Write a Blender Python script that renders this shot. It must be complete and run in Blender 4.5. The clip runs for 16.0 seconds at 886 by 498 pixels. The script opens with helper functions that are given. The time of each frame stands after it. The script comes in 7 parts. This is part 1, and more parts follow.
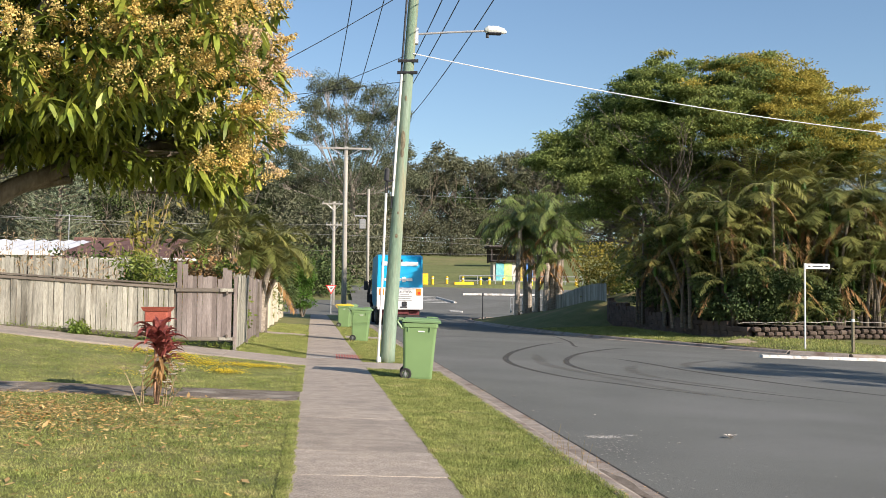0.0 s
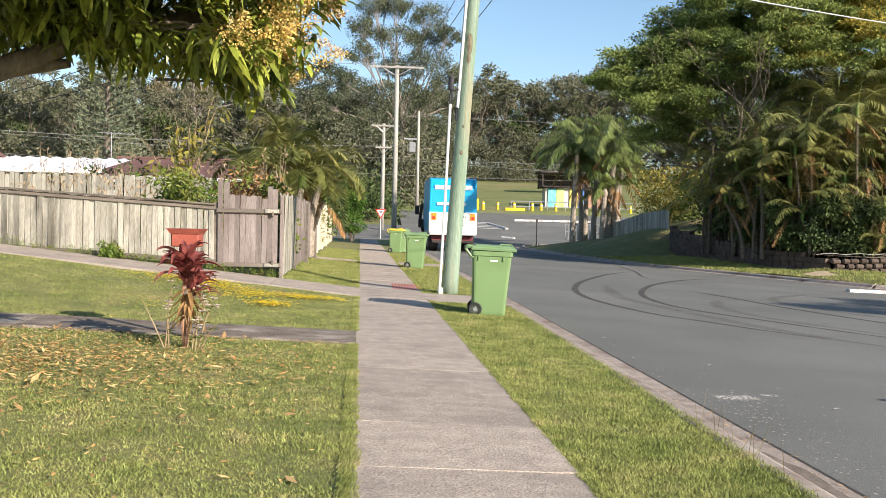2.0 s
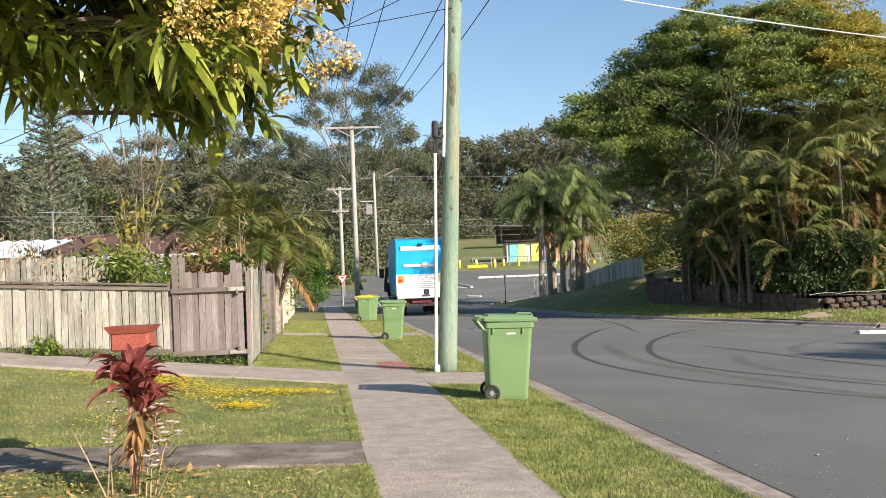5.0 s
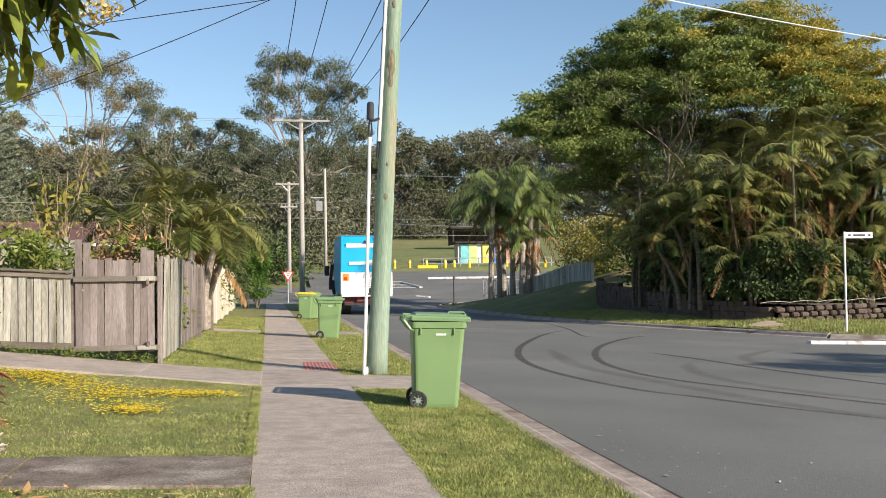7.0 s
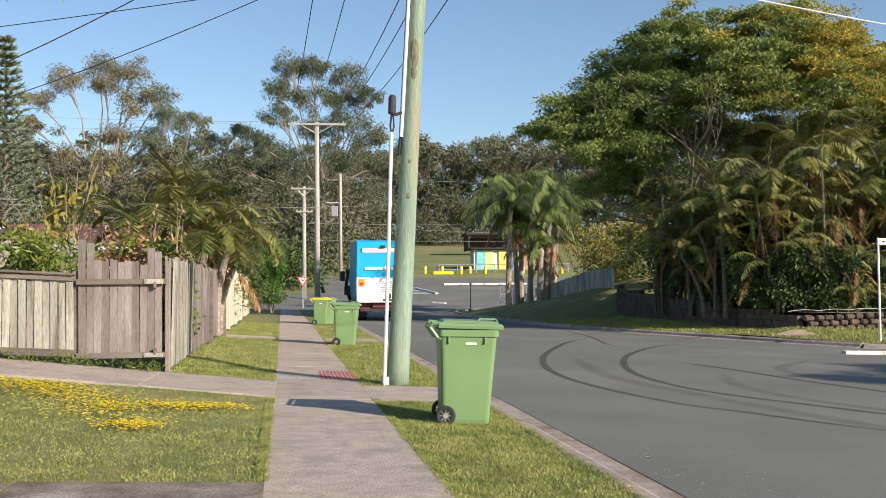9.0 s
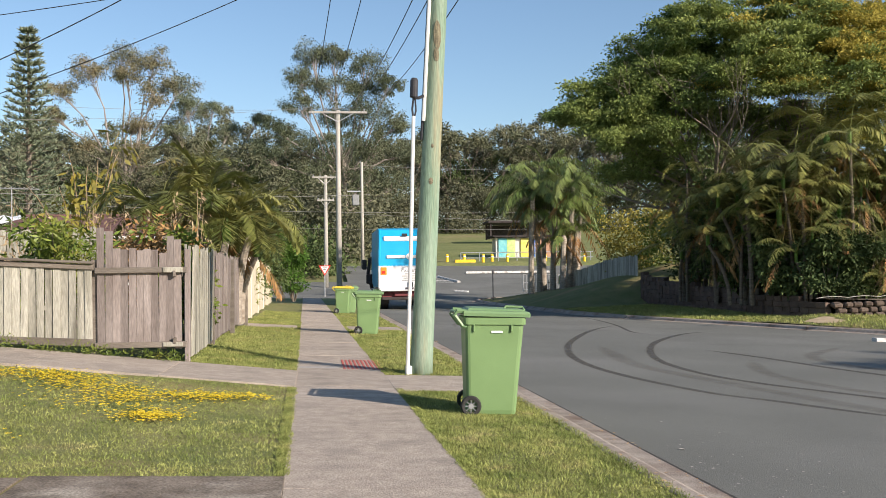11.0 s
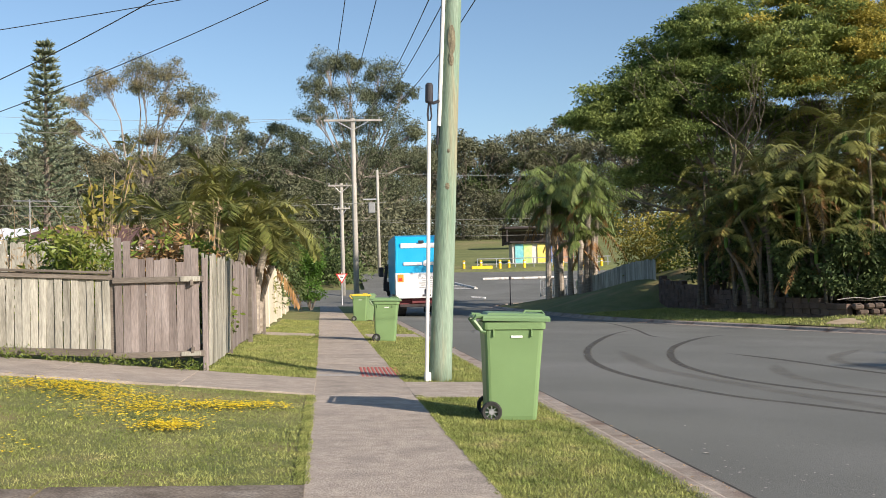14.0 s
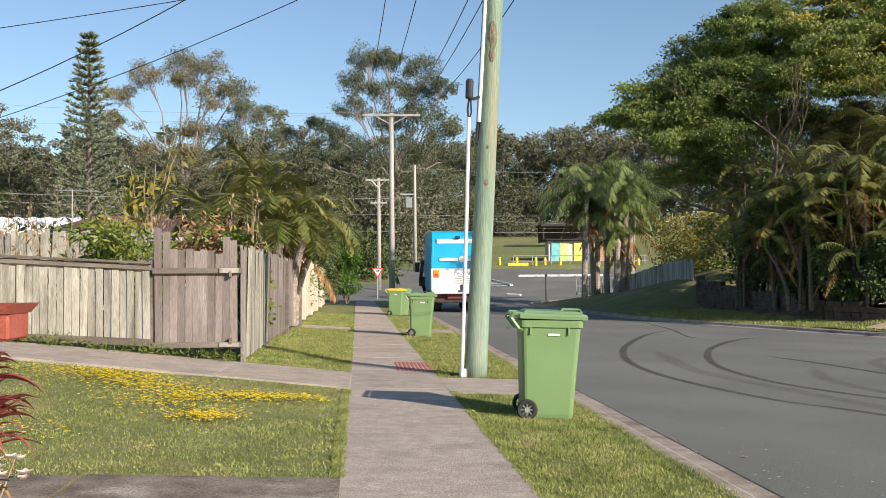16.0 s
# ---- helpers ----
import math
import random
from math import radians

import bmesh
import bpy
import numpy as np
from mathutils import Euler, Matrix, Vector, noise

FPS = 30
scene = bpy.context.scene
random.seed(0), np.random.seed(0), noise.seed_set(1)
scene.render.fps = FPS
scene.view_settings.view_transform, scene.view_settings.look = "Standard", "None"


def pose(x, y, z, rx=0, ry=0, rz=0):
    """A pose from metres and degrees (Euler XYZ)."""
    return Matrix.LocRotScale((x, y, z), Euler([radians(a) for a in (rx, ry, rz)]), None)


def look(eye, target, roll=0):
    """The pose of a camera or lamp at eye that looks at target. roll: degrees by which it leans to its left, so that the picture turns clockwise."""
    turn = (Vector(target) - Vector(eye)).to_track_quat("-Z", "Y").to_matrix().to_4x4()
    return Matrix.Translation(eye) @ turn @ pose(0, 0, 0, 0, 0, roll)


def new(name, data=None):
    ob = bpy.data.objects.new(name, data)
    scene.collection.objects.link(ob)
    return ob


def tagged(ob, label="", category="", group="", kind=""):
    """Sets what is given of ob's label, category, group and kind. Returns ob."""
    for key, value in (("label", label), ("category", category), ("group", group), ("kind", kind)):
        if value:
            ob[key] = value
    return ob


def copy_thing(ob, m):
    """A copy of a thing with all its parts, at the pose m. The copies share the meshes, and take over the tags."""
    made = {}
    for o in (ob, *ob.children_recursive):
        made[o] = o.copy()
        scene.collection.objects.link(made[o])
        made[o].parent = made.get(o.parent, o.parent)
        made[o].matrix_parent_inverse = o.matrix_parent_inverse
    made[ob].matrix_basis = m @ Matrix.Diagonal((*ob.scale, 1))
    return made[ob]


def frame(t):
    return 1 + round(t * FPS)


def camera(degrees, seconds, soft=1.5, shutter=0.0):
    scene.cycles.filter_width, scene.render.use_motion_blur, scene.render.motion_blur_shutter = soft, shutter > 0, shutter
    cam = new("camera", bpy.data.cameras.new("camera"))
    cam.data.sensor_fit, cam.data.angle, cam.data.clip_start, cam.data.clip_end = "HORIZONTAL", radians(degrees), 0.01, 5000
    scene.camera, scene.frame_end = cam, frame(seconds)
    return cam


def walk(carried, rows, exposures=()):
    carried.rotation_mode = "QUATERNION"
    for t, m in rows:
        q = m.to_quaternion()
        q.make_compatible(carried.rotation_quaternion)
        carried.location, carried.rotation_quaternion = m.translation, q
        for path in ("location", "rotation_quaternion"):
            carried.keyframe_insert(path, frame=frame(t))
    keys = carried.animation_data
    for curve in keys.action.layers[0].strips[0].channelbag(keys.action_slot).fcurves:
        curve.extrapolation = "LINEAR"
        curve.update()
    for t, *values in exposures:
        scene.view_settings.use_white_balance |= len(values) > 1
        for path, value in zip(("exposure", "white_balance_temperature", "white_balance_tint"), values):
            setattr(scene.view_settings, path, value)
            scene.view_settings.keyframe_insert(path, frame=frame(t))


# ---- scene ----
cam = camera(47.0, 16.0, soft=0.6)
PATH = [
    (0, (0.345, -0.023, 1.277), (0.573, 1.962, 1.374), 0.6),
    (0.5, (0.327, 0.518, 1.271), (0.553, 2.504, 1.326), 0.1),
    (1, (0.316, 1.099, 1.252), (0.527, 3.088, 1.285), -0.4),
    (1.5, (0.289, 1.729, 1.239), (0.480, 3.720, 1.244), -0.7),
    (2, (0.184, 2.278, 1.247), (0.323, 4.273, 1.197), 1.3),
    (2.5, (0.057, 2.819, 1.270), (0.189, 4.814, 1.228), 1.0),
    (3, (-0.116, 3.317, 1.294), (-0.035, 5.315, 1.247), 0.6),
    (3.5, (-0.208, 3.811, 1.330), (-0.051, 5.804, 1.393), -0.6),
    (4, (-0.271, 4.269, 1.346), (-0.086, 6.260, 1.405), -1.5),
    (4.5, (-0.273, 4.630, 1.356), (-0.058, 6.617, 1.417), -2.2),
    (4.7, (-0.257, 4.706, 1.368), (-0.039, 6.693, 1.433), -2.3),
    (6.8, (0.226, 5.963, 1.276), (0.542, 7.937, 1.345), -0.9),
    (7, (0.239, 6.059, 1.281), (0.555, 8.033, 1.347), -0.8),
    (7.5, (0.220, 6.394, 1.260), (0.532, 8.369, 1.325), -0.8),
    (8, (0.250, 6.705, 1.247), (0.547, 8.681, 1.318), -0.8),
    (8.5, (0.229, 6.892, 1.245), (0.515, 8.870, 1.320), -0.5),
    (9, (0.229, 7.003, 1.260), (0.517, 8.981, 1.339), -0.5),
    (11.5, (0.245, 7.343, 1.240), (0.481, 9.328, 1.294), -0.9),
    (12, (0.233, 7.359, 1.238), (0.467, 9.344, 1.305), -1.2),
    (12.5, (0.234, 7.353, 1.236), (0.467, 9.337, 1.326), -1.5),
    (13, (0.243, 7.368, 1.226), (0.471, 9.353, 1.317), -1.6),
    (13.5, (0.250, 7.399, 1.225), (0.475, 9.385, 1.306), -1.7),
    (14, (0.238, 7.387, 1.227), (0.452, 9.374, 1.298), -1.5),
    (14.5, (0.232, 7.408, 1.229), (0.431, 9.397, 1.290), -1.3),
    (15, (0.219, 7.392, 1.232), (0.402, 9.383, 1.291), -1.0),
    (15.5, (0.208, 7.395, 1.233), (0.371, 9.387, 1.296), -0.6),
    (16, (0.216, 7.402, 1.231), (0.360, 9.396, 1.295), -0.4),
]
walk(cam, [(t, look(*row)) for t, *row in PATH],
     [(0, 0.84), (1.5, 0.92), (2.3, 1.12), (3.1, 1.12), (3.8, 1.04), (4.7, 1.0), (7, 0.86), (16, 0.8)])

# ---- world, sun ----
SUN_TO = Vector((0.68, -0.73, 0.0)).normalized() * math.cos(radians(24)) + Vector((0, 0, math.sin(radians(24))))
world = bpy.data.worlds.new("world")
scene.world = world
world.use_nodes = True
wt = world.node_tree
sky = wt.nodes.new("ShaderNodeTexSky")
sky.sky_type = 'NISHITA'
sky.sun_disc = False
sky.sun_elevation = radians(24)
sky.sun_rotation = math.atan2(0.68, -0.73)
sky.air_density, sky.dust_density, sky.ozone_density = 1.0, 0.5, 2.6
wt.links.new(sky.outputs[0], wt.nodes["Background"].inputs[0])
wt.nodes["Background"].inputs[1].default_value = 0.086
sun_data = bpy.data.lights.new("sun", 'SUN')
sun_data.energy, sun_data.angle, sun_data.color = 4.2, radians(0.5), (1.0, 0.865, 0.75)
sun = new("sun", sun_data)
sun.matrix_world = look(SUN_TO * 100, (0, 0, 0))

# ---- materials ----
MATS = {}


def mat(name, c1, c2, scale=4.0, rough=0.8, bump=0.3, bscale=60.0, rand=0.0, island=0.0, metal=0.0, spec=0.3,
        third=None, third_at=0.6, third_scale=0.8, stretch=(1, 1, 1), leaf=0.0, grain=0.25, dist=0.01, emit=0.0):
    m = bpy.data.materials.new(name)
    m.use_nodes = True
    nt = m.node_tree
    N, L = nt.nodes, nt.links
    bsdf = N["Principled BSDF"]
    geo = N.new("ShaderNodeNewGeometry")
    mp = N.new("ShaderNodeMapping")
    mp.inputs["Scale"].default_value = stretch
    L.new(geo.outputs["Position"], mp.inputs["Vector"])

    def noise_tex(s, detail=4.0):
        n = N.new("ShaderNodeTexNoise")
        n.inputs["Scale"].default_value, n.inputs["Detail"].default_value = s, detail
        L.new(mp.outputs[0], n.inputs["Vector"])
        return n

    def mixc(fac, a, b, mode='MIX'):
        x = N.new("ShaderNodeMix")
        x.data_type, x.blend_type = 'RGBA', mode
        for sock, v in ((x.inputs[0], fac), (x.inputs[6], a), (x.inputs[7], b)):
            if isinstance(v, (int, float)):
                sock.default_value = v
            elif isinstance(v, tuple):
                sock.default_value = (*v, 1)
            else:
                L.new(v, sock)
        return x.outputs[2]

    def spread(sock, lo, hi, a=0.0, b=1.0):
        r = N.new("ShaderNodeMapRange")
        L.new(sock, r.inputs[0])
        for i, v in enumerate((lo, hi, a, b)):
            r.inputs[i + 1].default_value = v
        return r.outputs[0]
    n1 = noise_tex(scale)
    col = mixc(spread(n1.outputs["Fac"], 0.32, 0.68), c1, c2)
    if third:
        n3 = noise_tex(third_scale, 6.0)
        col = mixc(spread(n3.outputs["Fac"], third_at - 0.06, third_at + 0.1), col, third)
    n2 = noise_tex(bscale, 3.0)
    if grain:
        g = spread(n2.outputs["Fac"], 0.25, 0.75, 1 - grain, 1 + grain)
        v = N.new("ShaderNodeVectorMath")
        v.operation = 'SCALE'
        L.new(col, v.inputs[0])
        L.new(g, v.inputs["Scale"])
        col = v.outputs[0]
    if rand or island:
        if rand:
            src = N.new("ShaderNodeObjectInfo").outputs["Random"]
        else:
            src = geo.outputs["Random Per Island"]
        k = rand or island
        g = spread(src, 0, 1, 1 - k, 1 + k)
        v = N.new("ShaderNodeVectorMath")
        v.operation = 'SCALE'
        L.new(col, v.inputs[0])
        L.new(g, v.inputs["Scale"])
        col = v.outputs[0]
    L.new(col, bsdf.inputs["Base Color"])
    bsdf.inputs["Roughness"].default_value = rough
    bsdf.inputs["Metallic"].default_value = metal
    bsdf.inputs["Specular IOR Level"].default_value = spec
    if emit:
        L.new(col, bsdf.inputs["Emission Color"])
        bsdf.inputs["Emission Strength"].default_value = emit
    if bump:
        bp = N.new("ShaderNodeBump")
        bp.inputs["Strength"].default_value, bp.inputs["Distance"].default_value = bump, dist
        L.new(n2.outputs["Fac"], bp.inputs["Height"])
        L.new(bp.outputs[0], bsdf.inputs["Normal"])
    if leaf:
        tr = N.new("ShaderNodeBsdfTranslucent")
        L.new(col, tr.inputs["Color"])
        mx = N.new("ShaderNodeMixShader")
        mx.inputs[0].default_value = leaf
        L.new(bsdf.outputs[0], mx.inputs[1])
        L.new(tr.outputs[0], mx.inputs[2])
        L.new(mx.outputs[0], N["Material Output"].inputs["Surface"])
    MATS[name] = m
    return m


soil = mat("lawn_soil", (0.13, 0.15, 0.05), (0.19, 0.185, 0.075), 1.2, 0.95, 0.5, 45, third=(0.27, 0.2, 0.1), third_at=0.62, third_scale=0.5, grain=0.4)
grass_m = mat("grass_blades", (0.19, 0.235, 0.062), (0.37, 0.38, 0.128), 2.3, 0.75, 0, 9, island=0.55, leaf=0.25, third=(0.4, 0.34, 0.17), third_at=0.65, third_scale=2.3)
concrete = mat("path_concrete", (0.335, 0.285, 0.235), (0.43, 0.37, 0.305), 7, 0.92, 0.6, 70, rand=0.08, third=(0.305, 0.265, 0.22), third_at=0.56, third_scale=2.2, grain=0.4)
old_slab = mat("old_slab_concrete", (0.13, 0.105, 0.08), (0.26, 0.22, 0.175), 4, 0.95, 0.6, 60, rand=0.1, third=(0.4, 0.36, 0.3), third_at=0.6, third_scale=1.6, grain=0.5)
kerb_m = mat("kerb_concrete", (0.25, 0.21, 0.175), (0.37, 0.325, 0.275), 6, 0.9, 0.6, 70, rand=0.1, third=(0.18, 0.13, 0.1), third_at=0.58, third_scale=1.6)
asphalt = mat("asphalt", (0.131, 0.135, 0.122), (0.158, 0.163, 0.147), 0.5, 0.93, 0.45, 85, third=(0.176, 0.179, 0.165), third_at=0.55, third_scale=0.22, grain=0.34)


def mark_mat(name, c, strength, broken=2.2, least=0.5):
    """Rubber on asphalt, thin and broken, fading towards the strip's edges."""
    m = mat(name, c, tuple(a * 1.2 for a in c), 3, 0.88, 0.3, 120)
    N, L = m.node_tree.nodes, m.node_tree.links
    uv = N.new("ShaderNodeUVMap")
    uv.uv_map = "across"
    sep = N.new("ShaderNodeSeparateXYZ")
    L.new(uv.outputs[0], sep.inputs[0])
    edge = N.new("ShaderNodeMapRange")
    edge.interpolation_type = 'SMOOTHSTEP'
    L.new(sep.outputs["X"], edge.inputs[0])
    edge.inputs[1].default_value, edge.inputs[2].default_value, edge.inputs[3].default_value, edge.inputs[4].default_value = 0.0, 0.75, 0.0, strength
    geo = N.new("ShaderNodeNewGeometry")
    worn = N.new("ShaderNodeTexNoise")
    worn.inputs["Scale"].default_value, worn.inputs["Detail"].default_value = broken, 6.0
    L.new(geo.outputs["Position"], worn.inputs["Vector"])
    wr = N.new("ShaderNodeMapRange")
    L.new(worn.outputs["Fac"], wr.inputs[0])
    wr.inputs[1].default_value, wr.inputs[2].default_value, wr.inputs[3].default_value, wr.inputs[4].default_value = 0.3, 0.6, least, 1.0
    mul = N.new("ShaderNodeMath")
    mul.operation = 'MULTIPLY'
    L.new(edge.outputs[0], mul.inputs[0])
    L.new(wr.outputs[0], mul.inputs[1])
    mx = N.new("ShaderNodeMixShader")
    L.new(mul.outputs[0], mx.inputs[0])
    L.new(N.new("ShaderNodeBsdfTransparent").outputs[0], mx.inputs[1])
    L.new(N["Principled BSDF"].outputs[0], mx.inputs[2])
    L.new(mx.outputs[0], N["Material Output"].inputs["Surface"])
    return m


rubber_mark = mark_mat("tyre_mark", (0.045, 0.045, 0.043), 1.0)
spill_film = mark_mat("spill_film", (0.46, 0.44, 0.4), 1.0, 26, -0.5)
faint_mark = mark_mat("faint_tyre_mark", (0.07, 0.07, 0.067), 0.34)
pale_spill = mat("dried_spill", (0.45, 0.42, 0.38), (0.3, 0.28, 0.26), 14, 0.95, 0.2, 90)
white_paint = mat("road_white_paint", (0.7, 0.7, 0.68), (0.55, 0.54, 0.5), 5, 0.8, 0.2, 80, third=(0.28, 0.25, 0.22), third_at=0.55, third_scale=4)
bare_dirt = mat("bare_dirt", (0.5, 0.4, 0.27), (0.4, 0.31, 0.2), 3, 0.95, 0.4, 40)
fence_old = mat("weathered_paling", (0.25, 0.24, 0.195), (0.42, 0.405, 0.34), 1.9, 0.9, 0.5, 30, rand=0.24, stretch=(3, 3, 0.35), third=(0.13, 0.12, 0.095), third_at=0.6, third_scale=1.4, grain=0.3)
fence_grey = mat("grey_paling", (0.17, 0.14, 0.125), (0.27, 0.235, 0.215), 1.6, 0.9, 0.5, 30, rand=0.2, stretch=(3, 3, 0.35), third=(0.15, 0.125, 0.11), third_at=0.6, third_scale=1.4, grain=0.25)
fence_rail = mat("dark_rail", (0.13, 0.11, 0.09), (0.2, 0.175, 0.145), 3, 0.9, 0.4, 40, rand=0.15, stretch=(0.4, 1, 3))
cream = mat("cream_paint", (0.56, 0.5, 0.38), (0.64, 0.58, 0.45), 2, 0.7, 0.2, 40, rand=0.06, third=(0.5, 0.44, 0.33), third_at=0.66, third_scale=2)
bin_green = mat("bin_green_plastic", (0.165, 0.265, 0.11), (0.185, 0.295, 0.125), 2.5, 0.5, 0.12, 140, rand=0.06, grain=0.06, spec=0.4)
lid_green = mat("bin_lid_green", (0.15, 0.25, 0.115), (0.17, 0.275, 0.13), 2.5, 0.45, 0.1, 140, grain=0.06, spec=0.4)
lid_yellow = mat("bin_lid_yellow", (0.62, 0.48, 0.05), (0.66, 0.52, 0.07), 2.5, 0.45, 0.1, 140, grain=0.06)
black_rubber = mat("black_rubber", (0.025, 0.025, 0.025), (0.04, 0.04, 0.038), 8, 0.7, 0.2, 90)
grey_plastic = mat("grey_plastic", (0.22, 0.23, 0.23), (0.28, 0.29, 0.29), 8, 0.6, 0.1, 90)
pale_plate = mat("pale_plate", (0.75, 0.78, 0.72), (0.68, 0.7, 0.66), 8, 0.6, 0, 90, grain=0.05)
pole_green = mat("treated_pole", (0.165, 0.25, 0.175), (0.26, 0.335, 0.255), 2.5, 0.88, 0.5, 26, stretch=(4, 4, 0.25), third=(0.3, 0.25, 0.15), third_at=0.62, third_scale=1.3, grain=0.25)
pole_grey = mat("grey_pole", (0.34, 0.32, 0.28), (0.45, 0.43, 0.38), 2.5, 0.88, 0.3, 26, stretch=(4, 4, 0.3))
white_pvc = mat("white_conduit", (0.78, 0.78, 0.75), (0.7, 0.69, 0.66), 2, 0.5, 0.05, 60, grain=0.06)
black_metal = mat("black_housing", (0.03, 0.03, 0.035), (0.045, 0.045, 0.05), 6, 0.5, 0.1, 60)
cable_m = mat("black_cable", (0.03, 0.032, 0.038), (0.045, 0.047, 0.052), 3, 0.6, 0, 60)
cable_w = mat("white_cable", (0.75, 0.76, 0.76), (0.68, 0.69, 0.7), 3, 0.5, 0, 60)
cable_g = mat("bare_cable", (0.2, 0.2, 0.185), (0.26, 0.26, 0.24), 3, 0.5, 0, 60)
galv = mat("galvanised_steel", (0.5, 0.51, 0.52), (0.6, 0.61, 0.62), 9, 0.45, 0.1, 60, metal=0.7)
knot_m = mat("pole_knot", (0.15, 0.125, 0.085), (0.22, 0.2, 0.13), 20, 0.9, 0.4, 60)
bark = mat("tree_bark", (0.14, 0.115, 0.09), (0.24, 0.2, 0.16), 5, 0.92, 0.6, 22, stretch=(2, 2, 0.5))
gum_bark = mat("gum_bark", (0.22, 0.185, 0.155), (0.37, 0.33, 0.285), 3, 0.85, 0.4, 16, stretch=(2, 2, 0.4))
mango_leaf = mat("mango_leaf", (0.06, 0.11, 0.015), (0.33, 0.36, 0.055), 2.6, 0.4, 0, 30, island=0.45, leaf=0.12, spec=0.5)
mango_flower = mat("mango_panicle", (0.68, 0.48, 0.14), (0.7, 0.55, 0.22), 2.2, 0.8, 0, 30, island=0.25, leaf=0.2)
mango_pink = mat("mango_panicle_tip", (0.66, 0.45, 0.25), (0.66, 0.5, 0.3), 4, 0.8, 0, 30, island=0.2, leaf=0.2)
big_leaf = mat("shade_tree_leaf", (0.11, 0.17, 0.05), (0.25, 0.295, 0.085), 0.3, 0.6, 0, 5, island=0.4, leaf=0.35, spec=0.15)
# sunlit leaf tone of the shade tree, painted into the colour
ochre_leaf = mat("shade_tree_sunlit_leaf", (0.29, 0.28, 0.06), (0.44, 0.36, 0.08), 0.4, 0.6, 0, 5, island=0.35, leaf=0.35, spec=0.12)
palm_leaf = mat("palm_leaf", (0.14, 0.17, 0.045), (0.29, 0.285, 0.085), 0.8, 0.5, 0, 12, island=0.35, leaf=0.25, spec=0.5, third=(0.33, 0.23, 0.07), third_at=0.66, third_scale=0.5)
cane_leaf = mat("cane_leaf", (0.13, 0.16, 0.042), (0.29, 0.285, 0.085), 0.8, 0.5, 0, 12, island=0.4, leaf=0.2, spec=0.5, third=(0.31, 0.21, 0.065), third_at=0.66, third_scale=0.5)
cane_trunk = mat("cane_trunk", (0.1, 0.085, 0.065), (0.17, 0.145, 0.11), 4, 0.9, 0.5, 20, stretch=(1, 1, 4), third=(0.2, 0.16, 0.12), third_at=0.6, third_scale=3)
palm_green = mat("cocos_leaf", (0.12, 0.18, 0.045), (0.2, 0.24, 0.07), 0.8, 0.5, 0, 12, island=0.3, leaf=0.25, spec=0.5)
palm_dead = mat("dead_frond", (0.28, 0.15, 0.06), (0.38, 0.24, 0.1), 1, 0.8, 0, 12, island=0.3, leaf=0.2)
palm_trunk = mat("palm_trunk", (0.24, 0.205, 0.165), (0.38, 0.335, 0.275), 4, 0.9, 0.5, 20, stretch=(1, 1, 4), third=(0.22, 0.175, 0.13), third_at=0.6, third_scale=3)
gum_leaf = mat("gum_leaf", (0.145, 0.17, 0.105), (0.225, 0.24, 0.15), 0.12, 0.9, 0, 2, island=0.4, leaf=0.15, spec=0.05, third=(0.23, 0.2, 0.105), third_at=0.66, third_scale=0.1)
gum_dark = mat("gum_dark_leaf", (0.085, 0.105, 0.062), (0.15, 0.165, 0.1), 0.15, 0.85, 0, 2, island=0.4, leaf=0.12, spec=0.08)
gum_brown = mat("gum_brown_leaf", (0.13, 0.145, 0.085), (0.25, 0.21, 0.12), 0.2, 0.85, 0, 2, island=0.4, leaf=0.15, spec=0.08)
# greyed and lifted so that the leaf colour carries the haze of distance
wood_leaf = mat("hazed_woodland_leaf", (0.122, 0.132, 0.082), (0.18, 0.18, 0.115), 0.06, 0.9, 0, 1, island=0.22, leaf=0.12, spec=0.05)
pine_leaf = mat("pine_needle", (0.15, 0.19, 0.12), (0.21, 0.24, 0.15), 0.2, 0.7, 0, 3, island=0.3, leaf=0.1)
shrub_leaf = mat("shrub_leaf", (0.1, 0.16, 0.025), (0.2, 0.235, 0.045), 1.2, 0.5, 0, 9, island=0.35, leaf=0.25, third=(0.3, 0.24, 0.05), third_at=0.64, third_scale=1)
dark_leaf = mat("dark_shrub_leaf", (0.05, 0.08, 0.028), (0.1, 0.135, 0.042), 0.6, 0.8, 0, 5, island=0.4, leaf=0.1)
bright_leaf = mat("bright_leaf", (0.07, 0.16, 0.025), (0.13, 0.22, 0.04), 1, 0.5, 0, 9, island=0.3, leaf=0.3)
dry_stem = mat("dry_stem", (0.27, 0.2, 0.12), (0.36, 0.28, 0.17), 4, 0.9, 0.2, 30, island=0.25)
yellow_leaf = mat("yellowing_leaf", (0.36, 0.28, 0.05), (0.18, 0.2, 0.05), 2, 0.6, 0, 9, island=0.3, leaf=0.3)
red_leaf = mat("cordyline_leaf", (0.17, 0.035, 0.035), (0.36, 0.115, 0.095), 9, 0.35, 0, 30, island=0.3, leaf=0.2, spec=0.5)
tan_stem = mat("cordyline_stem", (0.36, 0.2, 0.12), (0.45, 0.28, 0.18), 8, 0.8, 0.3, 50)
white_petal = mat("white_petal", (0.66, 0.58, 0.5), (0.7, 0.62, 0.55), 12, 0.7, 0, 50, leaf=0.2)
yellow_petal = mat("yellow_petal", (0.72, 0.54, 0.02), (0.78, 0.62, 0.05), 12, 0.7, 0, 50, island=0.15)
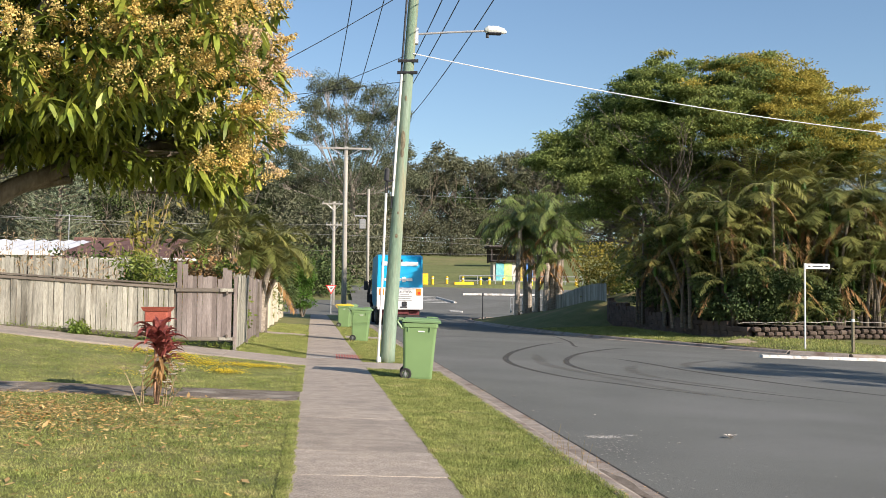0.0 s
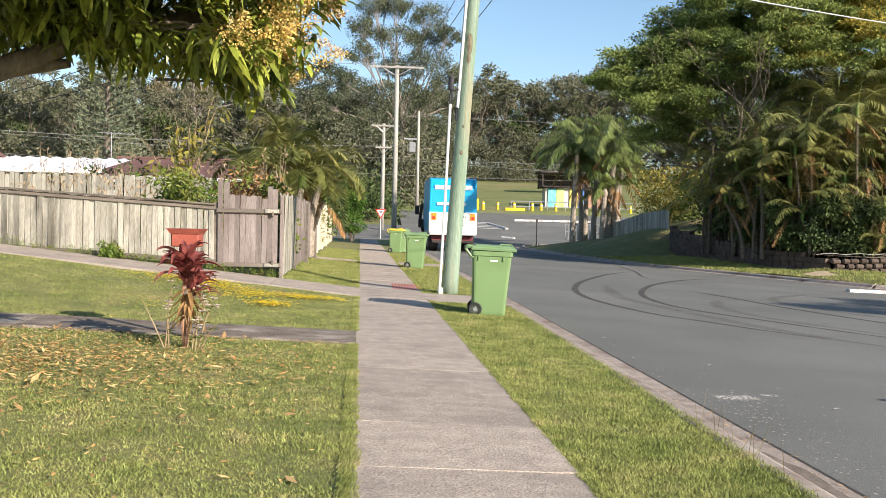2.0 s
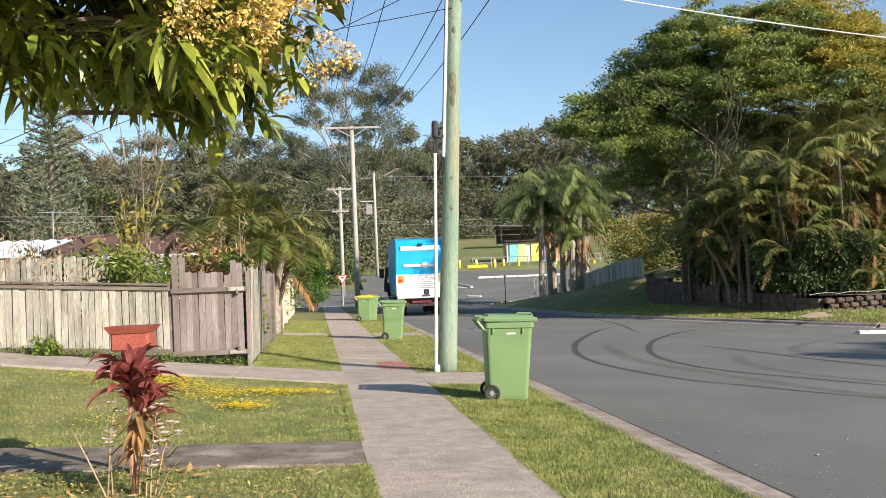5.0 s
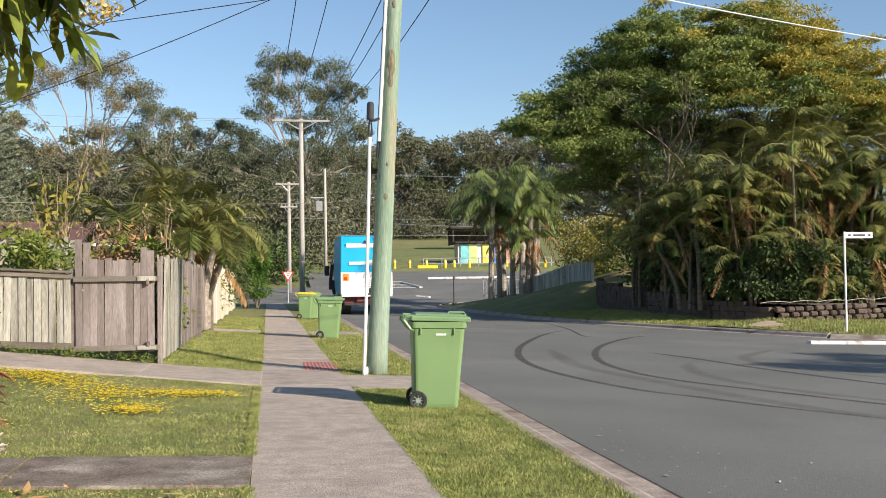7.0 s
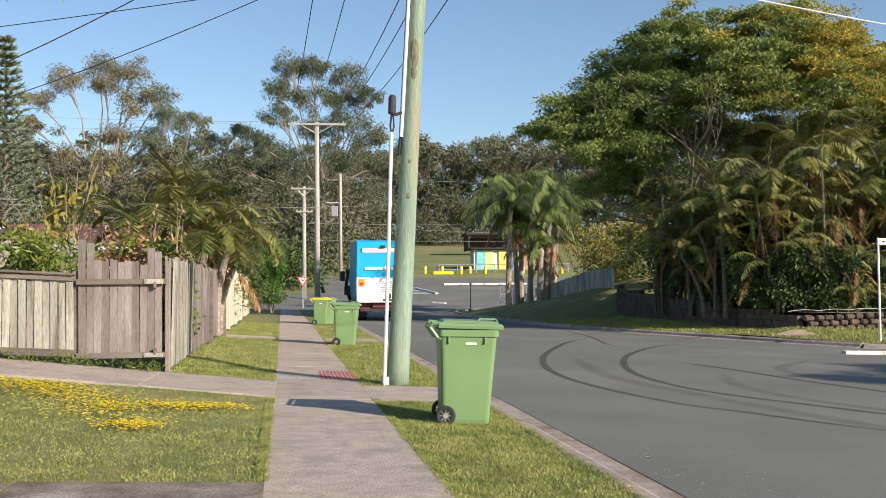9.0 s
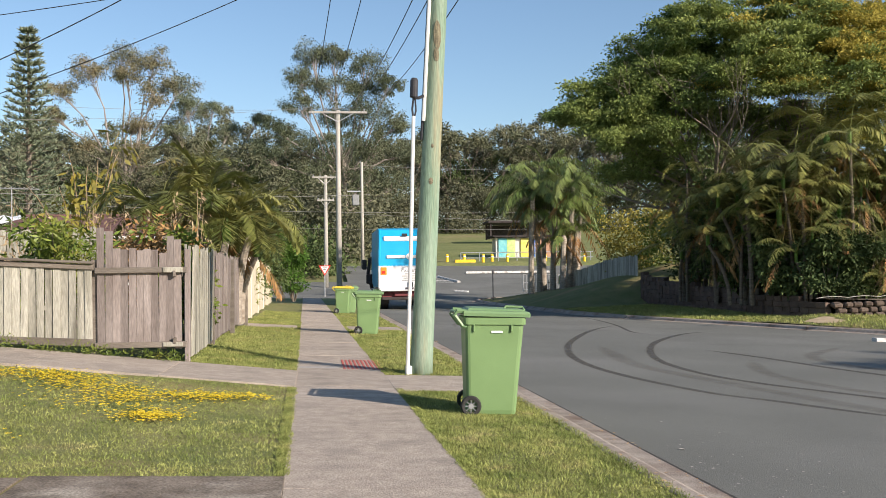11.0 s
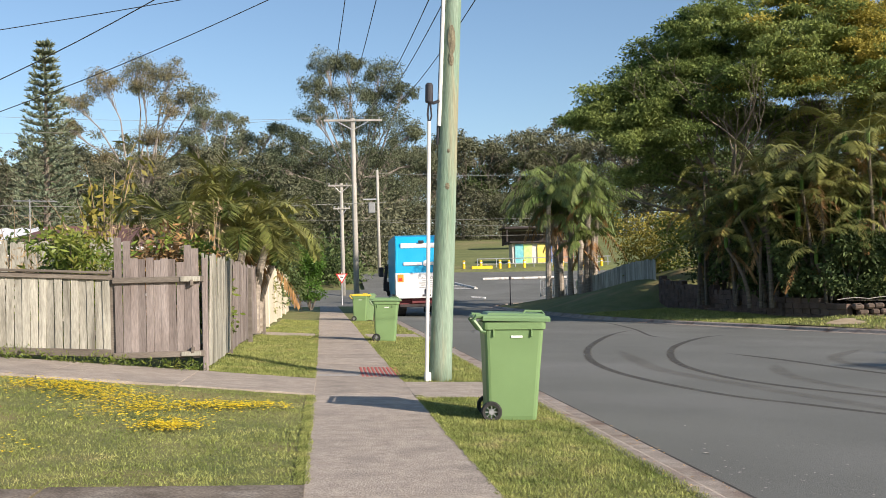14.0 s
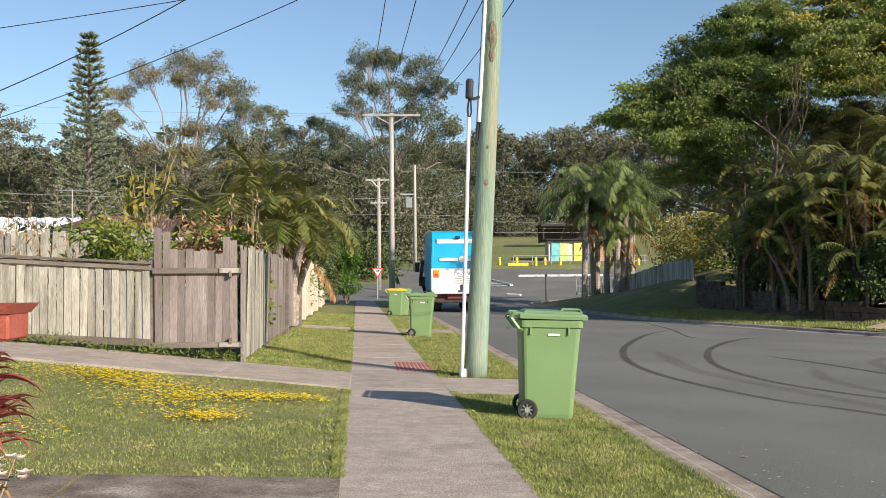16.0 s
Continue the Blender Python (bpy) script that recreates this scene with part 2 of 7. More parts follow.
litter = mat("fallen_leaf", (0.42, 0.24, 0.085), (0.58, 0.41, 0.19), 3, 0.8, 0, 50, island=0.3, third=(0.3, 0.14, 0.05), third_at=0.6, third_scale=5)
litter_fine = mat("leaf_crumbs", (0.44, 0.25, 0.08), (0.55, 0.35, 0.13), 3, 0.85, 0, 50, island=0.4)
straw = mat("straw", (0.46, 0.34, 0.14), (0.54, 0.42, 0.19), 3, 0.85, 0, 50, island=0.35)
red_paint = mat("letterbox_red", (0.3, 0.075, 0.05), (0.36, 0.1, 0.07), 5, 0.75, 0.1, 60)
blue_paint = mat("truck_blue", (0.0, 0.34, 0.62), (0.01, 0.38, 0.66), 1, 0.35, 0.02, 40, spec=0.5, grain=0.04)
truck_white = mat("truck_white", (0.78, 0.78, 0.78), (0.7, 0.7, 0.69), 2, 0.4, 0.03, 40, spec=0.5, grain=0.05, third=(0.45, 0.43, 0.4), third_at=0.7, third_scale=2.5)
truck_dark = mat("truck_underside", (0.03, 0.025, 0.025), (0.06, 0.05, 0.048), 3, 0.8, 0.2, 40)
truck_maroon = mat("truck_bumper_maroon", (0.13, 0.03, 0.035), (0.17, 0.045, 0.05), 3, 0.6, 0.1, 40)
lamp_orange = mat("lamp_orange", (0.85, 0.25, 0.03), (0.9, 0.32, 0.05), 20, 0.3, 0, 40, grain=0.05)
lamp_red = mat("lamp_red", (0.6, 0.03, 0.02), (0.65, 0.05, 0.03), 20, 0.3, 0, 40, grain=0.05)
glass_dark = mat("dark_glass", (0.02, 0.025, 0.03), (0.03, 0.035, 0.04), 2, 0.08, 0, 40, spec=0.6, grain=0)
sign_white = mat("sign_white", (0.8, 0.8, 0.78), (0.74, 0.74, 0.72), 4, 0.5, 0, 40, grain=0.04)
sign_red = mat("sign_red", (0.62, 0.04, 0.04), (0.66, 0.06, 0.05), 4, 0.5, 0, 40, grain=0.04)
ink = mat("dark_ink", (0.06, 0.06, 0.07), (0.08, 0.08, 0.09), 4, 0.7, 0, 40, grain=0)
stone_m = mat("garden_stone", (0.07, 0.052, 0.042), (0.13, 0.1, 0.08), 3, 0.92, 0.5, 25, rand=0.25)
wall_block = mat("retaining_block", (0.085, 0.062, 0.05), (0.125, 0.092, 0.075), 3, 0.95, 0.5, 25, rand=0.14)
roof_white = mat("white_roof_sheet", (0.72, 0.73, 0.73), (0.62, 0.63, 0.64), 1.5, 0.45, 0.05, 20)
roof_brown = mat("brown_roof_tile", (0.12, 0.065, 0.055), (0.17, 0.095, 0.08), 2, 0.85, 0.4, 25)
roof_red = mat("red_roof_tile", (0.36, 0.1, 0.07), (0.42, 0.14, 0.1), 2, 0.85, 0.4, 25)
brick_m = mat("house_brick", (0.36, 0.2, 0.13), (0.44, 0.27, 0.18), 6, 0.9, 0.3, 40)
render_wall = mat("pale_wall", (0.62, 0.58, 0.52), (0.68, 0.64, 0.58), 2, 0.85, 0.1, 40)
yellow_paint = mat("safety_yellow", (0.78, 0.5, 0.02), (0.82, 0.55, 0.04), 3, 0.55, 0.05, 40)
mural_a = mat("mural_teal", (0.1, 0.42, 0.5), (0.3, 0.6, 0.55), 1.5, 0.7, 0, 40)
mural_b = mat("mural_green", (0.35, 0.55, 0.15), (0.6, 0.65, 0.3), 1.5, 0.7, 0, 40)
mural_c = mat("mural_yellow", (0.75, 0.55, 0.08), (0.7, 0.62, 0.2), 1.5, 0.7, 0, 40)
mural_d = mat("mural_blue", (0.06, 0.16, 0.45), (0.12, 0.25, 0.55), 1.5, 0.7, 0, 40)
park_grass = mat("park_grass", (0.135, 0.165, 0.055), (0.2, 0.215, 0.08), 0.25, 0.95, 0.3, 3, third=(0.25, 0.22, 0.11), third_at=0.58, third_scale=0.06)
stripe_red = mat("pit_lid_red", (0.42, 0.1, 0.08), (0.5, 0.15, 0.12), 6, 0.8, 0.1, 60)
stripe_pale = mat("pit_lid_pale", (0.55, 0.45, 0.38), (0.6, 0.5, 0.43), 6, 0.8, 0.1, 60)


# ---- mesh helpers ----
class Acc:
    """Gathers vertices and faces of one part."""

    def __init__(self):
        self.v, self.f = [], []

    def add(self, v, f, m=None):
        k = len(self.v)
        if m is not None:
            v = [m @ Vector(p) for p in v]
        self.v.extend([tuple(p) for p in v])
        self.f.extend([tuple(i + k for i in q) for q in f])
        return self

    def box(self, c, s, ch=0.0, m=None, taper=1.0):
        x, y, z = (a / 2 for a in s)
        if not ch:
            v = [(c[0] + i * x * (taper if k < 0 else 1), c[1] + j * y * (taper if k < 0 else 1), c[2] + k * z) for i in (-1, 1) for j in (-1, 1) for k in (-1, 1)]
            return self.add(v, [(0, 1, 3, 2), (4, 6, 7, 5), (0, 4, 5, 1), (2, 3, 7, 6), (0, 2, 6, 4), (1, 5, 7, 3)], m)
        h, v, ix = (x, y, z), [], {}
        for i in (-1, 1):
            for j in (-1, 1):
                for k in (-1, 1):
                    for a in range(3):
                        p = [sg * (h[n] - (0 if n == a else ch)) for n, sg in enumerate((i, j, k))]
                        if taper != 1 and k < 0:
                            p[0] *= taper
                            p[1] *= taper
                        ix[i, j, k, a] = len(v)
                        v.append((c[0] + p[0], c[1] + p[1], c[2] + p[2]))
        f = []
        for a in range(3):
            o = [n for n in range(3) if n != a]
            for sg in (-1, 1):
                q = []
                for d, e in ((-1, -1), (1, -1), (1, 1), (-1, 1)):
                    key = [0, 0, 0]
                    key[a], key[o[0]], key[o[1]] = sg, d, e
                    q.append(ix[(*key, a)])
                f.append(q)
            for d in (-1, 1):
                for e in (-1, 1):
                    lo, hi = [0, 0, 0], [0, 0, 0]
                    lo[a], hi[a] = -1, 1
                    for key in (lo, hi):
                        key[o[0]], key[o[1]] = d, e
                    f.append([ix[(*lo, o[0])], ix[(*hi, o[0])], ix[(*hi, o[1])], ix[(*lo, o[1])]])
        for i in (-1, 1):
            for j in (-1, 1):
                for k in (-1, 1):
                    f.append([ix[i, j, k, a] for a in range(3)])
        return self.add(v, f, m)

    def tube(self, pts, radii, n=8, cap=True, m=None):
        pts = [Vector(p) for p in pts]
        if isinstance(radii, (int, float)):
            radii = [radii] * len(pts)
        v, f = [], []
        side = None
        for i, p in enumerate(pts):
            d = (pts[min(i + 1, len(pts) - 1)] - pts[max(i - 1, 0)]).normalized()
            if side is None:
                side = d.orthogonal().normalized()
            side = (side - d * side.dot(d)).normalized()
            up = d.cross(side)
            for k in range(n):
                a = 2 * math.pi * k / n
                v.append(p + (side * math.cos(a) + up * math.sin(a)) * radii[i])
        for i in range(len(pts) - 1):
            for k in range(n):
                f.append((i * n + k, i * n + (k + 1) % n, (i + 1) * n + (k + 1) % n, (i + 1) * n + k))
        if cap:
            f.append(tuple(range(n))[::-1])
            f.append(tuple((len(pts) - 1) * n + k for k in range(n)))
        return self.add(v, f, m)

    def mesh(self, name, material, smooth=False):
        me = bpy.data.meshes.new(name)
        me.from_pydata(self.v, [], self.f)
        bm = bmesh.new()
        bm.from_mesh(me)
        bmesh.ops.recalc_face_normals(bm, faces=bm.faces)
        bm.to_mesh(me)
        bm.free()
        me.materials.append(material)
        if smooth:
            for p in me.polygons:
                p.use_smooth = True
        return me


def np_mesh(name, v, f, material):
    """One mesh from arrays: v is n x 3, f is n x 3 or n x 4 indices."""
    v, f = np.asarray(v, dtype=np.float32), np.asarray(f, dtype=np.int32)
    me = bpy.data.meshes.new(name)
    me.vertices.add(len(v))
    me.vertices.foreach_set("co", v.ravel())
    me.loops.add(f.size)
    me.loops.foreach_set("vertex_index", f.ravel())
    me.polygons.add(len(f))
    me.polygons.foreach_set("loop_start", np.arange(len(f), dtype=np.int32) * f.shape[1])
    me.update(calc_edges=True)
    me.materials.append(material)
    return me


def thing(name, m, label, category, group="", kind=""):
    ob = new(name)
    ob.empty_display_size = 0.1
    ob.matrix_basis = m
    return tagged(ob, label, category, group, kind)


def part(name, acc, material, parent, label="", smooth=False):
    me = acc.mesh(name, material, smooth) if isinstance(acc, Acc) else acc
    ob = new(name, me)
    ob.parent = parent
    if label:
        tagged(ob, label)
    return ob


def piece(name, me, parent, m):
    ob = new(name, me)
    ob.parent = parent
    ob.matrix_basis = m
    return ob


def single(name, me, label="", category="", group="", kind=""):
    return tagged(new(name, me), label, category, group, kind)


rng = np.random.default_rng(7)


def unit(v):
    return v / np.maximum(np.linalg.norm(v, axis=-1, keepdims=True), 1e-6)


def leaf_arrays(pos, along, length, width, spin=None):
    """Pointed leaves: a rhombus of two triangles each, from pos along a way."""
    n = len(pos)
    along = unit(along)
    ref = rng.normal(size=(n, 3)) if spin is None else spin
    side = unit(np.cross(along, ref))
    length, width = np.broadcast_to(length, n)[:, None], np.broadcast_to(width, n)[:, None]
    mid = pos + along * length * 0.45
    v = np.stack([pos, mid + side * width / 2, pos + along * length, mid - side * width / 2], 1).reshape(-1, 3)
    return v, np.arange(4 * n).reshape(n, 4)


def join_arrays(parts):
    vs, fs, k = [], [], 0
    for v, f in parts:
        vs.append(v)
        fs.append(f + k)
        k += len(v)
    return np.concatenate(vs), np.concatenate(fs)


def ball(n, flat=1.0, shell=0.0):
    """n points in a ball of radius 1, flattened in z; shell moves them outwards."""
    d = unit(rng.normal(size=(n, 3)))
    r = rng.random((n, 1)) ** (1 / 3)
    r = r * (1 - shell) + shell
    p = d * r
    p[:, 2] *= flat
    return p


def clump_leaves(centres, radii, per, length, width, flat=0.7, droop=0.0, shell=0.5):
    """Leaves in many small clumps: arrays of vertices and faces."""
    pos, way = [], []
    for c, r in zip(centres, radii):
        p = ball(per, flat, shell)
        pos.append(np.asarray(c) + p * r * rng.uniform(0.5, 1.4, (per, 1)))
        w = p + rng.normal(size=(per, 3)) * 0.7
        w[:, 2] -= droop
        way.append(w)
    pos, way = np.concatenate(pos), np.concatenate(way)
    n = len(pos)
    return leaf_arrays(pos, way, length * rng.uniform(0.7, 1.3, n), width * rng.uniform(0.7, 1.3, n))


# ---- the lie of the land ----
def step(a, b, x):
    t = min(1.0, max(0.0, (x - a) / (b - a)))
    return t * t * (3 - 2 * t)


def far_rise(y):
    return 0.0 if y < 80 else (0.045 * (y - 80) ** 2 / 10 if y < 90 else 0.45 + 0.09 * (y - 90) if y < 190 else 9.45 + 0.05 * (y - 190))


def land(x, y):
    """Height of the lawns and verges on the footpath's side."""
    lift = step(13.5, 19.5, y) * (1 - 0.6 * step(24, 34, y))
    z = -0.035 * max(x, -12) + 0.07 * min(max(0.0, -x), 12) * lift
    return z * (1 - step(70, 80, y)) + far_rise(y)


def path_x(y):
    """Middle of the footpath."""
    return 0.79 - 0.012 * y


def road_z(x, y):
    return (-0.13 - 0.03 * min(max(x, -3), 26)) * (1 - 0.7 * step(74, 84, y)) + far_rise(y)


def grid_mesh(name, xs, ys, fn, material, keep=None):
    v = [(x, y, fn(x, y)) for y in ys for x in xs]
    n = len(xs)
    f = []
    for j in range(len(ys) - 1):
        for i in range(n - 1):
            if keep is None or keep((xs[i] + xs[i + 1]) / 2, (ys[j] + ys[j + 1]) / 2):
                f.append((j * n + i, j * n + i + 1, (j + 1) * n + i + 1, (j + 1) * n + i))
    me = np_mesh(name, v, f, material)
    for p in me.polygons:
        p.use_smooth = True
    return me


def span(*stops):
    """Even steps between stops: (from, to, step), joined."""
    out = []
    for a, b, s in stops:
        n = max(1, round((b - a) / s))
        out += [a + (b - a) * i / n for i in range(n)]
    return out + [stops[-1][1]]


# ---- ground, one sheet to the horizon ----
GX = span((-900, -100, 80), (-100, -14, 8), (-14, -1, 0.5), (-1, 2.4, 0.2), (2.4, 2.5, 0.1), (2.5, 40, 2.5), (40, 100, 8), (100, 900, 80))
GY = span((-300, -20, 40), (-20, 4, 4), (4, 30, 0.5), (30, 80, 2), (80, 120, 2), (120, 220, 10), (220, 1400, 80))


def ground_z(x, y):
    if x <= 2.45 and y < 77.5:
        k = noise.noise((x * 0.9, y * 0.9, 0)) * 0.018 if -8 < x < 2.3 else 0
        if abs(x - path_x(y)) < 0.62:
            k = -0.05 if abs(x - path_x(y)) < 0.3 else -0.01
        return land(x, y) + k - 0.012
    if x > 14 and y < 16:
        return road_z(x, y) + 0.05
    if y < 116:
        return road_z(x, y) - 0.22
    return far_rise(y) + 0.02 + noise.noise((x * 0.02, y * 0.02, 3)) * 1.2 * step(125, 170, y)


ground_me = grid_mesh("ground", GX, GY, ground_z, soil)
ground_me.materials.append(park_grass)
for p in ground_me.polygons:
    if p.center.y > 60 or abs(p.center.x) > 30:
        p.material_index = 1
single("ground", ground_me, "mown suburban lawn and rising park grass", "ground", kind="structure")

# ---- road ----
RX = span((2.9, 16, 0.8), (16, 40, 2), (40, 120, 10))
RY = span((-60, 0, 10), (0, 76, 2), (76, 116, 1.5))
road = single("road", grid_mesh("road", RX, RY, road_z, asphalt, lambda x, y: not (x > 13 and y < 17) and not (x > 26 and y > 40 and y < 76) and not (x > 60 and y > 76)), "worn grey asphalt street with black tyre marks", "road", kind="structure")
single("cross_road", grid_mesh("cross_road", span((-80, 2.9, 4)), span((78, 97, 1.5)), road_z, asphalt), "asphalt cross street at the end", "road", kind="structure")


def ribbon(pts, w, lift=0.004, fade=0.35):
    """A flat strip on the road along a smooth line through pts, with 'across' running 0 to 1 from its edges to its middle."""
    line = []
    for i in range(len(pts) - 1):
        p0, p1, p2, p3 = (Vector(pts[max(0, min(len(pts) - 1, i + k))]) for k in (-1, 0, 1, 2))
        for s in range(6):
            t = s / 6
            line.append(0.5 * ((2 * p1) + (p2 - p0) * t + (2 * p0 - 5 * p1 + 4 * p2 - p3) * t * t + (3 * p1 - p0 - 3 * p2 + p3) * t ** 3))
    line.append(Vector(pts[-1]))
    n = len(line)
    v, f, across = [], [], []
    for i, p in enumerate(line):
        d = (line[min(i + 1, n - 1)] - line[max(i - 1, 0)]).normalized()
        s = Vector((-d.y, d.x))
        end = min(1, i / (n * 0.15), (n - 1 - i) / (n * 0.15)) if fade < 1 else 1
        k = w * (fade + (1 - fade) * end)
        for q, a in ((-0.5, 0), (0, end), (0.5, 0)):
            c = p + s * k * q
            v.append((c.x, c.y, road_z(c.x, c.y) + lift))
            across.append(a)
    for i in range(n - 1):
        for j in (0, 1):
            f.append((3 * i + j, 3 * i + j + 1, 3 * i + j + 4, 3 * i + j + 3))
    return v, f, across


def ribbon_mesh(name, strip, material):
    v, f, across = strip
    me = np_mesh(name, v, f, material)
    layer = me.uv_layers.new(name="across")
    for lp_ in me.loops:
        layer.data[lp_.index].uv = (across[lp_.vertex_index], 0)
    return me


for pts, w, m_, lift in (
    ([(11.2, 42.5), (8.7, 37.8), (6.4, 31.6), (5.3, 27.6), (4.85, 24.7), (4.87, 22.3), (5.25, 20.1), (5.75, 19.1), (6.5, 17.6), (8.0, 15.5)], 0.13, rubber_mark, 0.004),
    ([(12.8, 37.4), (10.9, 35.8), (8.7, 31.9), (7.35, 28.6), (6.45, 25.4), (6.24, 22.9), (6.5, 21.3), (7.1, 19.9), (8.2, 17.6), (9.6, 15.6)], 0.13, rubber_mark, 0.007),
    ([(8.5, 28.7), (8.86, 26.4), (9.12, 23.4), (9.9, 20.0), (11.2, 17)], 0.15, rubber_mark, 0.005),
    ([(8.3, 25.5), (7.6, 23.7), (7.3, 22), (7.6, 20), (8.8, 17.4)], 0.26, faint_mark, 0.003),
    ([(10.1, 49.8), (11.1, 48.0), (10.4, 41.5), (9.4, 36.4), (9.7, 35.6)], 0.09, rubber_mark, 0.003),
    ([(6.6, 30), (5.9, 26), (5.75, 23.5), (6.6, 18.2), (7.5, 16)], 0.3, faint_mark, 0.0025),
    ([(12.5, 30), (10.2, 27), (9.7, 24.5), (10.6, 21.5)], 0.26, faint_mark, 0.003),
    ([(4.4, 38), (4.9, 41), (6.3, 42.6), (8.3, 42)], 0.14, faint_mark, 0.003),
):
    ob_ = single("tyre_mark", ribbon_mesh("tyre_mark", ribbon(pts, w * 1.7, lift), m_), "curved black rubber tyre mark on asphalt", "tyre mark", "tyre marks", "structure")
    ob_.visible_shadow = False


def blot(cx, cy, rx, ry, z, seed, n=26):
    v = [(cx, cy, z(cx, cy))]
    for i in range(n):
        a = 2 * math.pi * i / n
        k = 0.75 + 0.5 * noise.noise((math.cos(a) * 1.5 + seed, math.sin(a) * 1.5, seed))
        x, y = cx + math.cos(a) * rx * k, cy + math.sin(a) * ry * k
        v.append((x, y, z(x, y)))
    return Acc().add(v, [(0, 1 + i, 1 + (i + 1) % n) for i in range(n)])


rf = random.Random(17)
spill = Acc()
for cx, cy, sx, sy, n, big in ((3.42, 11.05, 0.16, 0.2, 150, 0.008), (3.3, 10.1, 0.1, 0.3, 90, 0.009), (3.5, 13.0, 0.45, 2.2, 190, 0.009), (3.2, 9.0, 0.15, 1.0, 110, 0.009), (6.0, 15.0, 1.6, 3.5, 120, 0.009), (4.4, 9.6, 0.7, 1.2, 120, 0.009)):
    for k in range(n):
        x, y = rf.gauss(cx, sx), rf.gauss(cy, sy)
        if x < 2.97:
            continue
        r = big * rf.uniform(0.3, 1.5)
        a0 = rf.uniform(0, 6.28)
        ring = [(x + math.cos(a0 + 2 * math.pi * j / 5) * r * rf.uniform(0.5, 1.3), y + math.sin(a0 + 2 * math.pi * j / 5) * r * rf.uniform(0.6, 1.8)) for j in range(5)]
        spill.add([(u, v, road_z(u, v) + 0.0025) for u, v in ring], [(0, 1, 2, 3, 4)])
single("dried_spill", spill.mesh("dried_spill", pale_spill), "pale flecks of dried cement and grit on asphalt", "spill", kind="stuff")
for pts, w in (([(3.2, 11.0), (3.36, 11.03), (3.5, 11.06), (3.64, 11.1)], 0.34), ([(3.72, 11.22), (3.8, 11.24), (3.9, 11.26)], 0.16)):
    ob_ = single("cement_spill", ribbon_mesh("cement_spill", ribbon(pts, w, 0.002, 0.5), spill_film), "thin pale film of dried cement on the asphalt", "spill", "cement spills", "structure")
    ob_.visible_shadow = False

# ---- footpath and slabs ----


def slab_mesh(name, w, d, h, material):
    return Acc().box((0, 0, -h / 2), (w, d, h), 0.003).mesh(name, material)


TILT = math.degrees(math.atan(0.035))
footpath = thing("footpath", Matrix(), "grey concrete footpath of jointed slabs", "footpath", kind="structure")
for me in [slab_mesh("slab", 1.19, 1.198, 0.12, concrete)]:
    for k in range(-13, 54):
        y = 13.5 + 1.2 * k + 0.6
        piece("slab", me, footpath, pose(path_x(y) - 0.005, y, land(path_x(y), y) + 0.002 + rng.normal() * 0.002, rng.normal() * 0.12, TILT + rng.normal() * 0.12, 0.69))

for sgn in (-1, 1):
    ys = span((-2, 40, 0.4), (40, 76, 2))
    v = []
    for y in ys:
        for o, h in ((0.5855, -0.002), (0.66, -0.01), (0.8, -0.045)):
            x = path_x(y) + sgn * o
            v.append((x, y, land(x, y) + h + (noise.noise((x * 3, y * 3, 1)) * 0.004 if o < 0.8 else 0)))
    f = [(3 * j + i, 3 * j + i + 1, 3 * j + i + 4, 3 * j + i + 3) for j in range(len(ys) - 1) for i in range(2)]
    single("path_edging", np_mesh("path_edging", v, f if sgn > 0 else [q[::-1] for q in f], soil), "bare soil packed along the footpath edge", "soil edge", kind="structure")

joint_me = Acc().box((0, 0, 0), (1.165, 0.005, 0.01)).mesh("joint", kerb_m)
for k in range(-12, 54):
    y = 13.5 + 1.2 * k
    piece("joint", joint_me, footpath, pose(path_x(y), y, land(path_x(y), y) - 0.0075, 0, TILT, 0.69))

drive = thing("driveway", Matrix(), "concrete driveway crossing the lawn in slabs", "driveway", kind="structure")
for i in range(7):
    xa, xb = -0.02 - 1.55 * i, -0.02 - 1.55 * (i + 1)
    za, zb = land(xa, 20.3), land(xb, 20.3)
    a = math.degrees(math.atan2(za - zb, xa - xb))
    me = slab_mesh("driveway_slab", math.hypot(1.54, za - zb), 2.0, 0.12, concrete) if i == 0 else me
    piece("driveway_slab", me, drive, pose((xa + xb) / 2, 20.3, (za + zb) / 2 + 0.012, 0, -a, 0))
me = slab_mesh("driveway_apron", 1.28, 1.9, 0.12, concrete)
piece("driveway_apron", me, drive, pose(1.77, 19.95, land(1.8, 20) + 0.004, 0, TILT, 0))
me = slab_mesh("driveway_slab", 1.7, 1.5, 0.1, concrete)
piece("driveway_slab", me, drive, pose(-1.05, 34.3, land(-0.87, 34.3) + 0.012, 0, TILT + 2, 0))
me = slab_mesh("driveway_slab", 1.4, 1.6, 0.1, concrete)
piece("driveway_slab", me, drive, pose(1.7, 34.3, land(1.7, 34.3) + 0.004, 0, TILT, 0))

garden_path = thing("garden_path", Matrix(), "old stained concrete slab path across the lawn", "path", kind="structure")
for xa, xb in ((0.03, -1.52), (-1.56, -3.4), (-3.43, -5.4), (-5.43, -8)):
    me = slab_mesh("path_slab", xa - xb, 1.08, 0.1, old_slab)
    x = (xa + xb) / 2
    piece("path_slab", me, garden_path, pose(x, 13.28, land(x, 13.28) + 0.012, rng.normal() * 0.3, TILT + rng.normal() * 0.3, 0))

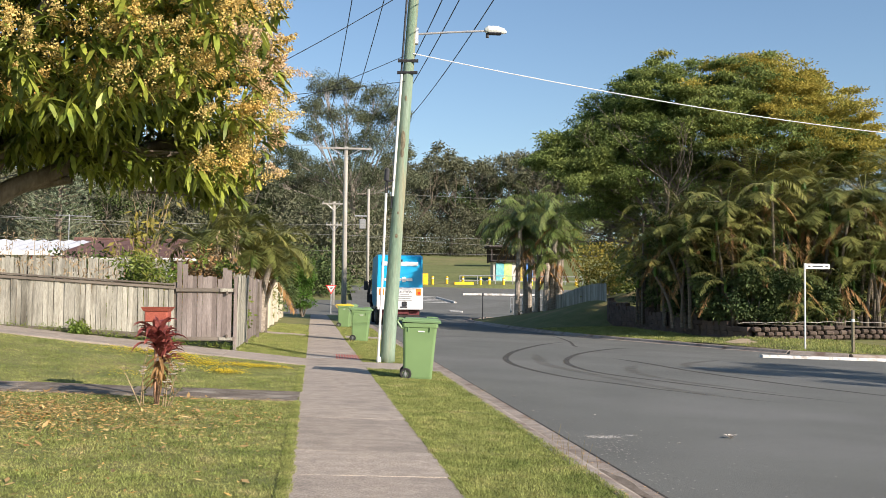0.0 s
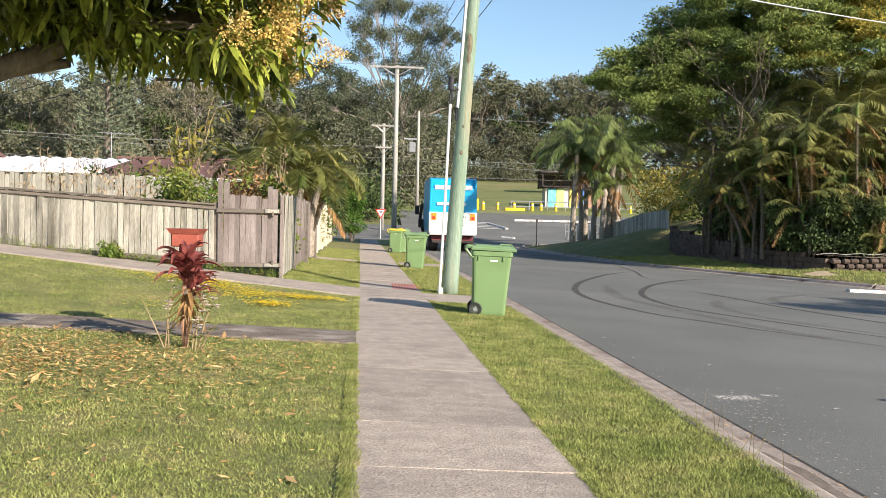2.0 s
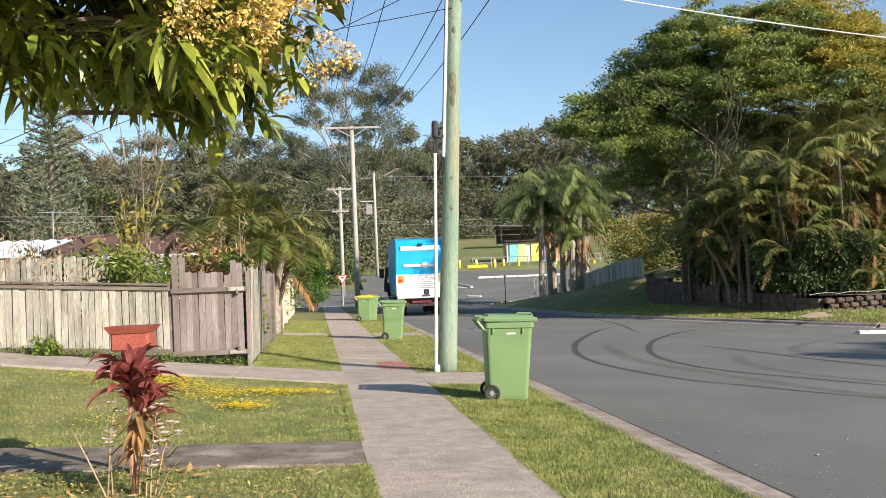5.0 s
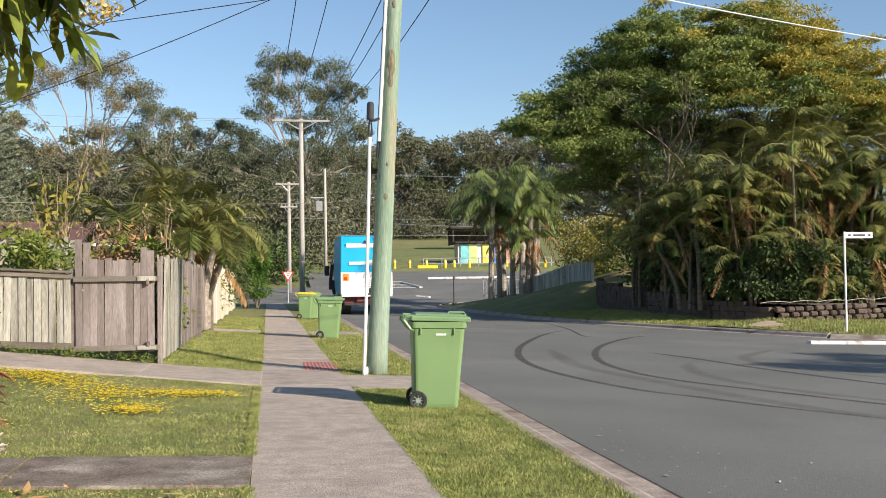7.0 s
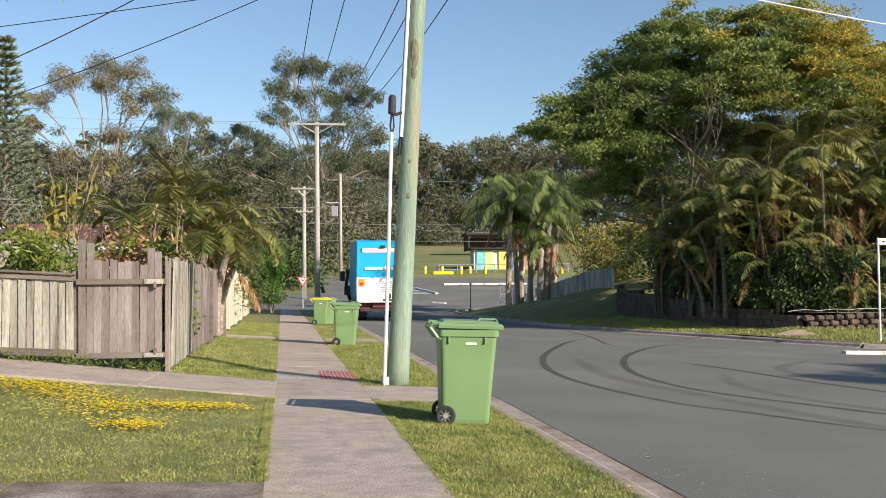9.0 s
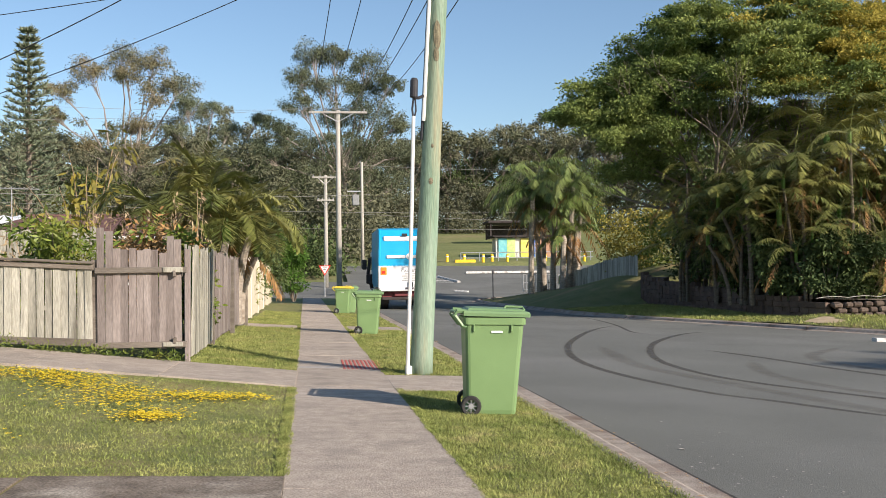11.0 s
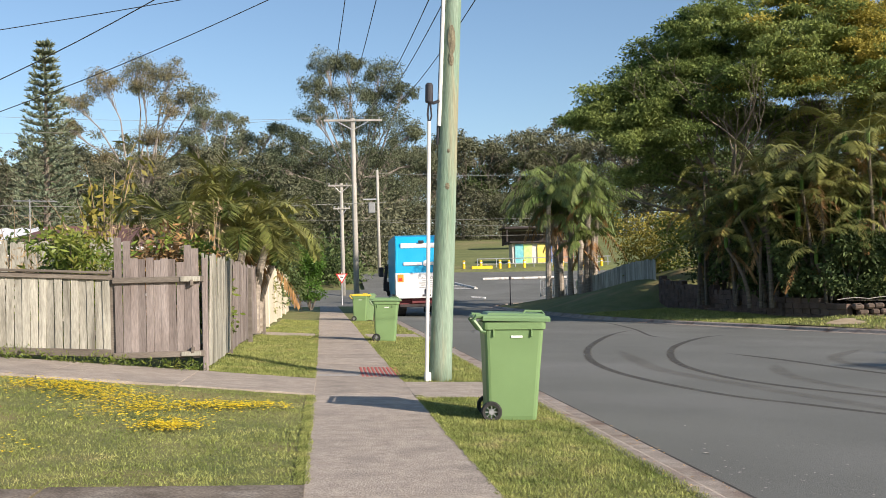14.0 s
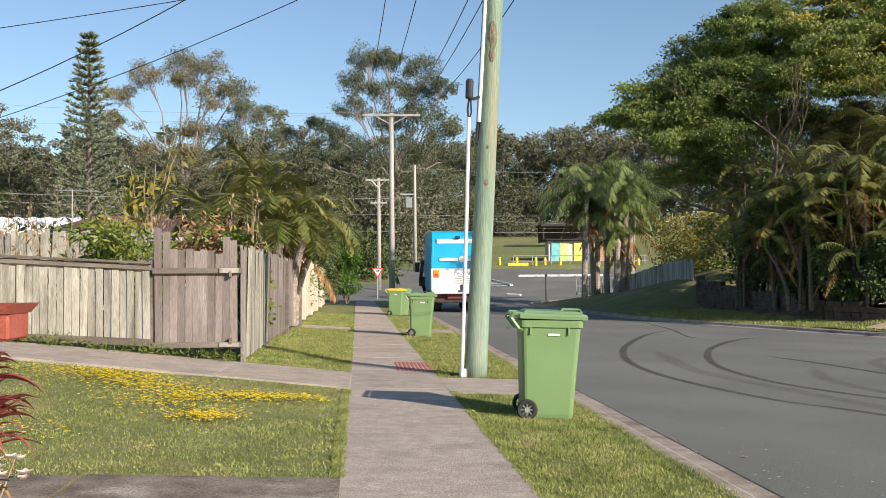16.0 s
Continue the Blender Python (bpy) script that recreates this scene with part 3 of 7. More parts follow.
pit = thing("pit_lid", pose(0.88, 22.55, land(0.88, 22.55) - 0.018, 0, TILT, 0), "red and pale striped service pit lid in the footpath", "pit lid")
part("frame", Acc().box((0, 0, 0), (0.62, 1.75, 0.03), 0.006), stripe_pale, pit)
bar = Acc().box((0, 0, 0), (0.034, 1.7, 0.012), 0.003).mesh("stripe", stripe_red)
for k in range(10):
    piece("stripe", bar, pit, pose(-0.265 + 0.059 * k, 0, 0.019, 0, 0, 0))
single("concrete_strip", Acc().box((0, 0, 0), (0.6, 0.3, 0.05), 0.01, pose(0.26, 21.95, land(0.25, 21.95) - 0.02, 0, TILT, 0)).mesh("concrete_strip", pale_spill), "pale cement patch strip across the footpath", "patch", kind="structure")

# ---- kerbs ----


def kerb_run(name, pts, profile, material, label, seg=2.4):
    """Kerb pieces along a line: profile is (offset to the right of the line, height)."""
    top = thing(name, Matrix(), label, "kerb", kind="structure")
    for i in range(len(pts) - 1):
        a, b = Vector(pts[i]), Vector(pts[i + 1])
        n = max(1, round((b - a).length / seg))
        d = (b - a).normalized()
        s = Vector((d.y, -d.x))
        for k in range(n):
            acc = Acc()
            p, q = a + (b - a) * (k / n) + d * 0.008, a + (b - a) * ((k + 1) / n) - d * 0.008
            v = []
            for e in (p, q):
                zb = road_z(*(e + s * 0.5))
                for o, h in profile:
                    w = e + s * o
                    v.append((w.x, w.y, zb + h))
            m = len(profile)
            f = [(j, j + 1, m + j + 1, m + j) for j in range(m - 1)] + [tuple(range(m)), tuple(range(m, 2 * m))]
            piece("kerb_segment", acc.add(v, f).mesh("kerb_segment", material), top, Matrix())
    return top


seam_m = mat("asphalt_edge", (0.04, 0.038, 0.035), (0.07, 0.065, 0.06), 6, 0.95, 0.3, 60)
single("asphalt_edge", ribbon_mesh("asphalt_edge", ribbon([(2.93, -6), (2.94, 10), (2.925, 25), (2.935, 45), (2.93, 72)], 0.026, 0.006, 1), seam_m), "dark broken edge of the asphalt at the gutter", "road edge", kind="structure")
for i, (cx, cy, rx, ry) in enumerate(((2.76, 8.0, 0.09, 0.7),)):
    single("gutter_silt", blot(cx, cy, rx, ry, lambda x, y: road_z(2.9, y) + 0.022, 20 + i).mesh("gutter_silt", bark), "dark damp silt lying in the gutter", "silt", "gutter silt", "structure")
ROLL = [(0, -0.25), (0, 0.125), (0.03, 0.135), (0.13, 0.13), (0.2, 0.1), (0.26, 0.03), (0.32, 0.012), (0.52, 0.006), (0.52, -0.25)]
kerb_run("kerb_near", [(2.4, -8), (2.4, 74.0), (1.6, 78)], ROLL, kerb_m, "rolled brown-grey concrete kerb and gutter")
VERGE = [(24, 78), (13, 79.5), (11.3, 77), (11.5, 64), (12.1, 52.6), (12.96, 47.8), (14.8, 43.2), (16.3, 39), (17.6, 36.3), (19.2, 35.0), (24, 34.9), (34, 36.2), (70, 41)]
kerb_run("kerb_far", VERGE, ROLL, kerb_m, "concrete kerb round the far corner")
kerb_run("white_kerb", [(27.5, 33.3), (14.8, 32.5)], [(0, -0.2), (0, 0.07), (0.03, 0.095), (0.2, 0.095), (0.23, 0.07), (0.25, -0.2)], white_paint, "white-painted concrete kerb with worn paint")

# raised verge behind the far kerb
def verge_edge(y):
    ys = [p[1] for p in VERGE[2:10]][::-1]
    xs = [p[0] for p in VERGE[2:10]][::-1]
    return float(np.interp(y, ys, xs))


def verge_z(x, y):
    e = verge_edge(min(max(y, 35.0), 77))
    s = step(56, 59.5, y) * (1 - 0.57 * step(60, 75, y)) * (1 - step(75, 80, y))
    u = min(1.5, max(0.0, (x - e) / 5.0)) if y > 41 else min(1.0, max(0.0, (y - 34.8) / 6.0)) * min(1, max(0, (x - e + 0.3) / 2))
    k = road_z(min(x, 22), min(y, 74)) + 0.13
    return k + u * (0.32 + 1.35 * s) - 0.02 * max(0, x - 22) * (y < 60)


vx, vy = span((0, 1, 0.04)), span((35.0, 79, 1.0))
vv = []
for y in vy:
    e = verge_edge(y)
    for u in vx:
        x = e + 0.05 + (u * 2 * 12 if u <= 0.5 else 12 + (u - 0.5) * 2 * 40)
        yy = y + max(0, x - 24) * 0.12 * (1 - step(35, 60, y))
        vv.append((x, yy, verge_z(x, y)))
n = len(vx)
vf = [(j * n + i, j * n + i + 1, (j + 1) * n + i + 1, (j + 1) * n + i) for j in range(len(vy) - 1) for i in range(n - 1)]
verge_me = np_mesh("grass_verge", vv, vf, soil)
for p in verge_me.polygons:
    p.use_smooth = True
single("grass_verge", verge_me, "sloping grass verge on the far corner", "verge", kind="structure")
single("dirt_patch", blot(17.1, 39.6, 0.85, 0.75, lambda x, y: verge_z(x, y) + 0.02, 4).mesh("dirt_patch", bare_dirt), "bare sandy dirt patch in the grass verge", "dirt", kind="structure")

# car park beyond the cross street
for x0, x1, y in ((14.5, 22.8, 105), (25.6, 31, 105), (34, 42, 105)):
    z = road_z(x0, y)
    single("wheel_stop", Acc().box(((x0 + x1) / 2, y, z + 0.1), (x1 - x0, 0.3, 0.22), 0.04).mesh("wheel_stop", white_paint), "long white-painted concrete edge in the car park", "kerb", "wheel stops")
for i in range(5):
    y = 96.5 + i * 1.5
    single("road_stripe", Acc().add([(x, yy, road_z(x, yy) + 0.012) for x, yy in ((8.0 + i * 0.3, y), (12.2 - i * 0.1, y - 0.6), (12.2 - i * 0.1, y - 0.1), (8.0 + i * 0.3, y + 0.5))], [(0, 1, 2, 3)]).mesh("road_stripe", white_paint), "white painted stripe on the car park asphalt", "road marking", "road markings", "structure")
single("median_kerb", Acc().tube([(11.4, 101, road_z(11, 101) + 0.02), (12.6, 96, road_z(12, 96) + 0.02)], 0.16, 8).mesh("median_kerb", white_paint), "white-painted traffic island kerb", "kerb")
single("median_kerb", Acc().tube([(11.1, 88.0, road_z(11, 88) + 0.02), (12.1, 87.2, road_z(12, 87) + 0.02)], 0.12, 8).mesh("median_kerb", white_paint), "pale concrete island nose on the asphalt", "kerb")

# ---- wheelie bins ----


def wheelie_bin(lid_material, label):
    """A two-wheeled bin; the front faces -y, wheels and handle towards -x."""
    b = thing("wheelie_bin", Matrix(), label, "bin", "bins along the kerb")
    acc = Acc()
    rings = [(0.0, 0.235, 0.245), (0.04, 0.24, 0.255), (0.5, 0.262, 0.29), (0.86, 0.283, 0.322), (0.865, 0.3, 0.338), (0.93, 0.303, 0.342), (0.932, 0.27, 0.31)]
    prof = []
    for z, hx, hy in rings:
        r = 0.045
        ring = []
        for cx, cy, a0 in ((1, 1, 0), (-1, 1, 90), (-1, -1, 180), (1, -1, 270)):
            for a in (0, 30, 60, 90):
                t = radians(a0 + a)
                ring.append((cx * (hx - r) + r * math.cos(t) - (0.93 - z) * 0.02, cy * (hy - r) + r * math.sin(t), z))
        prof.append(ring)
    n = 16
    f = [(i * n + k, i * n + (k + 1) % n, (i + 1) * n + (k + 1) % n, (i + 1) * n + k) for i in range(len(prof) - 1) for k in range(n)]
    f.append(tuple(range(n))[::-1])
    acc.add([p for ring in prof for p in ring], f)
    body = part("body", acc, bin_green, b)
    for x in (-0.2, 0.16):
        for sy in (-1, 1):
            part("rib", Acc().box((x, sy * 0.325, 0.83), (0.016, 0.03, 0.07), 0.004), bin_green, body)
    part("label_plate", Acc().box((0.02, -0.322, 0.795), (0.11, 0.006, 0.022), 0.002, Matrix.Identity(4)), pale_plate, body, "small pale printed plate")
    lid = Acc()
    outline = [(-0.3, -0.345), (0.33, -0.345), (0.345, -0.3), (0.345, 0.3), (0.33, 0.345), (-0.3, 0.345)]
    rows = [(0.935, 1.0), (0.965, 1.005), (0.985, 0.975), (0.99, 0.88), (1.008, 0.82), (1.014, 0.7)]
    m = len(outline)
    v = [(x * k, y * k, z + 0.012 * (x < 0)) for z, k in rows for x, y in outline]
    f = [(i * m + k, i * m + (k + 1) % m, (i + 1) * m + (k + 1) % m, (i + 1) * m + k) for i in range(len(rows) - 1) for k in range(m)]
    f += [tuple(range(m))[::-1], tuple((len(rows) - 1) * m + k for k in range(m))]
    lid.add(v, f)
    lid_ob = part("lid", lid, lid_material, b)
    part("lid_grip", Acc().tube([(0.1, -0.2, 1.01), (0.12, -0.17, 1.035), (0.28, -0.17, 1.03), (0.3, -0.2, 0.995)], 0.012, 6), lid_material, lid_ob)
    for sy in (-1, 1):
        hinge = Acc().tube([(-0.27, sy * 0.3, 0.985), (-0.36, sy * 0.3, 0.99), (-0.385, sy * 0.3, 0.95), (-0.31, sy * 0.3, 0.85), (-0.27, sy * 0.3, 0.84)], 0.022, 6)
        part("handle_arm", hinge, lid_material, b)
    part("handle_bar", Acc().tube([(-0.375, -0.3, 0.975), (-0.375, 0.3, 0.975)], 0.018, 8), lid_material, b)
    for sy in (-1, 1):
        tyre = Acc()
        pts = 18
        v, f = [], []
        for k in range(pts):
            a = 2 * math.pi * k / pts
            for r, o in ((0.062, 0.022), (0.088, 0.026), (0.1, 0.012), (0.1, -0.012), (0.088, -0.026), (0.062, -0.022)):
                v.append((-0.22 + r * math.cos(a), sy * 0.29 + o, 0.085 + r * math.sin(a)))
        for k in range(pts):
            for j in range(6):
                f.append((k * 6 + j, k * 6 + (j + 1) % 6, ((k + 1) % pts) * 6 + (j + 1) % 6, ((k + 1) % pts) * 6 + j))
        w = part("wheel", tyre.add(v, f), black_rubber, b, "black rubber wheel")
        hub = Acc().tube([(-0.22, sy * 0.27, 0.085), (-0.22, sy * 0.31, 0.085)], 0.026, 10)
        for k in range(8):
            a = 2 * math.pi * k / 8
            hub.tube([(-0.22 + 0.02 * math.cos(a), sy * 0.3, 0.085 + 0.02 * math.sin(a)), (-0.22 + 0.064 * math.cos(a), sy * 0.3, 0.085 + 0.064 * math.sin(a))], 0.006, 4)
        part("hub", hub, grey_plastic, w, "grey spoked hub")
    part("axle", Acc().tube([(-0.22, -0.29, 0.085), (-0.22, 0.29, 0.085)], 0.012, 8), black_metal, b)
    return b


bin_a = wheelie_bin(lid_green, "green plastic wheelie bin closed, standing on the verge grass")
bin_a.matrix_basis = pose(1.93, 17.25, land(1.93, 17.2) - 0.005, 0.0, TILT * 0.6, -4)
bin_b = copy_thing(bin_a, pose(1.44, 31.6, land(1.44, 31.6), 0, 1.5, -6))
bin_c = copy_thing(bin_a, pose(1.46, 47.35, land(1.46, 47.35), 0, 1, 10))
tagged(bin_c, "green wheelie bin closed, beside a yellow-lidded bin")
bin_d = wheelie_bin(lid_yellow, "green wheelie bin with a yellow lid on the verge")
bin_d.matrix_basis = pose(1.24, 46.6, land(1.24, 46.6), 0, 1, -12)

# ---- near pole with street lamp, and the service post beside it ----
PX, PY = 1.63, 21.15
pole = thing("power_pole", pose(PX, PY, land(PX, PY) - 0.1), "tall green treated timber power pole with street lamp", "power pole", "power poles")
acc = Acc()
lean = 0.058
pts = [(lean * z * (1 + 0.006 * z), 0, z) for z in (0, 0.4, 1, 2, 3, 4, 5, 6, 7, 8, 9, 10.2)]
acc.tube(pts, [0.162, 0.152, 0.147, 0.141, 0.131, 0.122, 0.117, 0.114, 0.111, 0.108, 0.105, 0.1], 20)
part("shaft", acc, pole_green, pole, "", True)
for z, w, h, r_ in ((2.72, 0.05, 0.08, 0.134), (4.72, 0.085, 0.34, 0.119), (4.45, 0.06, 0.16, 0.121), (3.2, 0.03, 0.05, 0.13), (5.6, 0.04, 0.1, 0.116)):
    v = []
    for k in range(14):
        a = 2 * math.pi * k / 14
        x = w * 0.6 * math.cos(a)
        v.append((lean * z + x, -math.sqrt(r_ ** 2 - x * x) - 0.003 - 0.004 * (k % 2), z + h * 0.6 * math.sin(a)))
    v.append((lean * z, -r_ - 0.012, z))
    part("knot", Acc().add(v, [(k, (k + 1) % 14, 14) for k in range(14)]), knot_m, pole, "dark knot in the timber")
riser = Acc().tube([(lean * z - 0.15 + 0.003 * z, -0.02, z) for z in (3.3, 5, 6.5, 8, 9.6)], 0.022, 8)
part("riser_cable", riser, cable_m, pole, "black riser cable")
part("riser_guard", Acc().tube([(lean * z - 0.142 + 0.003 * z, -0.06, z) for z in (3.55, 5.0, 6.15)], 0.026, 8), white_pvc, pole, "white cable guard")
arm = Acc().tube([(lean * 6.9 + 0.1, 0, 6.99), (lean * 6.9 + 0.8, 0, 7.06), (lean * 6.9 + 1.68, 0, 7.13)], 0.024, 8)
arm_ob = part("lamp_arm", arm, galv, pole, "galvanised outreach arm")
part("lamp_arm_bracket", Acc().box((lean * 6.9 + 0.13, 0, 6.95), (0.09, 0.13, 0.36), 0.015), galv, arm_ob)
head = Acc().tube([(lean * 6.9 + 1.6, 0, 7.13), (lean * 6.9 + 1.66, 0, 7.15), (lean * 6.9 + 1.85, 0, 7.15), (lean * 6.9 + 2.0, 0, 7.13), (lean * 6.9 + 2.06, 0, 7.11)], [0.05, 0.085, 0.09, 0.06, 0.02], 12)
head_ob = part("lamp_head", head, pale_plate, pole, "pale street lamp head with dark underside")
part("lamp_lens", Acc().box((lean * 6.9 + 1.8, 0, 7.075), (0.3, 0.15, 0.05), 0.02), black_metal, head_ob)
part("photo_cell", Acc().tube([(lean * 6.9 + 1.65, 0, 7.1), (lean * 6.9 + 1.65, 0, 6.98)], 0.035, 8), black_metal, head_ob)
clamps = Acc()
for z in (6.15, 6.4):
    clamps.tube([(lean * z - 0.22, -0.06, z), (lean * z + 0.2, -0.12, z)], 0.035, 6)
part("cable_clamp", clamps, black_metal, pole, "black cable clamps")
xarm = Acc().box((lean * 9.7 - 0.5, -0.18, 9.7), (1.5, 0.1, 0.12), 0.012)
xarm_ob = part("crossarm", xarm, pole_grey, pole)
for x in (-0.98, -0.1):
    part("insulator", Acc().tube([(lean * 9.7 + x, -0.18, 9.76), (lean * 9.7 + x, -0.18, 9.85), (lean * 9.7 + x, -0.18, 9.95)], [0.05, 0.06, 0.03], 8), pale_plate, xarm_ob)
low_arm = part("crossarm", Acc().box((lean * 8.3 + 1.0, -0.18, 8.2), (2.6, 0.1, 0.12), 0.012), pole_grey, pole)
for x in (0.9, 1.3, 2.1):
    part("insulator", Acc().tube([(lean * 8.3 + x, -0.18, 8.26), (lean * 8.3 + x, -0.18, 8.33), (lean * 8.3 + x, -0.18, 8.4)], [0.05, 0.06, 0.03], 8), pale_plate, low_arm)
post = thing("service_post", pose(1.44, 21.05, land(1.44, 21.05) - 0.05), "thin white conduit post with black cap beside the pole", "conduit post")
part("conduit", Acc().tube([(0, 0, 0), (0.07, 0, 1.8), (0.125, 0, 3.55)], 0.026, 10), white_pvc, post)
part("cap", Acc().tube([(0.13, 0, 3.8), (0.132, 0, 3.82), (0.14, 0, 4.04), (0.142, 0, 4.07)], [0.045, 0.054, 0.054, 0.036], 12), black_metal, post, "black cylindrical cap")
part("neck", Acc().tube([(0.125, 0, 3.5), (0.11, 0.02, 3.65), (0.13, 0, 3.81)], 0.014, 6).tube([(0.125, 0, 3.5), (0.16, 0, 3.62), (0.15, 0, 3.81)], 0.012, 6).tube([(0.13, 0, 3.8), (0.2, 0, 3.8), (0.27, 0.02, 3.83)], 0.022, 6), black_metal, post)
part("base_sleeve", Acc().tube([(0.02, 0.03, 0.0), (0.02, 0.03, 0.16)], 0.05, 10), white_pvc, post)


def far_pole(x, y, h, arm_w, label, arm_z=None, second=None):
    p = thing("power_pole", pose(x, y, road_z(x, y) if y > 76 else land(x, y) - 0.05), label, "power pole", "power poles")
    part("shaft", Acc().tube([(0, 0, 0), (0, 0, h * 0.5), (0, 0, h)], [0.19, 0.16, 0.13], 10), pole_grey, p, "", True)
    arms = ([(arm_z or h - 0.15, arm_w)] if arm_w else []) + ([second] if second else [])
    for z, w in arms:
        a = part("crossarm", Acc().box((0, -0.16, z), (w, 0.1, 0.13), 0.01), pole_grey, p)
        for k in (-0.45, -0.2, 0.2, 0.45):
            part("insulator", Acc().tube([(k * w, -0.16, z + 0.06), (k * w, -0.16, z + 0.22)], 0.05, 6), grey_plastic, a)
        part("brace", Acc().tube([(-0.3 * w, -0.16, z), (0, -0.14, z - 0.6)], 0.025, 5).tube([(0.3 * w, -0.16, z), (0, -0.14, z - 0.6)], 0.025, 5), galv, p)
    return p


pole_b = far_pole(1.62, 71, 11.9, 3.6, "grey timber power pole with a wide crossarm")
far_pole(1.0, 92, 9.3, 2.2, "grey timber power pole with two crossarms", 9.1, (7.2, 1.4))
pole_c = far_pole(4.9, 112, 10.9, 0, "slim grey power pole with a transformer box")
part("transformer", Acc().box((-0.65, -0.1, 7.0), (0.7, 0.5, 1.1), 0.06), grey_plastic, pole_c, "pale transformer box")
part("bracket", Acc().box((-0.7, 0, 7.9), (1.6, 0.12, 0.12), 0.01), galv, pole_c)


def cable(p0, p1, sag, r, material, label="thin overhead power cable between poles", cat="cable"):
    p0, p1 = Vector(p0), Vector(p1)
    pts = []
    for i in range(25):
        t = i / 24
        p = p0.lerp(p1, t)
        p.z -= sag * 4 * t * (1 - t)
        pts.append(p)
    return single("overhead_cable", Acc().tube(pts, r, 5).mesh("overhead_cable", material), label, cat, "overhead cables")


top1 = Vector((PX + 0.5, PY - 0.18, 9.75))
for x1, z1, x2 in ((-0.98, 9.85, -1.7), (-0.1, 9.85, -0.7), (0.9, 8.33, 0.5), (1.3, 8.33, 0.9), (2.1, 8.33, 1.7)):
    cable((top1.x + x1, top1.y, z1), (1.62 + x2, 70.84, 11.9), 0.9, 0.014, cable_m)
    cable((1.62 + x2, 70.84, 11.9), (1.0 + x2 * 0.7, 91.9, 9.3), 0.3, 0.014, cable_g)
    cable((top1.x + x1, top1.y, z1), (top1.x + x1 + 1.2, PY - 45, 10.2), 0.8, 0.012, cable_m)
# service lines to houses
cable((PX + 0.45, PY - 0.1, 6.4), (20, 25, 5.45), 0.3, 0.0105, cable_w, "white service cable sagging over the street")
cable((PX + 0.3, PY - 0.1, 7.7), (-13, 28, 3.2), 0.9, 0.009, cable_m, "black service cable to a house")
cable((PX + 0.3, PY - 0.1, 6.35), (-13, 28, 3.0), 0.6, 0.007, cable_m, "black service cable to a house")
cable((PX + 0.3, PY - 0.1, 5.8), (-13, 27, 5.2), 0.15, 0.007, cable_m, "black service cable to a house")
for p0, p1, sag, r_ in (((-40, 99, 9.0), (26, 112, 8.0), 0.6, 0.018), ((-40, 97, 7.0), (30, 100, 5.7), 0.5, 0.016), ((4.9, 112, 12.9), (60, 112, 13.5), 0.8, 0.02),
                        ((4.9, 112, 7.9), (60, 118, 7.3), 0.6, 0.016), ((-34, 62, 10.4), (0.0, 70.84, 11.95), 0.8, 0.009), ((-34, 64, 12.3), (3.2, 70.84, 11.95), 0.8, 0.009)):
    cable(p0, p1, sag, r_, cable_g)
cable((-20, 45, 4.9), (3.0, 60, 5.6), 0.3, 0.012, cable_g)

# ---- paling fences ----


def paling_mesh(w, h, material, t=0.018, dog=0.0):
    a = Acc()
    v = [(-w / 2, -t / 2, 0), (w / 2, -t / 2, 0), (w / 2, -t / 2, h - dog), (w / 2 - dog, -t / 2, h), (-w / 2 + dog, -t / 2, h), (-w / 2, -t / 2, h - dog)] if dog else [(-w / 2, -t / 2, 0), (w / 2, -t / 2, 0), (w / 2, -t / 2, h), (-w / 2, -t / 2, h)]
    n = len(v)
    v = v + [(x, t / 2, z) for x, y, z in v]
    f = [tuple(range(n)), tuple(range(n, 2 * n))] + [(i, (i + 1) % n, n + (i + 1) % n, n + i) for i in range(n)]
    return a.add(v, f).mesh("paling", material)


FY = 21.4
front = thing("paling_fence", Matrix(), "weathered grey timber paling fence with capped top rail", "fence", "garden fences")
pm = [paling_mesh(w, 1.0 + d, fence_old) for d, w in ((0.0, 0.094), (0.01, 0.098), (0.02, 0.09))]
x = -2.78
i = 0
while x > -10.5:
    g = land(x, FY)
    piece("paling", pm[i % 3], front, pose(x, FY + 0.012 * (i % 2) + rng.normal() * 0.003, 0.47 + 0.055 * (-x - 2.78) + rng.normal() * 0.004, rng.normal() * 0.4, rng.normal() * 0.35, rng.normal() * 0.8))
    x -= 0.104
    i += 1
for z, h, dy, yw in ((1.51, 0.035, -0.02, 0.13), (1.45, 0.07, -0.03, 0.03), (0.44, 0.1, -0.025, 0.03)):
    acc = Acc()
    for xa, xb in ((-2.72, -5.1), (-5.11, -7.5), (-7.51, -10.6)):
        za, zb = z + 0.055 * (-xa - 2.78), z + 0.055 * (-xb - 2.78)
        acc.box((0, 0, 0), (xa - xb, yw, h), 0.006, pose((xa + xb) / 2, FY + dy, (za + zb) / 2, 0, math.degrees(math.atan(0.055)), 0))
    part("rail", acc, fence_rail, front, "dark weathered rail")
for xx in (-2.72, -5.1, -7.5, -10):
    part("post", Acc().box((xx, FY + 0.05, 0.9), (0.09, 0.07, 1.3), 0.008), fence_rail, front)

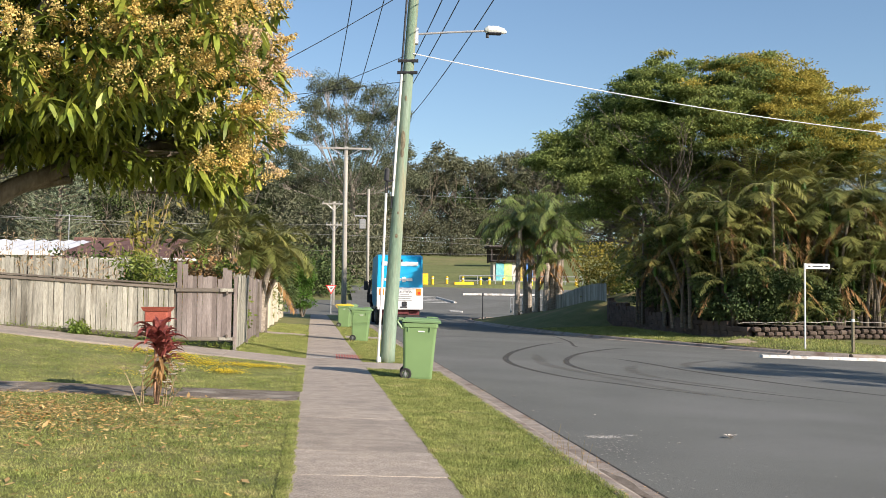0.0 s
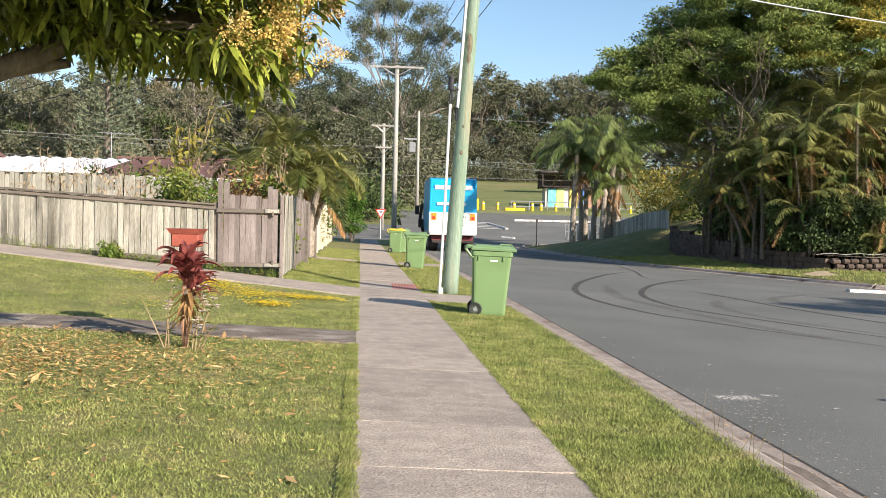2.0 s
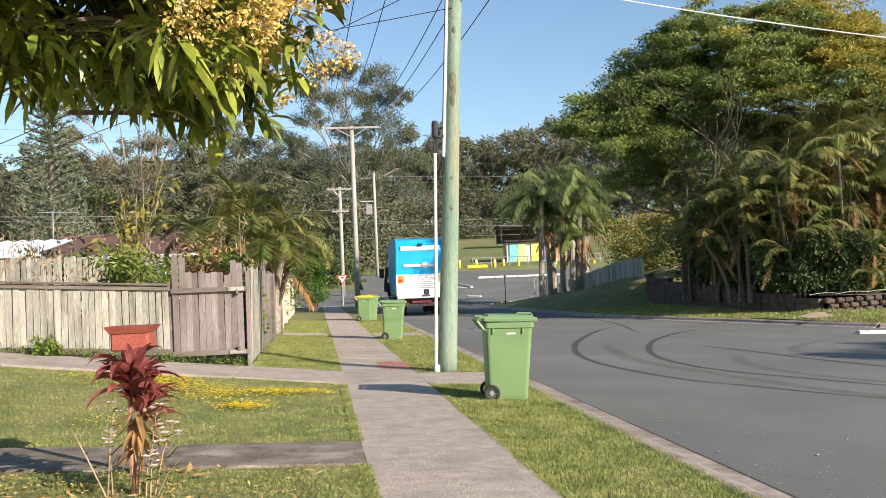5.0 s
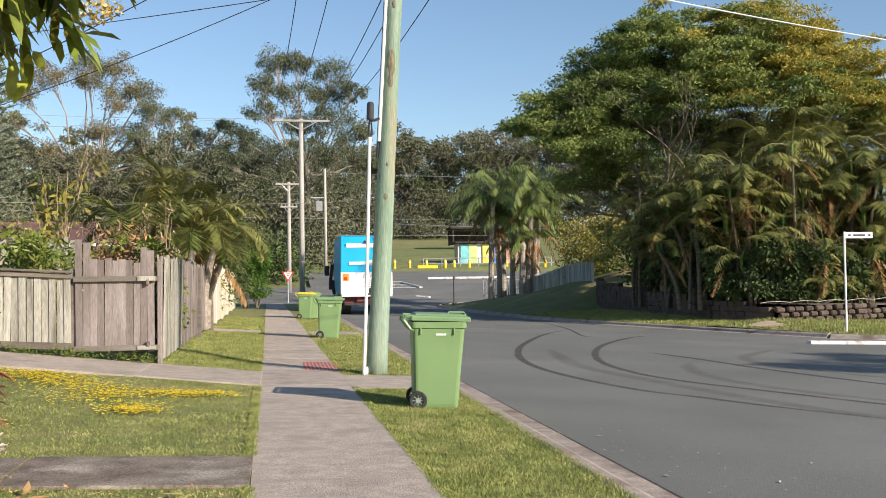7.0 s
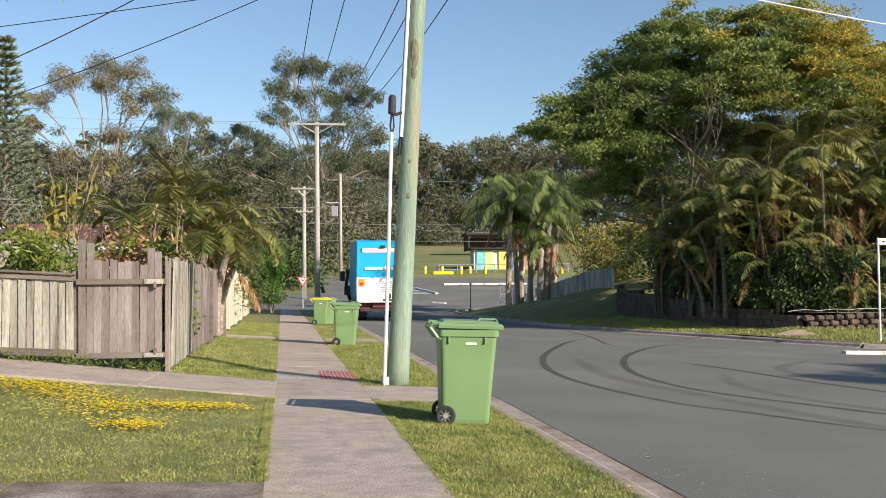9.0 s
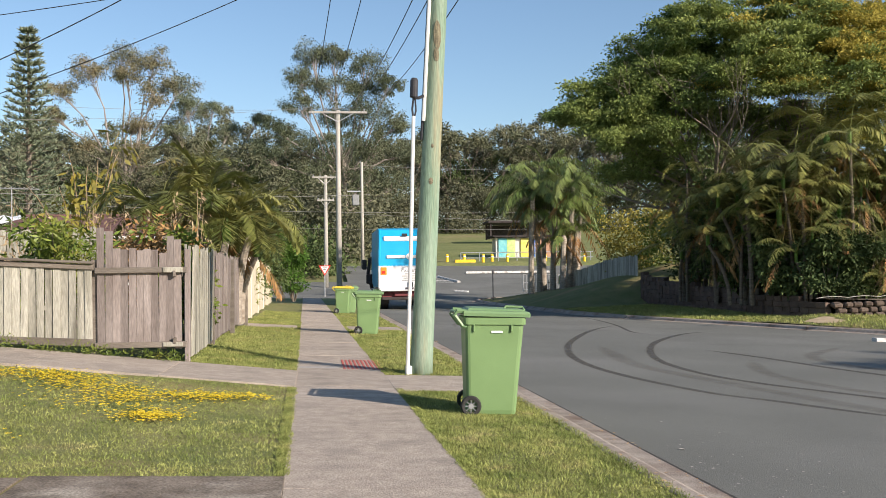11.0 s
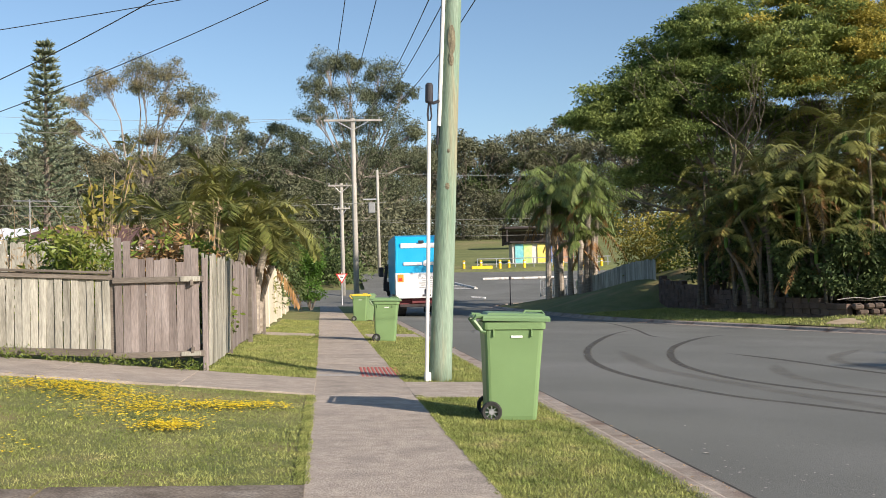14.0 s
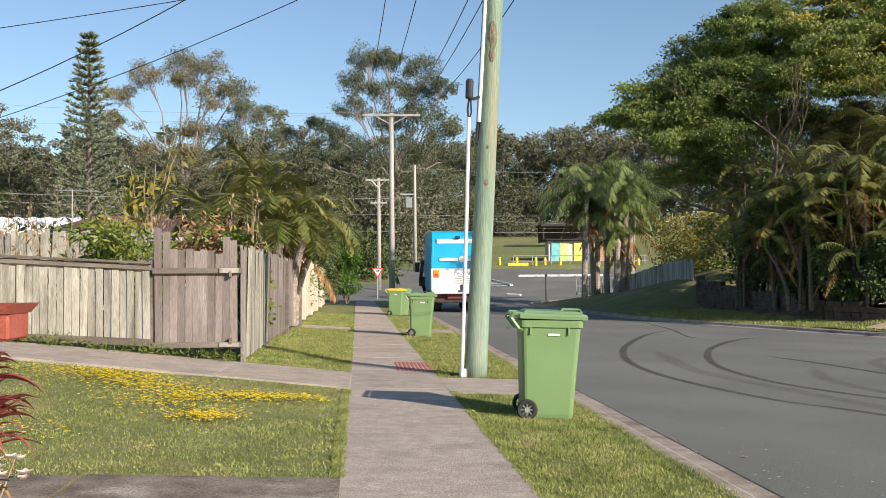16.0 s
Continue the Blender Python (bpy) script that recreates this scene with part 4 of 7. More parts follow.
gate = thing("gate_panel", Matrix(), "taller grey timber gate panel in the paling fence", "gate", "garden fences")
hs = [1.62, 1.58, 1.33, 1.31, 1.34, 1.3, 1.32, 1.31, 1.29, 1.5, 1.47]
for i, h in enumerate(hs):
    xx = -2.62 + 0.1 * i
    piece("paling", paling_mesh(0.096, h, fence_grey, 0.018, 0.012 if i in (0, 9) else 0), gate, pose(xx, FY - 0.01 + 0.004 * (i % 2), 0.36 + rng.normal() * 0.012, 0, rng.normal() * 0.4, 0))
part("rail", Acc().box((-2.1, FY - 0.045, 1.4), (1.2, 0.05, 0.08), 0.008), fence_rail, gate)
part("rail", Acc().box((-2.1, FY - 0.045, 0.4), (1.2, 0.05, 0.08), 0.008), fence_rail, gate)
part("rail_mend", Acc().box((-1.68, FY - 0.075, 1.4), (0.26, 0.03, 0.07), 0.006), fence_old, gate, "paler mended rail end")
part("rail_mend", Acc().box((-1.68, FY - 0.075, 0.4), (0.26, 0.03, 0.06), 0.006), fence_old, gate, "paler mended rail end")

side = thing("paling_fence", Matrix(), "weathered grey paling fence along the footpath", "fence", "garden fences")
pw = [paling_mesh(0.135, 1.5 + d, fence_grey) for d in (0, 0.03, 0.06)]
pl = [paling_mesh(0.135, 1.5 + d, fence_old) for d in (0, 0.03, 0.06)]
piece("corner_post", Acc().box((0, 0, 0.8), (0.07, 0.11, 1.6), 0.01).mesh("corner_post", fence_grey), side, pose(-1.5, FY + 0.02, 0.08))
y, i = FY + 0.1, 0
while y < 34.2:
    if not (25.1 < y < 25.3 or 29.3 < y < 29.5):
        xx = -1.5 - 0.012 * (y - FY)
        piece("paling", (pl if y < 25.2 else pw)[i % 3], side, pose(xx, y, land(xx, y) + 0.03 + rng.normal() * 0.012 + 0.008 * (y - FY), rng.normal() * 0.8, rng.normal() * 0.6, 90 + rng.normal()))
    y += 0.142
    i += 1
for z in (0.45, 1.35):
    part("rail", Acc().box((-1.66, 27.8, z), (0.04, 13, 0.08), 0.006), fence_rail, side)
for y in (25.2, 29.4, 33.6):
    part("post", Acc().box((-1.56, y, 0.85), (0.1, 0.1, 1.7), 0.01), fence_rail, side)

cream_f = thing("cream_fence", Matrix(), "cream-painted timber board fence beside the footpath", "fence", "garden fences")
cm = paling_mesh(0.3, 1.75, cream, 0.03)
y = 34.6
while y < 58:
    xx = -1.72 - 0.012 * (y - 34)
    piece("board", cm, cream_f, pose(xx, y, land(xx, y) + 0.04, 0, 0, 90 + rng.normal() * 0.7))
    y += 0.31
for y in (34.4, 39, 43.6, 48.2, 53):
    part("post", Acc().box((-1.75 - 0.012 * (y - 34), y, 1.0), (0.14, 0.14, 1.95), 0.015), cream, cream_f)

back = thing("paling_fence", Matrix(), "pale timber paling fence deeper in the garden", "fence", "garden fences")
bm_ = [paling_mesh(0.098, 1.45 + d, fence_old, 0.018, 0.02) for d in (0, 0.03, 0.06)]
for i in range(62):
    xx = -3.7 - 0.105 * i
    piece("paling", bm_[i % 3], back, pose(xx, 27, 0.74 + rng.normal() * 0.02, 0, rng.normal() * 0.6, 0))
for z in (1.0, 1.9):
    part("rail", Acc().box((-7, 27.05, z), (6.5, 0.05, 0.08), 0.006), fence_rail, back)
for xx in (-4.2, -7.2, -10):
    part("post", Acc().box((xx, 27.1, 1.1), (0.1, 0.1, 1.9)), fence_rail, back)

# ---- houses behind the fence ----
patio = thing("patio_roof", pose(-11.2, 36, 0.3), "white corrugated patio roof on red posts", "patio roof")
acc = Acc()
v, f = [], []
for i in range(49):
    xx = -3.2 + 5.8 * i / 48
    for yy, zz in ((0, 2.45), (4.5, 3.05)):
        v.append((xx, yy, zz + 0.03 * math.sin(i * math.pi / 2)))
f = [(2 * i, 2 * i + 2, 2 * i + 3, 2 * i + 1) for i in range(48)]
part("roof_sheet", acc.add(v, f), roof_white, patio)
part("fascia", Acc().box((-0.3, -0.03, 2.38), (5.8, 0.05, 0.16), 0.01), white_pvc, patio)
for xx in (-2.9, -0.9, 1.6):
    part("post", Acc().box((xx, 0.1, 1.1), (0.1, 0.1, 2.4), 0.01), red_paint, patio)


def gable_house(name, x, y, w, d, eave, ridge, z, roof, wall, label):
    h = thing(name, pose(x, y, z), label, "house")
    part("wall", Acc().box((0, 0, eave / 2), (w, d, eave), 0.02), wall, h)
    acc = Acc()
    o = 0.4
    v = [(-w / 2 - o, -d / 2 - o, eave), (w / 2 + o, -d / 2 - o, eave), (w / 2 + o, 0, ridge), (-w / 2 - o, 0, ridge), (-w / 2 - o, d / 2 + o, eave), (w / 2 + o, d / 2 + o, eave)]
    v += [(a, b, c + 0.12) for a, b, c in v]
    f = [(6, 7, 8, 9), (9, 8, 11, 10), (0, 3, 2, 1), (3, 4, 5, 2), (0, 1, 7, 6), (4, 10, 11, 5), (0, 6, 9, 3), (3, 9, 10, 4), (1, 2, 8, 7), (2, 5, 11, 8)]
    roof_ob = part("roof", acc.add(v, f), roof, h)
    ridge_cap = Acc().tube([(-w / 2 - o, 0, ridge + 0.12), (w / 2 + o, 0, ridge + 0.12)], 0.08, 8)
    part("ridge_cap", ridge_cap, roof, roof_ob)
    part("gutter", Acc().box((0, -d / 2 - o - 0.05, eave + 0.04), (w + 2 * o, 0.12, 0.12), 0.02), white_pvc, h)
    for k in (-0.25, 0.2):
        win = part("window", Acc().box((k * w, -d / 2 - 0.02, eave * 0.55), (1.5, 0.08, 1.1), 0.02), white_pvc, h)
        part("pane", Acc().box((k * w, -d / 2 - 0.065, eave * 0.55), (1.3, 0.03, 0.9), 0.01), glass_dark, win)
    return h


gable_house("house", -7.9, 49, 6.0, 7, 2.5, 3.45, 0.3, roof_brown, brick_m, "low house with a brown tiled gable roof")
gable_house("house", -10.5, 47.0, 0.7, 6, 2.3, 2.8, 0.3, roof_brown, render_wall, "house with a brown tiled gable roof")
gable_house("house", -17.0, 37.5, 7.0, 8, 2.5, 3.3, 0.4, roof_brown, brick_m, "brick house with a brown tiled roof behind the fence")
ant = thing("tv_antenna", pose(-11.2, 47.5, 3.4), "thin grey television antenna on a roof", "antenna")
part("mast", Acc().tube([(0, 0, -0.6), (0, 0, 1.5)], 0.02, 6), galv, ant)
boom = part("boom", Acc().tube([(-0.6, 0, 1.45), (1.0, 0, 1.4)], 0.02, 6), galv, ant)
for k in range(9):
    part("element", Acc().tube([(-0.5 + k * 0.17, -0.35, 1.45), (-0.5 + k * 0.17, 0.35, 1.45)], 0.008, 4), galv, boom)

# ---- letterbox and cordyline ----
lb = thing("letterbox", pose(-1.66, 12.62, land(-1.66, 12.62) + 0.0), "red metal letterbox on a post behind the cordyline", "letterbox")
part("post", Acc().box((0, 0, 0.45), (0.06, 0.06, 0.95), 0.006), fence_rail, lb)
part("box", Acc().box((0, 0, 0.97), (0.27, 0.3, 0.14), 0.012), red_paint, lb)
acc = Acc()
v = [(-0.14, -0.16, 1.03), (0.14, -0.16, 1.03), (0.14, 0.16, 1.03), (-0.14, 0.16, 1.03), (-0.175, -0.19, 1.08), (0.175, -0.19, 1.08), (0.175, 0.19, 1.08), (-0.175, 0.19, 1.08)]
part("lid", acc.add(v, [(0, 1, 2, 3), (4, 5, 6, 7), (0, 1, 5, 4), (1, 2, 6, 5), (2, 3, 7, 6), (3, 0, 4, 7)]), red_paint, lb)


def strap_leaf(acc, base, way, length, width, droop, segs=6, fold=0.2):
    """A long arching leaf with a fold along its middle."""
    base, d = Vector(base), Vector(way).normalized()
    side = d.cross(Vector((0, 0, 1)))
    side = side.normalized() if side.length > 0.05 else Vector((1, 0, 0))
    p, v = base.copy(), []
    for i in range(segs + 1):
        t = i / segs
        w = width * (0.35 + 1.1 * t * (1 - t) * 2.2) * (1 - t ** 4) + 0.002
        n = side.cross(d).normalized()
        v += [p - side * w / 2, p - n * w * fold, p + side * w / 2]
        p = p + d * (length / segs)
        d = (d + Vector((0, 0, -droop * (0.3 + t) / segs))).normalized()
    f = []
    for i in range(segs):
        f += [(3 * i, 3 * i + 1, 3 * i + 4, 3 * i + 3), (3 * i + 1, 3 * i + 2, 3 * i + 5, 3 * i + 4)]
    acc.add(v, f)


cz = land(-1.55, 11.9)
cord = thing("cordyline", pose(-1.55, 11.9, cz), "red-leaved cordyline plant with bare tan stems", "plant")
stems = Acc()
heads = [(0.0, 0.0, 0.74), (0.05, 0.02, 0.6), (0.09, -0.02, 0.55)]
for hx, hy, hz_ in heads:
    stems.tube([(hx * 0.3, hy * 0.5, -0.03), (hx * 0.7 - 0.02, hy, hz_ * 0.5), (hx, hy, hz_)], [0.017, 0.014, 0.013], 6)
part("stem", stems, tan_stem, cord)
crown = Acc()
r2 = random.Random(3)
for (hx, hy, hz_), cnt, sc, wd in zip(heads, (38, 18, 14), (1.0, 0.85, 0.85), (1.0, 0.8, 0.35)):
    for k in range(cnt):
        a = r2.uniform(0, 2 * math.pi) if wd > 0.5 else r2.uniform(-1.2, 1.2)
        up = r2.uniform(0.45, 2.6)
        strap_leaf(crown, (hx, hy, hz_ + r2.uniform(-0.12, 0.04)), (math.cos(a), math.sin(a), up), r2.uniform(0.3, 0.42) * sc, r2.uniform(0.07, 0.1) * wd, r2.uniform(1.6, 4.2), 8, 0.3)
part("crown", crown, red_leaf, cord, "dark red strap leaves")
dryl = Acc()
for k in range(24):
    a = r2.uniform(0, 2 * math.pi)
    strap_leaf(dryl, (0.04 + r2.uniform(-0.03, 0.05), r2.uniform(-0.05, 0.02), r2.uniform(0.25, 0.55)), (math.cos(a) * 0.8, math.sin(a) * 0.8, -0.3), r2.uniform(0.2, 0.34), 0.045, 3.0)
part("dead_leaf", dryl, palm_dead, cord, "hanging dry brown leaves")
snap = thing("flower_stalk_plant", pose(-1.5, 11.8, cz), "white-flowered stalks growing round the cordyline", "plant")
st, fl, gl = Acc(), Acc(), Acc()
for bx, by, tx, ty, h, n_, spread in ((-0.2, 0.0, -0.13, 0.02, 0.66, 5, 0.02), (-0.17, 0.02, -0.17, 0.0, 0.5, 4, 0.02), (0.08, -0.04, 0.14, -0.02, 0.58, 9, 0.035), (0.1, 0.02, 0.24, 0.0, 0.46, 7, 0.03), (-0.2, -0.02, -0.42, 0.05, 0.42, 0, 0), (0.05, -0.03, 0.1, -0.05, 0.3, 5, 0.04), (0.12, 0, 0.28, -0.02, 0.22, 0, 0)):
    st.tube([(bx, by, -0.02), ((bx + tx) / 2 - 0.01, (by + ty) / 2, h * 0.55), (tx, ty, h)], [0.008, 0.006, 0.003], 5)
    for j in range(n_):
        t = r2.uniform(0.55, 1.0)
        c = Vector((bx + (tx - bx) * t + r2.gauss(0, spread), by + (ty - by) * t + r2.gauss(0, spread), h * t + r2.gauss(0, 0.02)))
        for q in range(5):
            a = 2 * math.pi * q / 5 + j
            strap_leaf(fl, c, (math.cos(a), math.sin(a), 0.6), 0.042, 0.036, 1.5, 2)
    for j in range(7):
        t = r2.uniform(0.15, 0.9)
        a = r2.uniform(0, 6.28)
        strap_leaf(gl, (bx + (tx - bx) * t, by + (ty - by) * t, h * t), (math.cos(a), math.sin(a), 0.4), 0.07, 0.03, 1.8, 3)
part("stalk", st, dry_stem, snap)
tagged(part("flower", fl, white_petal, snap, "small white flowers"), kind="stuff")
tagged(part("stalk_leaf", gl, dark_leaf, snap, "small dark green leaves"), kind="stuff")

# ---- signs ----
gw = thing("give_way_sign", pose(0.78, 79.5, 0.0), "red and white triangular give way sign on a post", "sign")
part("post", Acc().tube([(0, 0, 0), (0, 0, 2.35)], 0.035, 8), galv, gw)


def tri(sz, y, z):
    return [(-sz, y, z + sz * 0.58), (sz, y, z + sz * 0.58), (0, y, z - sz * 1.15)]


def tri_plate(sz, y, z, t):
    v = tri(sz, y, z) + tri(sz, y + t, z)
    return Acc().add(v, [(0, 1, 2), (3, 4, 5), (0, 1, 4, 3), (1, 2, 5, 4), (2, 0, 3, 5)])


plate = part("plate", tri_plate(0.42, -0.06, 1.98, 0.02), sign_red, gw)
part("face", tri_plate(0.3, -0.068, 1.985, 0.006), sign_white, plate)
part("text_bar", Acc().box((0, -0.072, 2.06), (0.28, 0.004, 0.05)).box((0, -0.072, 1.96), (0.2, 0.004, 0.05)), ink, plate)
ss = thing("street_sign", pose(18.25, 36.5, verge_z(18.25, 36.5) - 0.05), "white street name sign on a thin white post", "sign")
part("post", Acc().tube([(0, 0, 0), (0, 0, 3.3)], 0.035, 8), white_pvc, ss)
blade = part("blade", Acc().box((0.5, -0.02, 3.18), (0.96, 0.03, 0.2), 0.01), sign_white, ss)
acc = Acc()
for k, (a, w) in enumerate(((0.16, 0.1), (0.5, 0.42), (0.85, 0.1))):
    acc.box((a, -0.038, 3.18), (w, 0.004, 0.06))
part("text_bar", acc, ink, blade)
gp = thing("guide_post", pose(19.55, 35.4, verge_z(19.55, 35.4) - 0.15), "dark timber guide post by the kerb", "post")
part("shaft", Acc().box((0, 0, 0.85), (0.1, 0.1, 1.75), 0.015), knot_m, gp)
part("band", Acc().box((0, 0, 1.35), (0.106, 0.106, 0.12), 0.01), pale_plate, gp)

# ---- refuse truck ----
truck = thing("refuse_truck", pose(4.42, 56.0, road_z(4.42, 56.0) + 0.002), "white and blue refuse truck parked by the kerb", "truck")
W = 2.5
body = Acc()
prof = [(0.15, 1.95), (0.0, 2.1), (0.1, 3.3), (0.35, 3.85), (0.9, 3.95), (6.6, 3.95), (6.6, 1.1), (0.6, 1.1)]
n = len(prof)
v = [(sx * W / 2 * (0.97 if z > 3.8 else 1), y, z) for sx in (-1, 1) for y, z in prof]
body.add(v, [tuple(range(n)), tuple(range(n, 2 * n))] + [(i, (i + 1) % n, n + (i + 1) % n, n + i) for i in range(n)])
part("body", body, blue_paint, truck, "bright blue hopper body")
hopper = Acc()
prof = [(-0.12, 1.02), (-0.12, 2.08), (0.0, 2.12), (0.5, 2.12), (0.5, 1.02)]
n = len(prof)
v = [(sx * (W / 2 + 0.012), y, z) for sx in (-1, 1) for y, z in prof]
tail = part("tailgate", hopper.add(v, [tuple(range(n)), tuple(range(n, 2 * n))] + [(i, (i + 1) % n, n + (i + 1) % n, n + i) for i in range(n)]), truck_white, truck, "white lower tailgate")
for sx in (-1, 1):
    lamp = part("tail_lamp", Acc().box((sx * 1.02, -0.135, 1.87), (0.28, 0.04, 0.36), 0.01), lamp_orange, truck, "orange and red tail lamp")
    part("lens", Acc().box((sx * 1.04, -0.157, 1.81), (0.16, 0.012, 0.14), 0.004), lamp_red, lamp)
    part("corner_rail", Acc().box((sx * 1.19, 0.02, 3.0), (0.1, 0.16, 1.75), 0.02, pose(0, 0, 0, -2, 0, 0)), blue_paint, truck)
acc = Acc().box((0, 0.12, 3.42), (2.0, 0.12, 0.24), 0.03, pose(0, 0, 0, 0, 0, 0))
band = part("top_band", acc, truck_white, truck, "white top light band")
part("camera", Acc().box((0, 0.02, 3.6), (0.26, 0.14, 0.12), 0.02), black_metal, band)
acc = Acc()
for k, w in enumerate((0.9, 0.3)):
    acc.box((-0.42 + k * 0.95, 0.0, 2.55), (w, 0.06, 0.15), 0.01)
acc.tube([(0.22, -0.01, 2.56), (0.22, 0.03, 2.56)], 0.15, 16)
part("brand_bar", acc, truck_white, truck, "plain white lettering bars")
cur = bpy.data.curves.new("caution_text", 'FONT')
cur.body, cur.size, cur.align_x, cur.extrude = "CAUTION", 0.19, 'CENTER', 0.002
cur.materials.append(ink)
ct = new("caution_text", cur)
ct.parent = tail
ct.matrix_basis = pose(0.25, -0.125, 1.8, 90, 0, 0)
acc = Acc()
for k, w in enumerate((0.5, 0.8, 0.66, 0.8)):
    acc.box((0.25, -0.123, 1.72 - 0.1 * k), (w, 0.006, 0.045))
part("text_bar", acc, grey_plastic, tail, "small grey printed lines")
part("grime_latch", Acc().box((0.25, -0.15, 1.22), (0.26, 0.08, 0.26), 0.03), black_metal, tail)
part("bumper", Acc().box((0, 0.0, 1.0), (2.5, 0.3, 0.2), 0.03), truck_white, truck, "white bumper with number plate bars")
part("plate_bar", Acc().box((0.2, -0.16, 1.03), (0.4, 0.01, 0.1)), ink, truck)
part("chassis", Acc().box((0, 4.4, 0.85), (1.0, 8.6, 0.4), 0.03).box((0, 0.5, 0.72), (2.2, 0.5, 0.3), 0.03), truck_maroon, truck, "dark maroon chassis")
part("underrun_bar", Acc().box((0, 0.15, 0.55), (2.2, 0.1, 0.14), 0.02), truck_dark, truck)
for y in (1.5, 2.9, 7.4):
    for sx in (-1, 1):
        w = part("wheel", Acc().tube([(sx * 0.72, y, 0.5), (sx * 0.78, y, 0.5), (sx * 1.18, y, 0.5), (sx * 1.22, y, 0.5)], [0.44, 0.5, 0.5, 0.44], 20), black_rubber, truck)
        part("rim", Acc().tube([(sx * 1.2, y, 0.5), (sx * 1.235, y, 0.5)], 0.28, 14), grey_plastic, w)
        part("mudflap", Acc().box((sx * 0.95, y - 0.62, 0.55), (0.5, 0.02, 0.5)), black_rubber, truck)
cab = part("cab", Acc().box((0, 7.6, 1.95), (2.4, 1.8, 2.2), 0.12), truck_white, truck)
part("windscreen", Acc().box((0, 8.5, 2.3), (2.1, 0.04, 0.9), 0.02), glass_dark, cab)
for sx in (-1, 1):
    part("side_window", Acc().box((sx * 1.2, 7.7, 2.35), (0.03, 1.1, 0.75), 0.01), glass_dark, cab)
    mi = part("mirror", Acc().box((sx * 1.55, 8.2, 2.3), (0.26, 0.1, 0.55), 0.03), black_metal, truck)
    part("mirror_arm", Acc().tube([(sx * 1.2, 8.2, 2.5), (sx * 1.5, 8.2, 2.5)], 0.02, 6), black_metal, mi)
arm_t = part("lifting_arm", Acc().tube([(-1.3, 5.2, 1.0), (-1.5, 5.2, 1.8), (-1.4, 5.2, 2.6)], 0.09, 8), truck_dark, truck)
part("grab", Acc().box((-1.45, 5.1, 1.5), (0.3, 0.5, 0.5), 0.03), truck_dark, arm_t)

# ---- retaining wall, garden edge and far fences ----
WALL = [(16.6, 57.2), (16.9, 50), (17.3, 44.5), (18.4, 41.6), (21.5, 41.2), (27, 41.8), (36, 43.4)]
rw = thing("retaining_wall", Matrix(), "dark stacked stone retaining wall round the corner garden", "retaining wall", kind="structure")
block = [Acc().box((0, 0, 0), (w, 0.3, 0.2), 0.012).mesh("stone", wall_block) for w in (0.42, 0.5, 0.36)]
stone = [Acc().box((0, 0, 0), (w, 0.34, 0.2), 0.06).mesh("stone", stone_m) for w in (0.3, 0.36)]
cnt = 0
for i in range(len(WALL) - 1):
    a, b = Vector(WALL[i]), Vector(WALL[i + 1])
    d = (b - a).normalized()
    ang = math.degrees(math.atan2(d.y, d.x))
    s = 0.2
    while s < (b - a).length:
        p = a + d * s
        u = min(1, max(0, (57 - p.y) / 14)) if p.x < 18 else 1
        z0 = verge_z(p.x, p.y) - 0.05
        high = 1.45 - 0.75 * u if p.x < 18.4 else max(0.45, 0.7 - 0.05 * (p.x - 18.4))
        far = p.x > 18.3
        for r in range(max(2, round(high / 0.2))):
            if cnt < 420:
                piece("stone", (stone if far else block)[(r + cnt) % 2], rw, pose(p.x + d.x * 0.15 * (r % 2) + rng.normal() * 0.012, p.y + rng.normal() * 0.03, z0 + 0.1 + 0.2 * r, rng.normal() * 3, rng.normal() * 2.5, ang + rng.normal() * 5))
                cnt += 1
        s += 0.42 if not far else 0.36
rope = Acc()
pts = []
for i in range(34):
    t = i / 33
    x = 17.6 + 9.5 * t
    y = 41.55 - 0.3 * math.sin(min(1, t * 3) * 1.5) + 0.07 * (x - 18)
    pts.append((x, y - 0.35, verge_z(x, y) + 0.75 - 0.2 * t + 0.05 * abs(math.sin(i * 0.8))))
single("edging_rope", rope.tube(pts, 0.013, 6).mesh("edging_rope", pole_grey), "pale rope edging draped along the garden wall", "rope")
soil_bed = Acc()
v = [(x, y, verge_z(min(x, 22), 41) + (1.3 if y > 55 and x < 20 else 0.55)) for x, y in WALL] + [(36, 62, 0.6), (17.5, 62, 1.0)]
single("garden_bed", soil_bed.add(v, [tuple(range(len(v)))]).mesh("garden_bed", bark), "dark mulched garden bed behind the wall", "garden bed", kind="structure")

pf = thing("paling_fence", Matrix(), "grey paling fence stepping up the grassy bank", "fence", "garden fences")
fm = [paling_mesh(0.24, 1.05 + d, fence_old, 0.03) for d in (0, 0.04)]
y = 59.4
i = 0
while y < 75.5:
    xx = 17.0 + 0.0 * y
    z = verge_z(xx, y)
    piece("paling", fm[i % 2], pf, pose(xx, y, z - 0.03 + rng.normal() * 0.02, 0, 0, 90 + rng.normal()))
    y += 0.25
    i += 1
part("rail", Acc().tube([(17.05, y, verge_z(17, y) + 0.8) for y in (59.4, 62, 66, 70, 75)], 0.04, 5), fence_rail, pf)
mg = thing("metal_gate", pose(15.7, 76.2, verge_z(15.7, 76.2)), "low galvanised pipe gate with mesh bars", "gate")
fr = Acc()
for z in (0.1, 0.6, 1.15):
    fr.tube([(-1.4, 0, z), (1.3, 0, z)], 0.03, 6)
for k in range(13):
    fr.tube([(-1.4 + 0.225 * k, 0, 0), (-1.4 + 0.225 * k, 0, 1.15)], 0.02 if k % 4 else 0.035, 6)
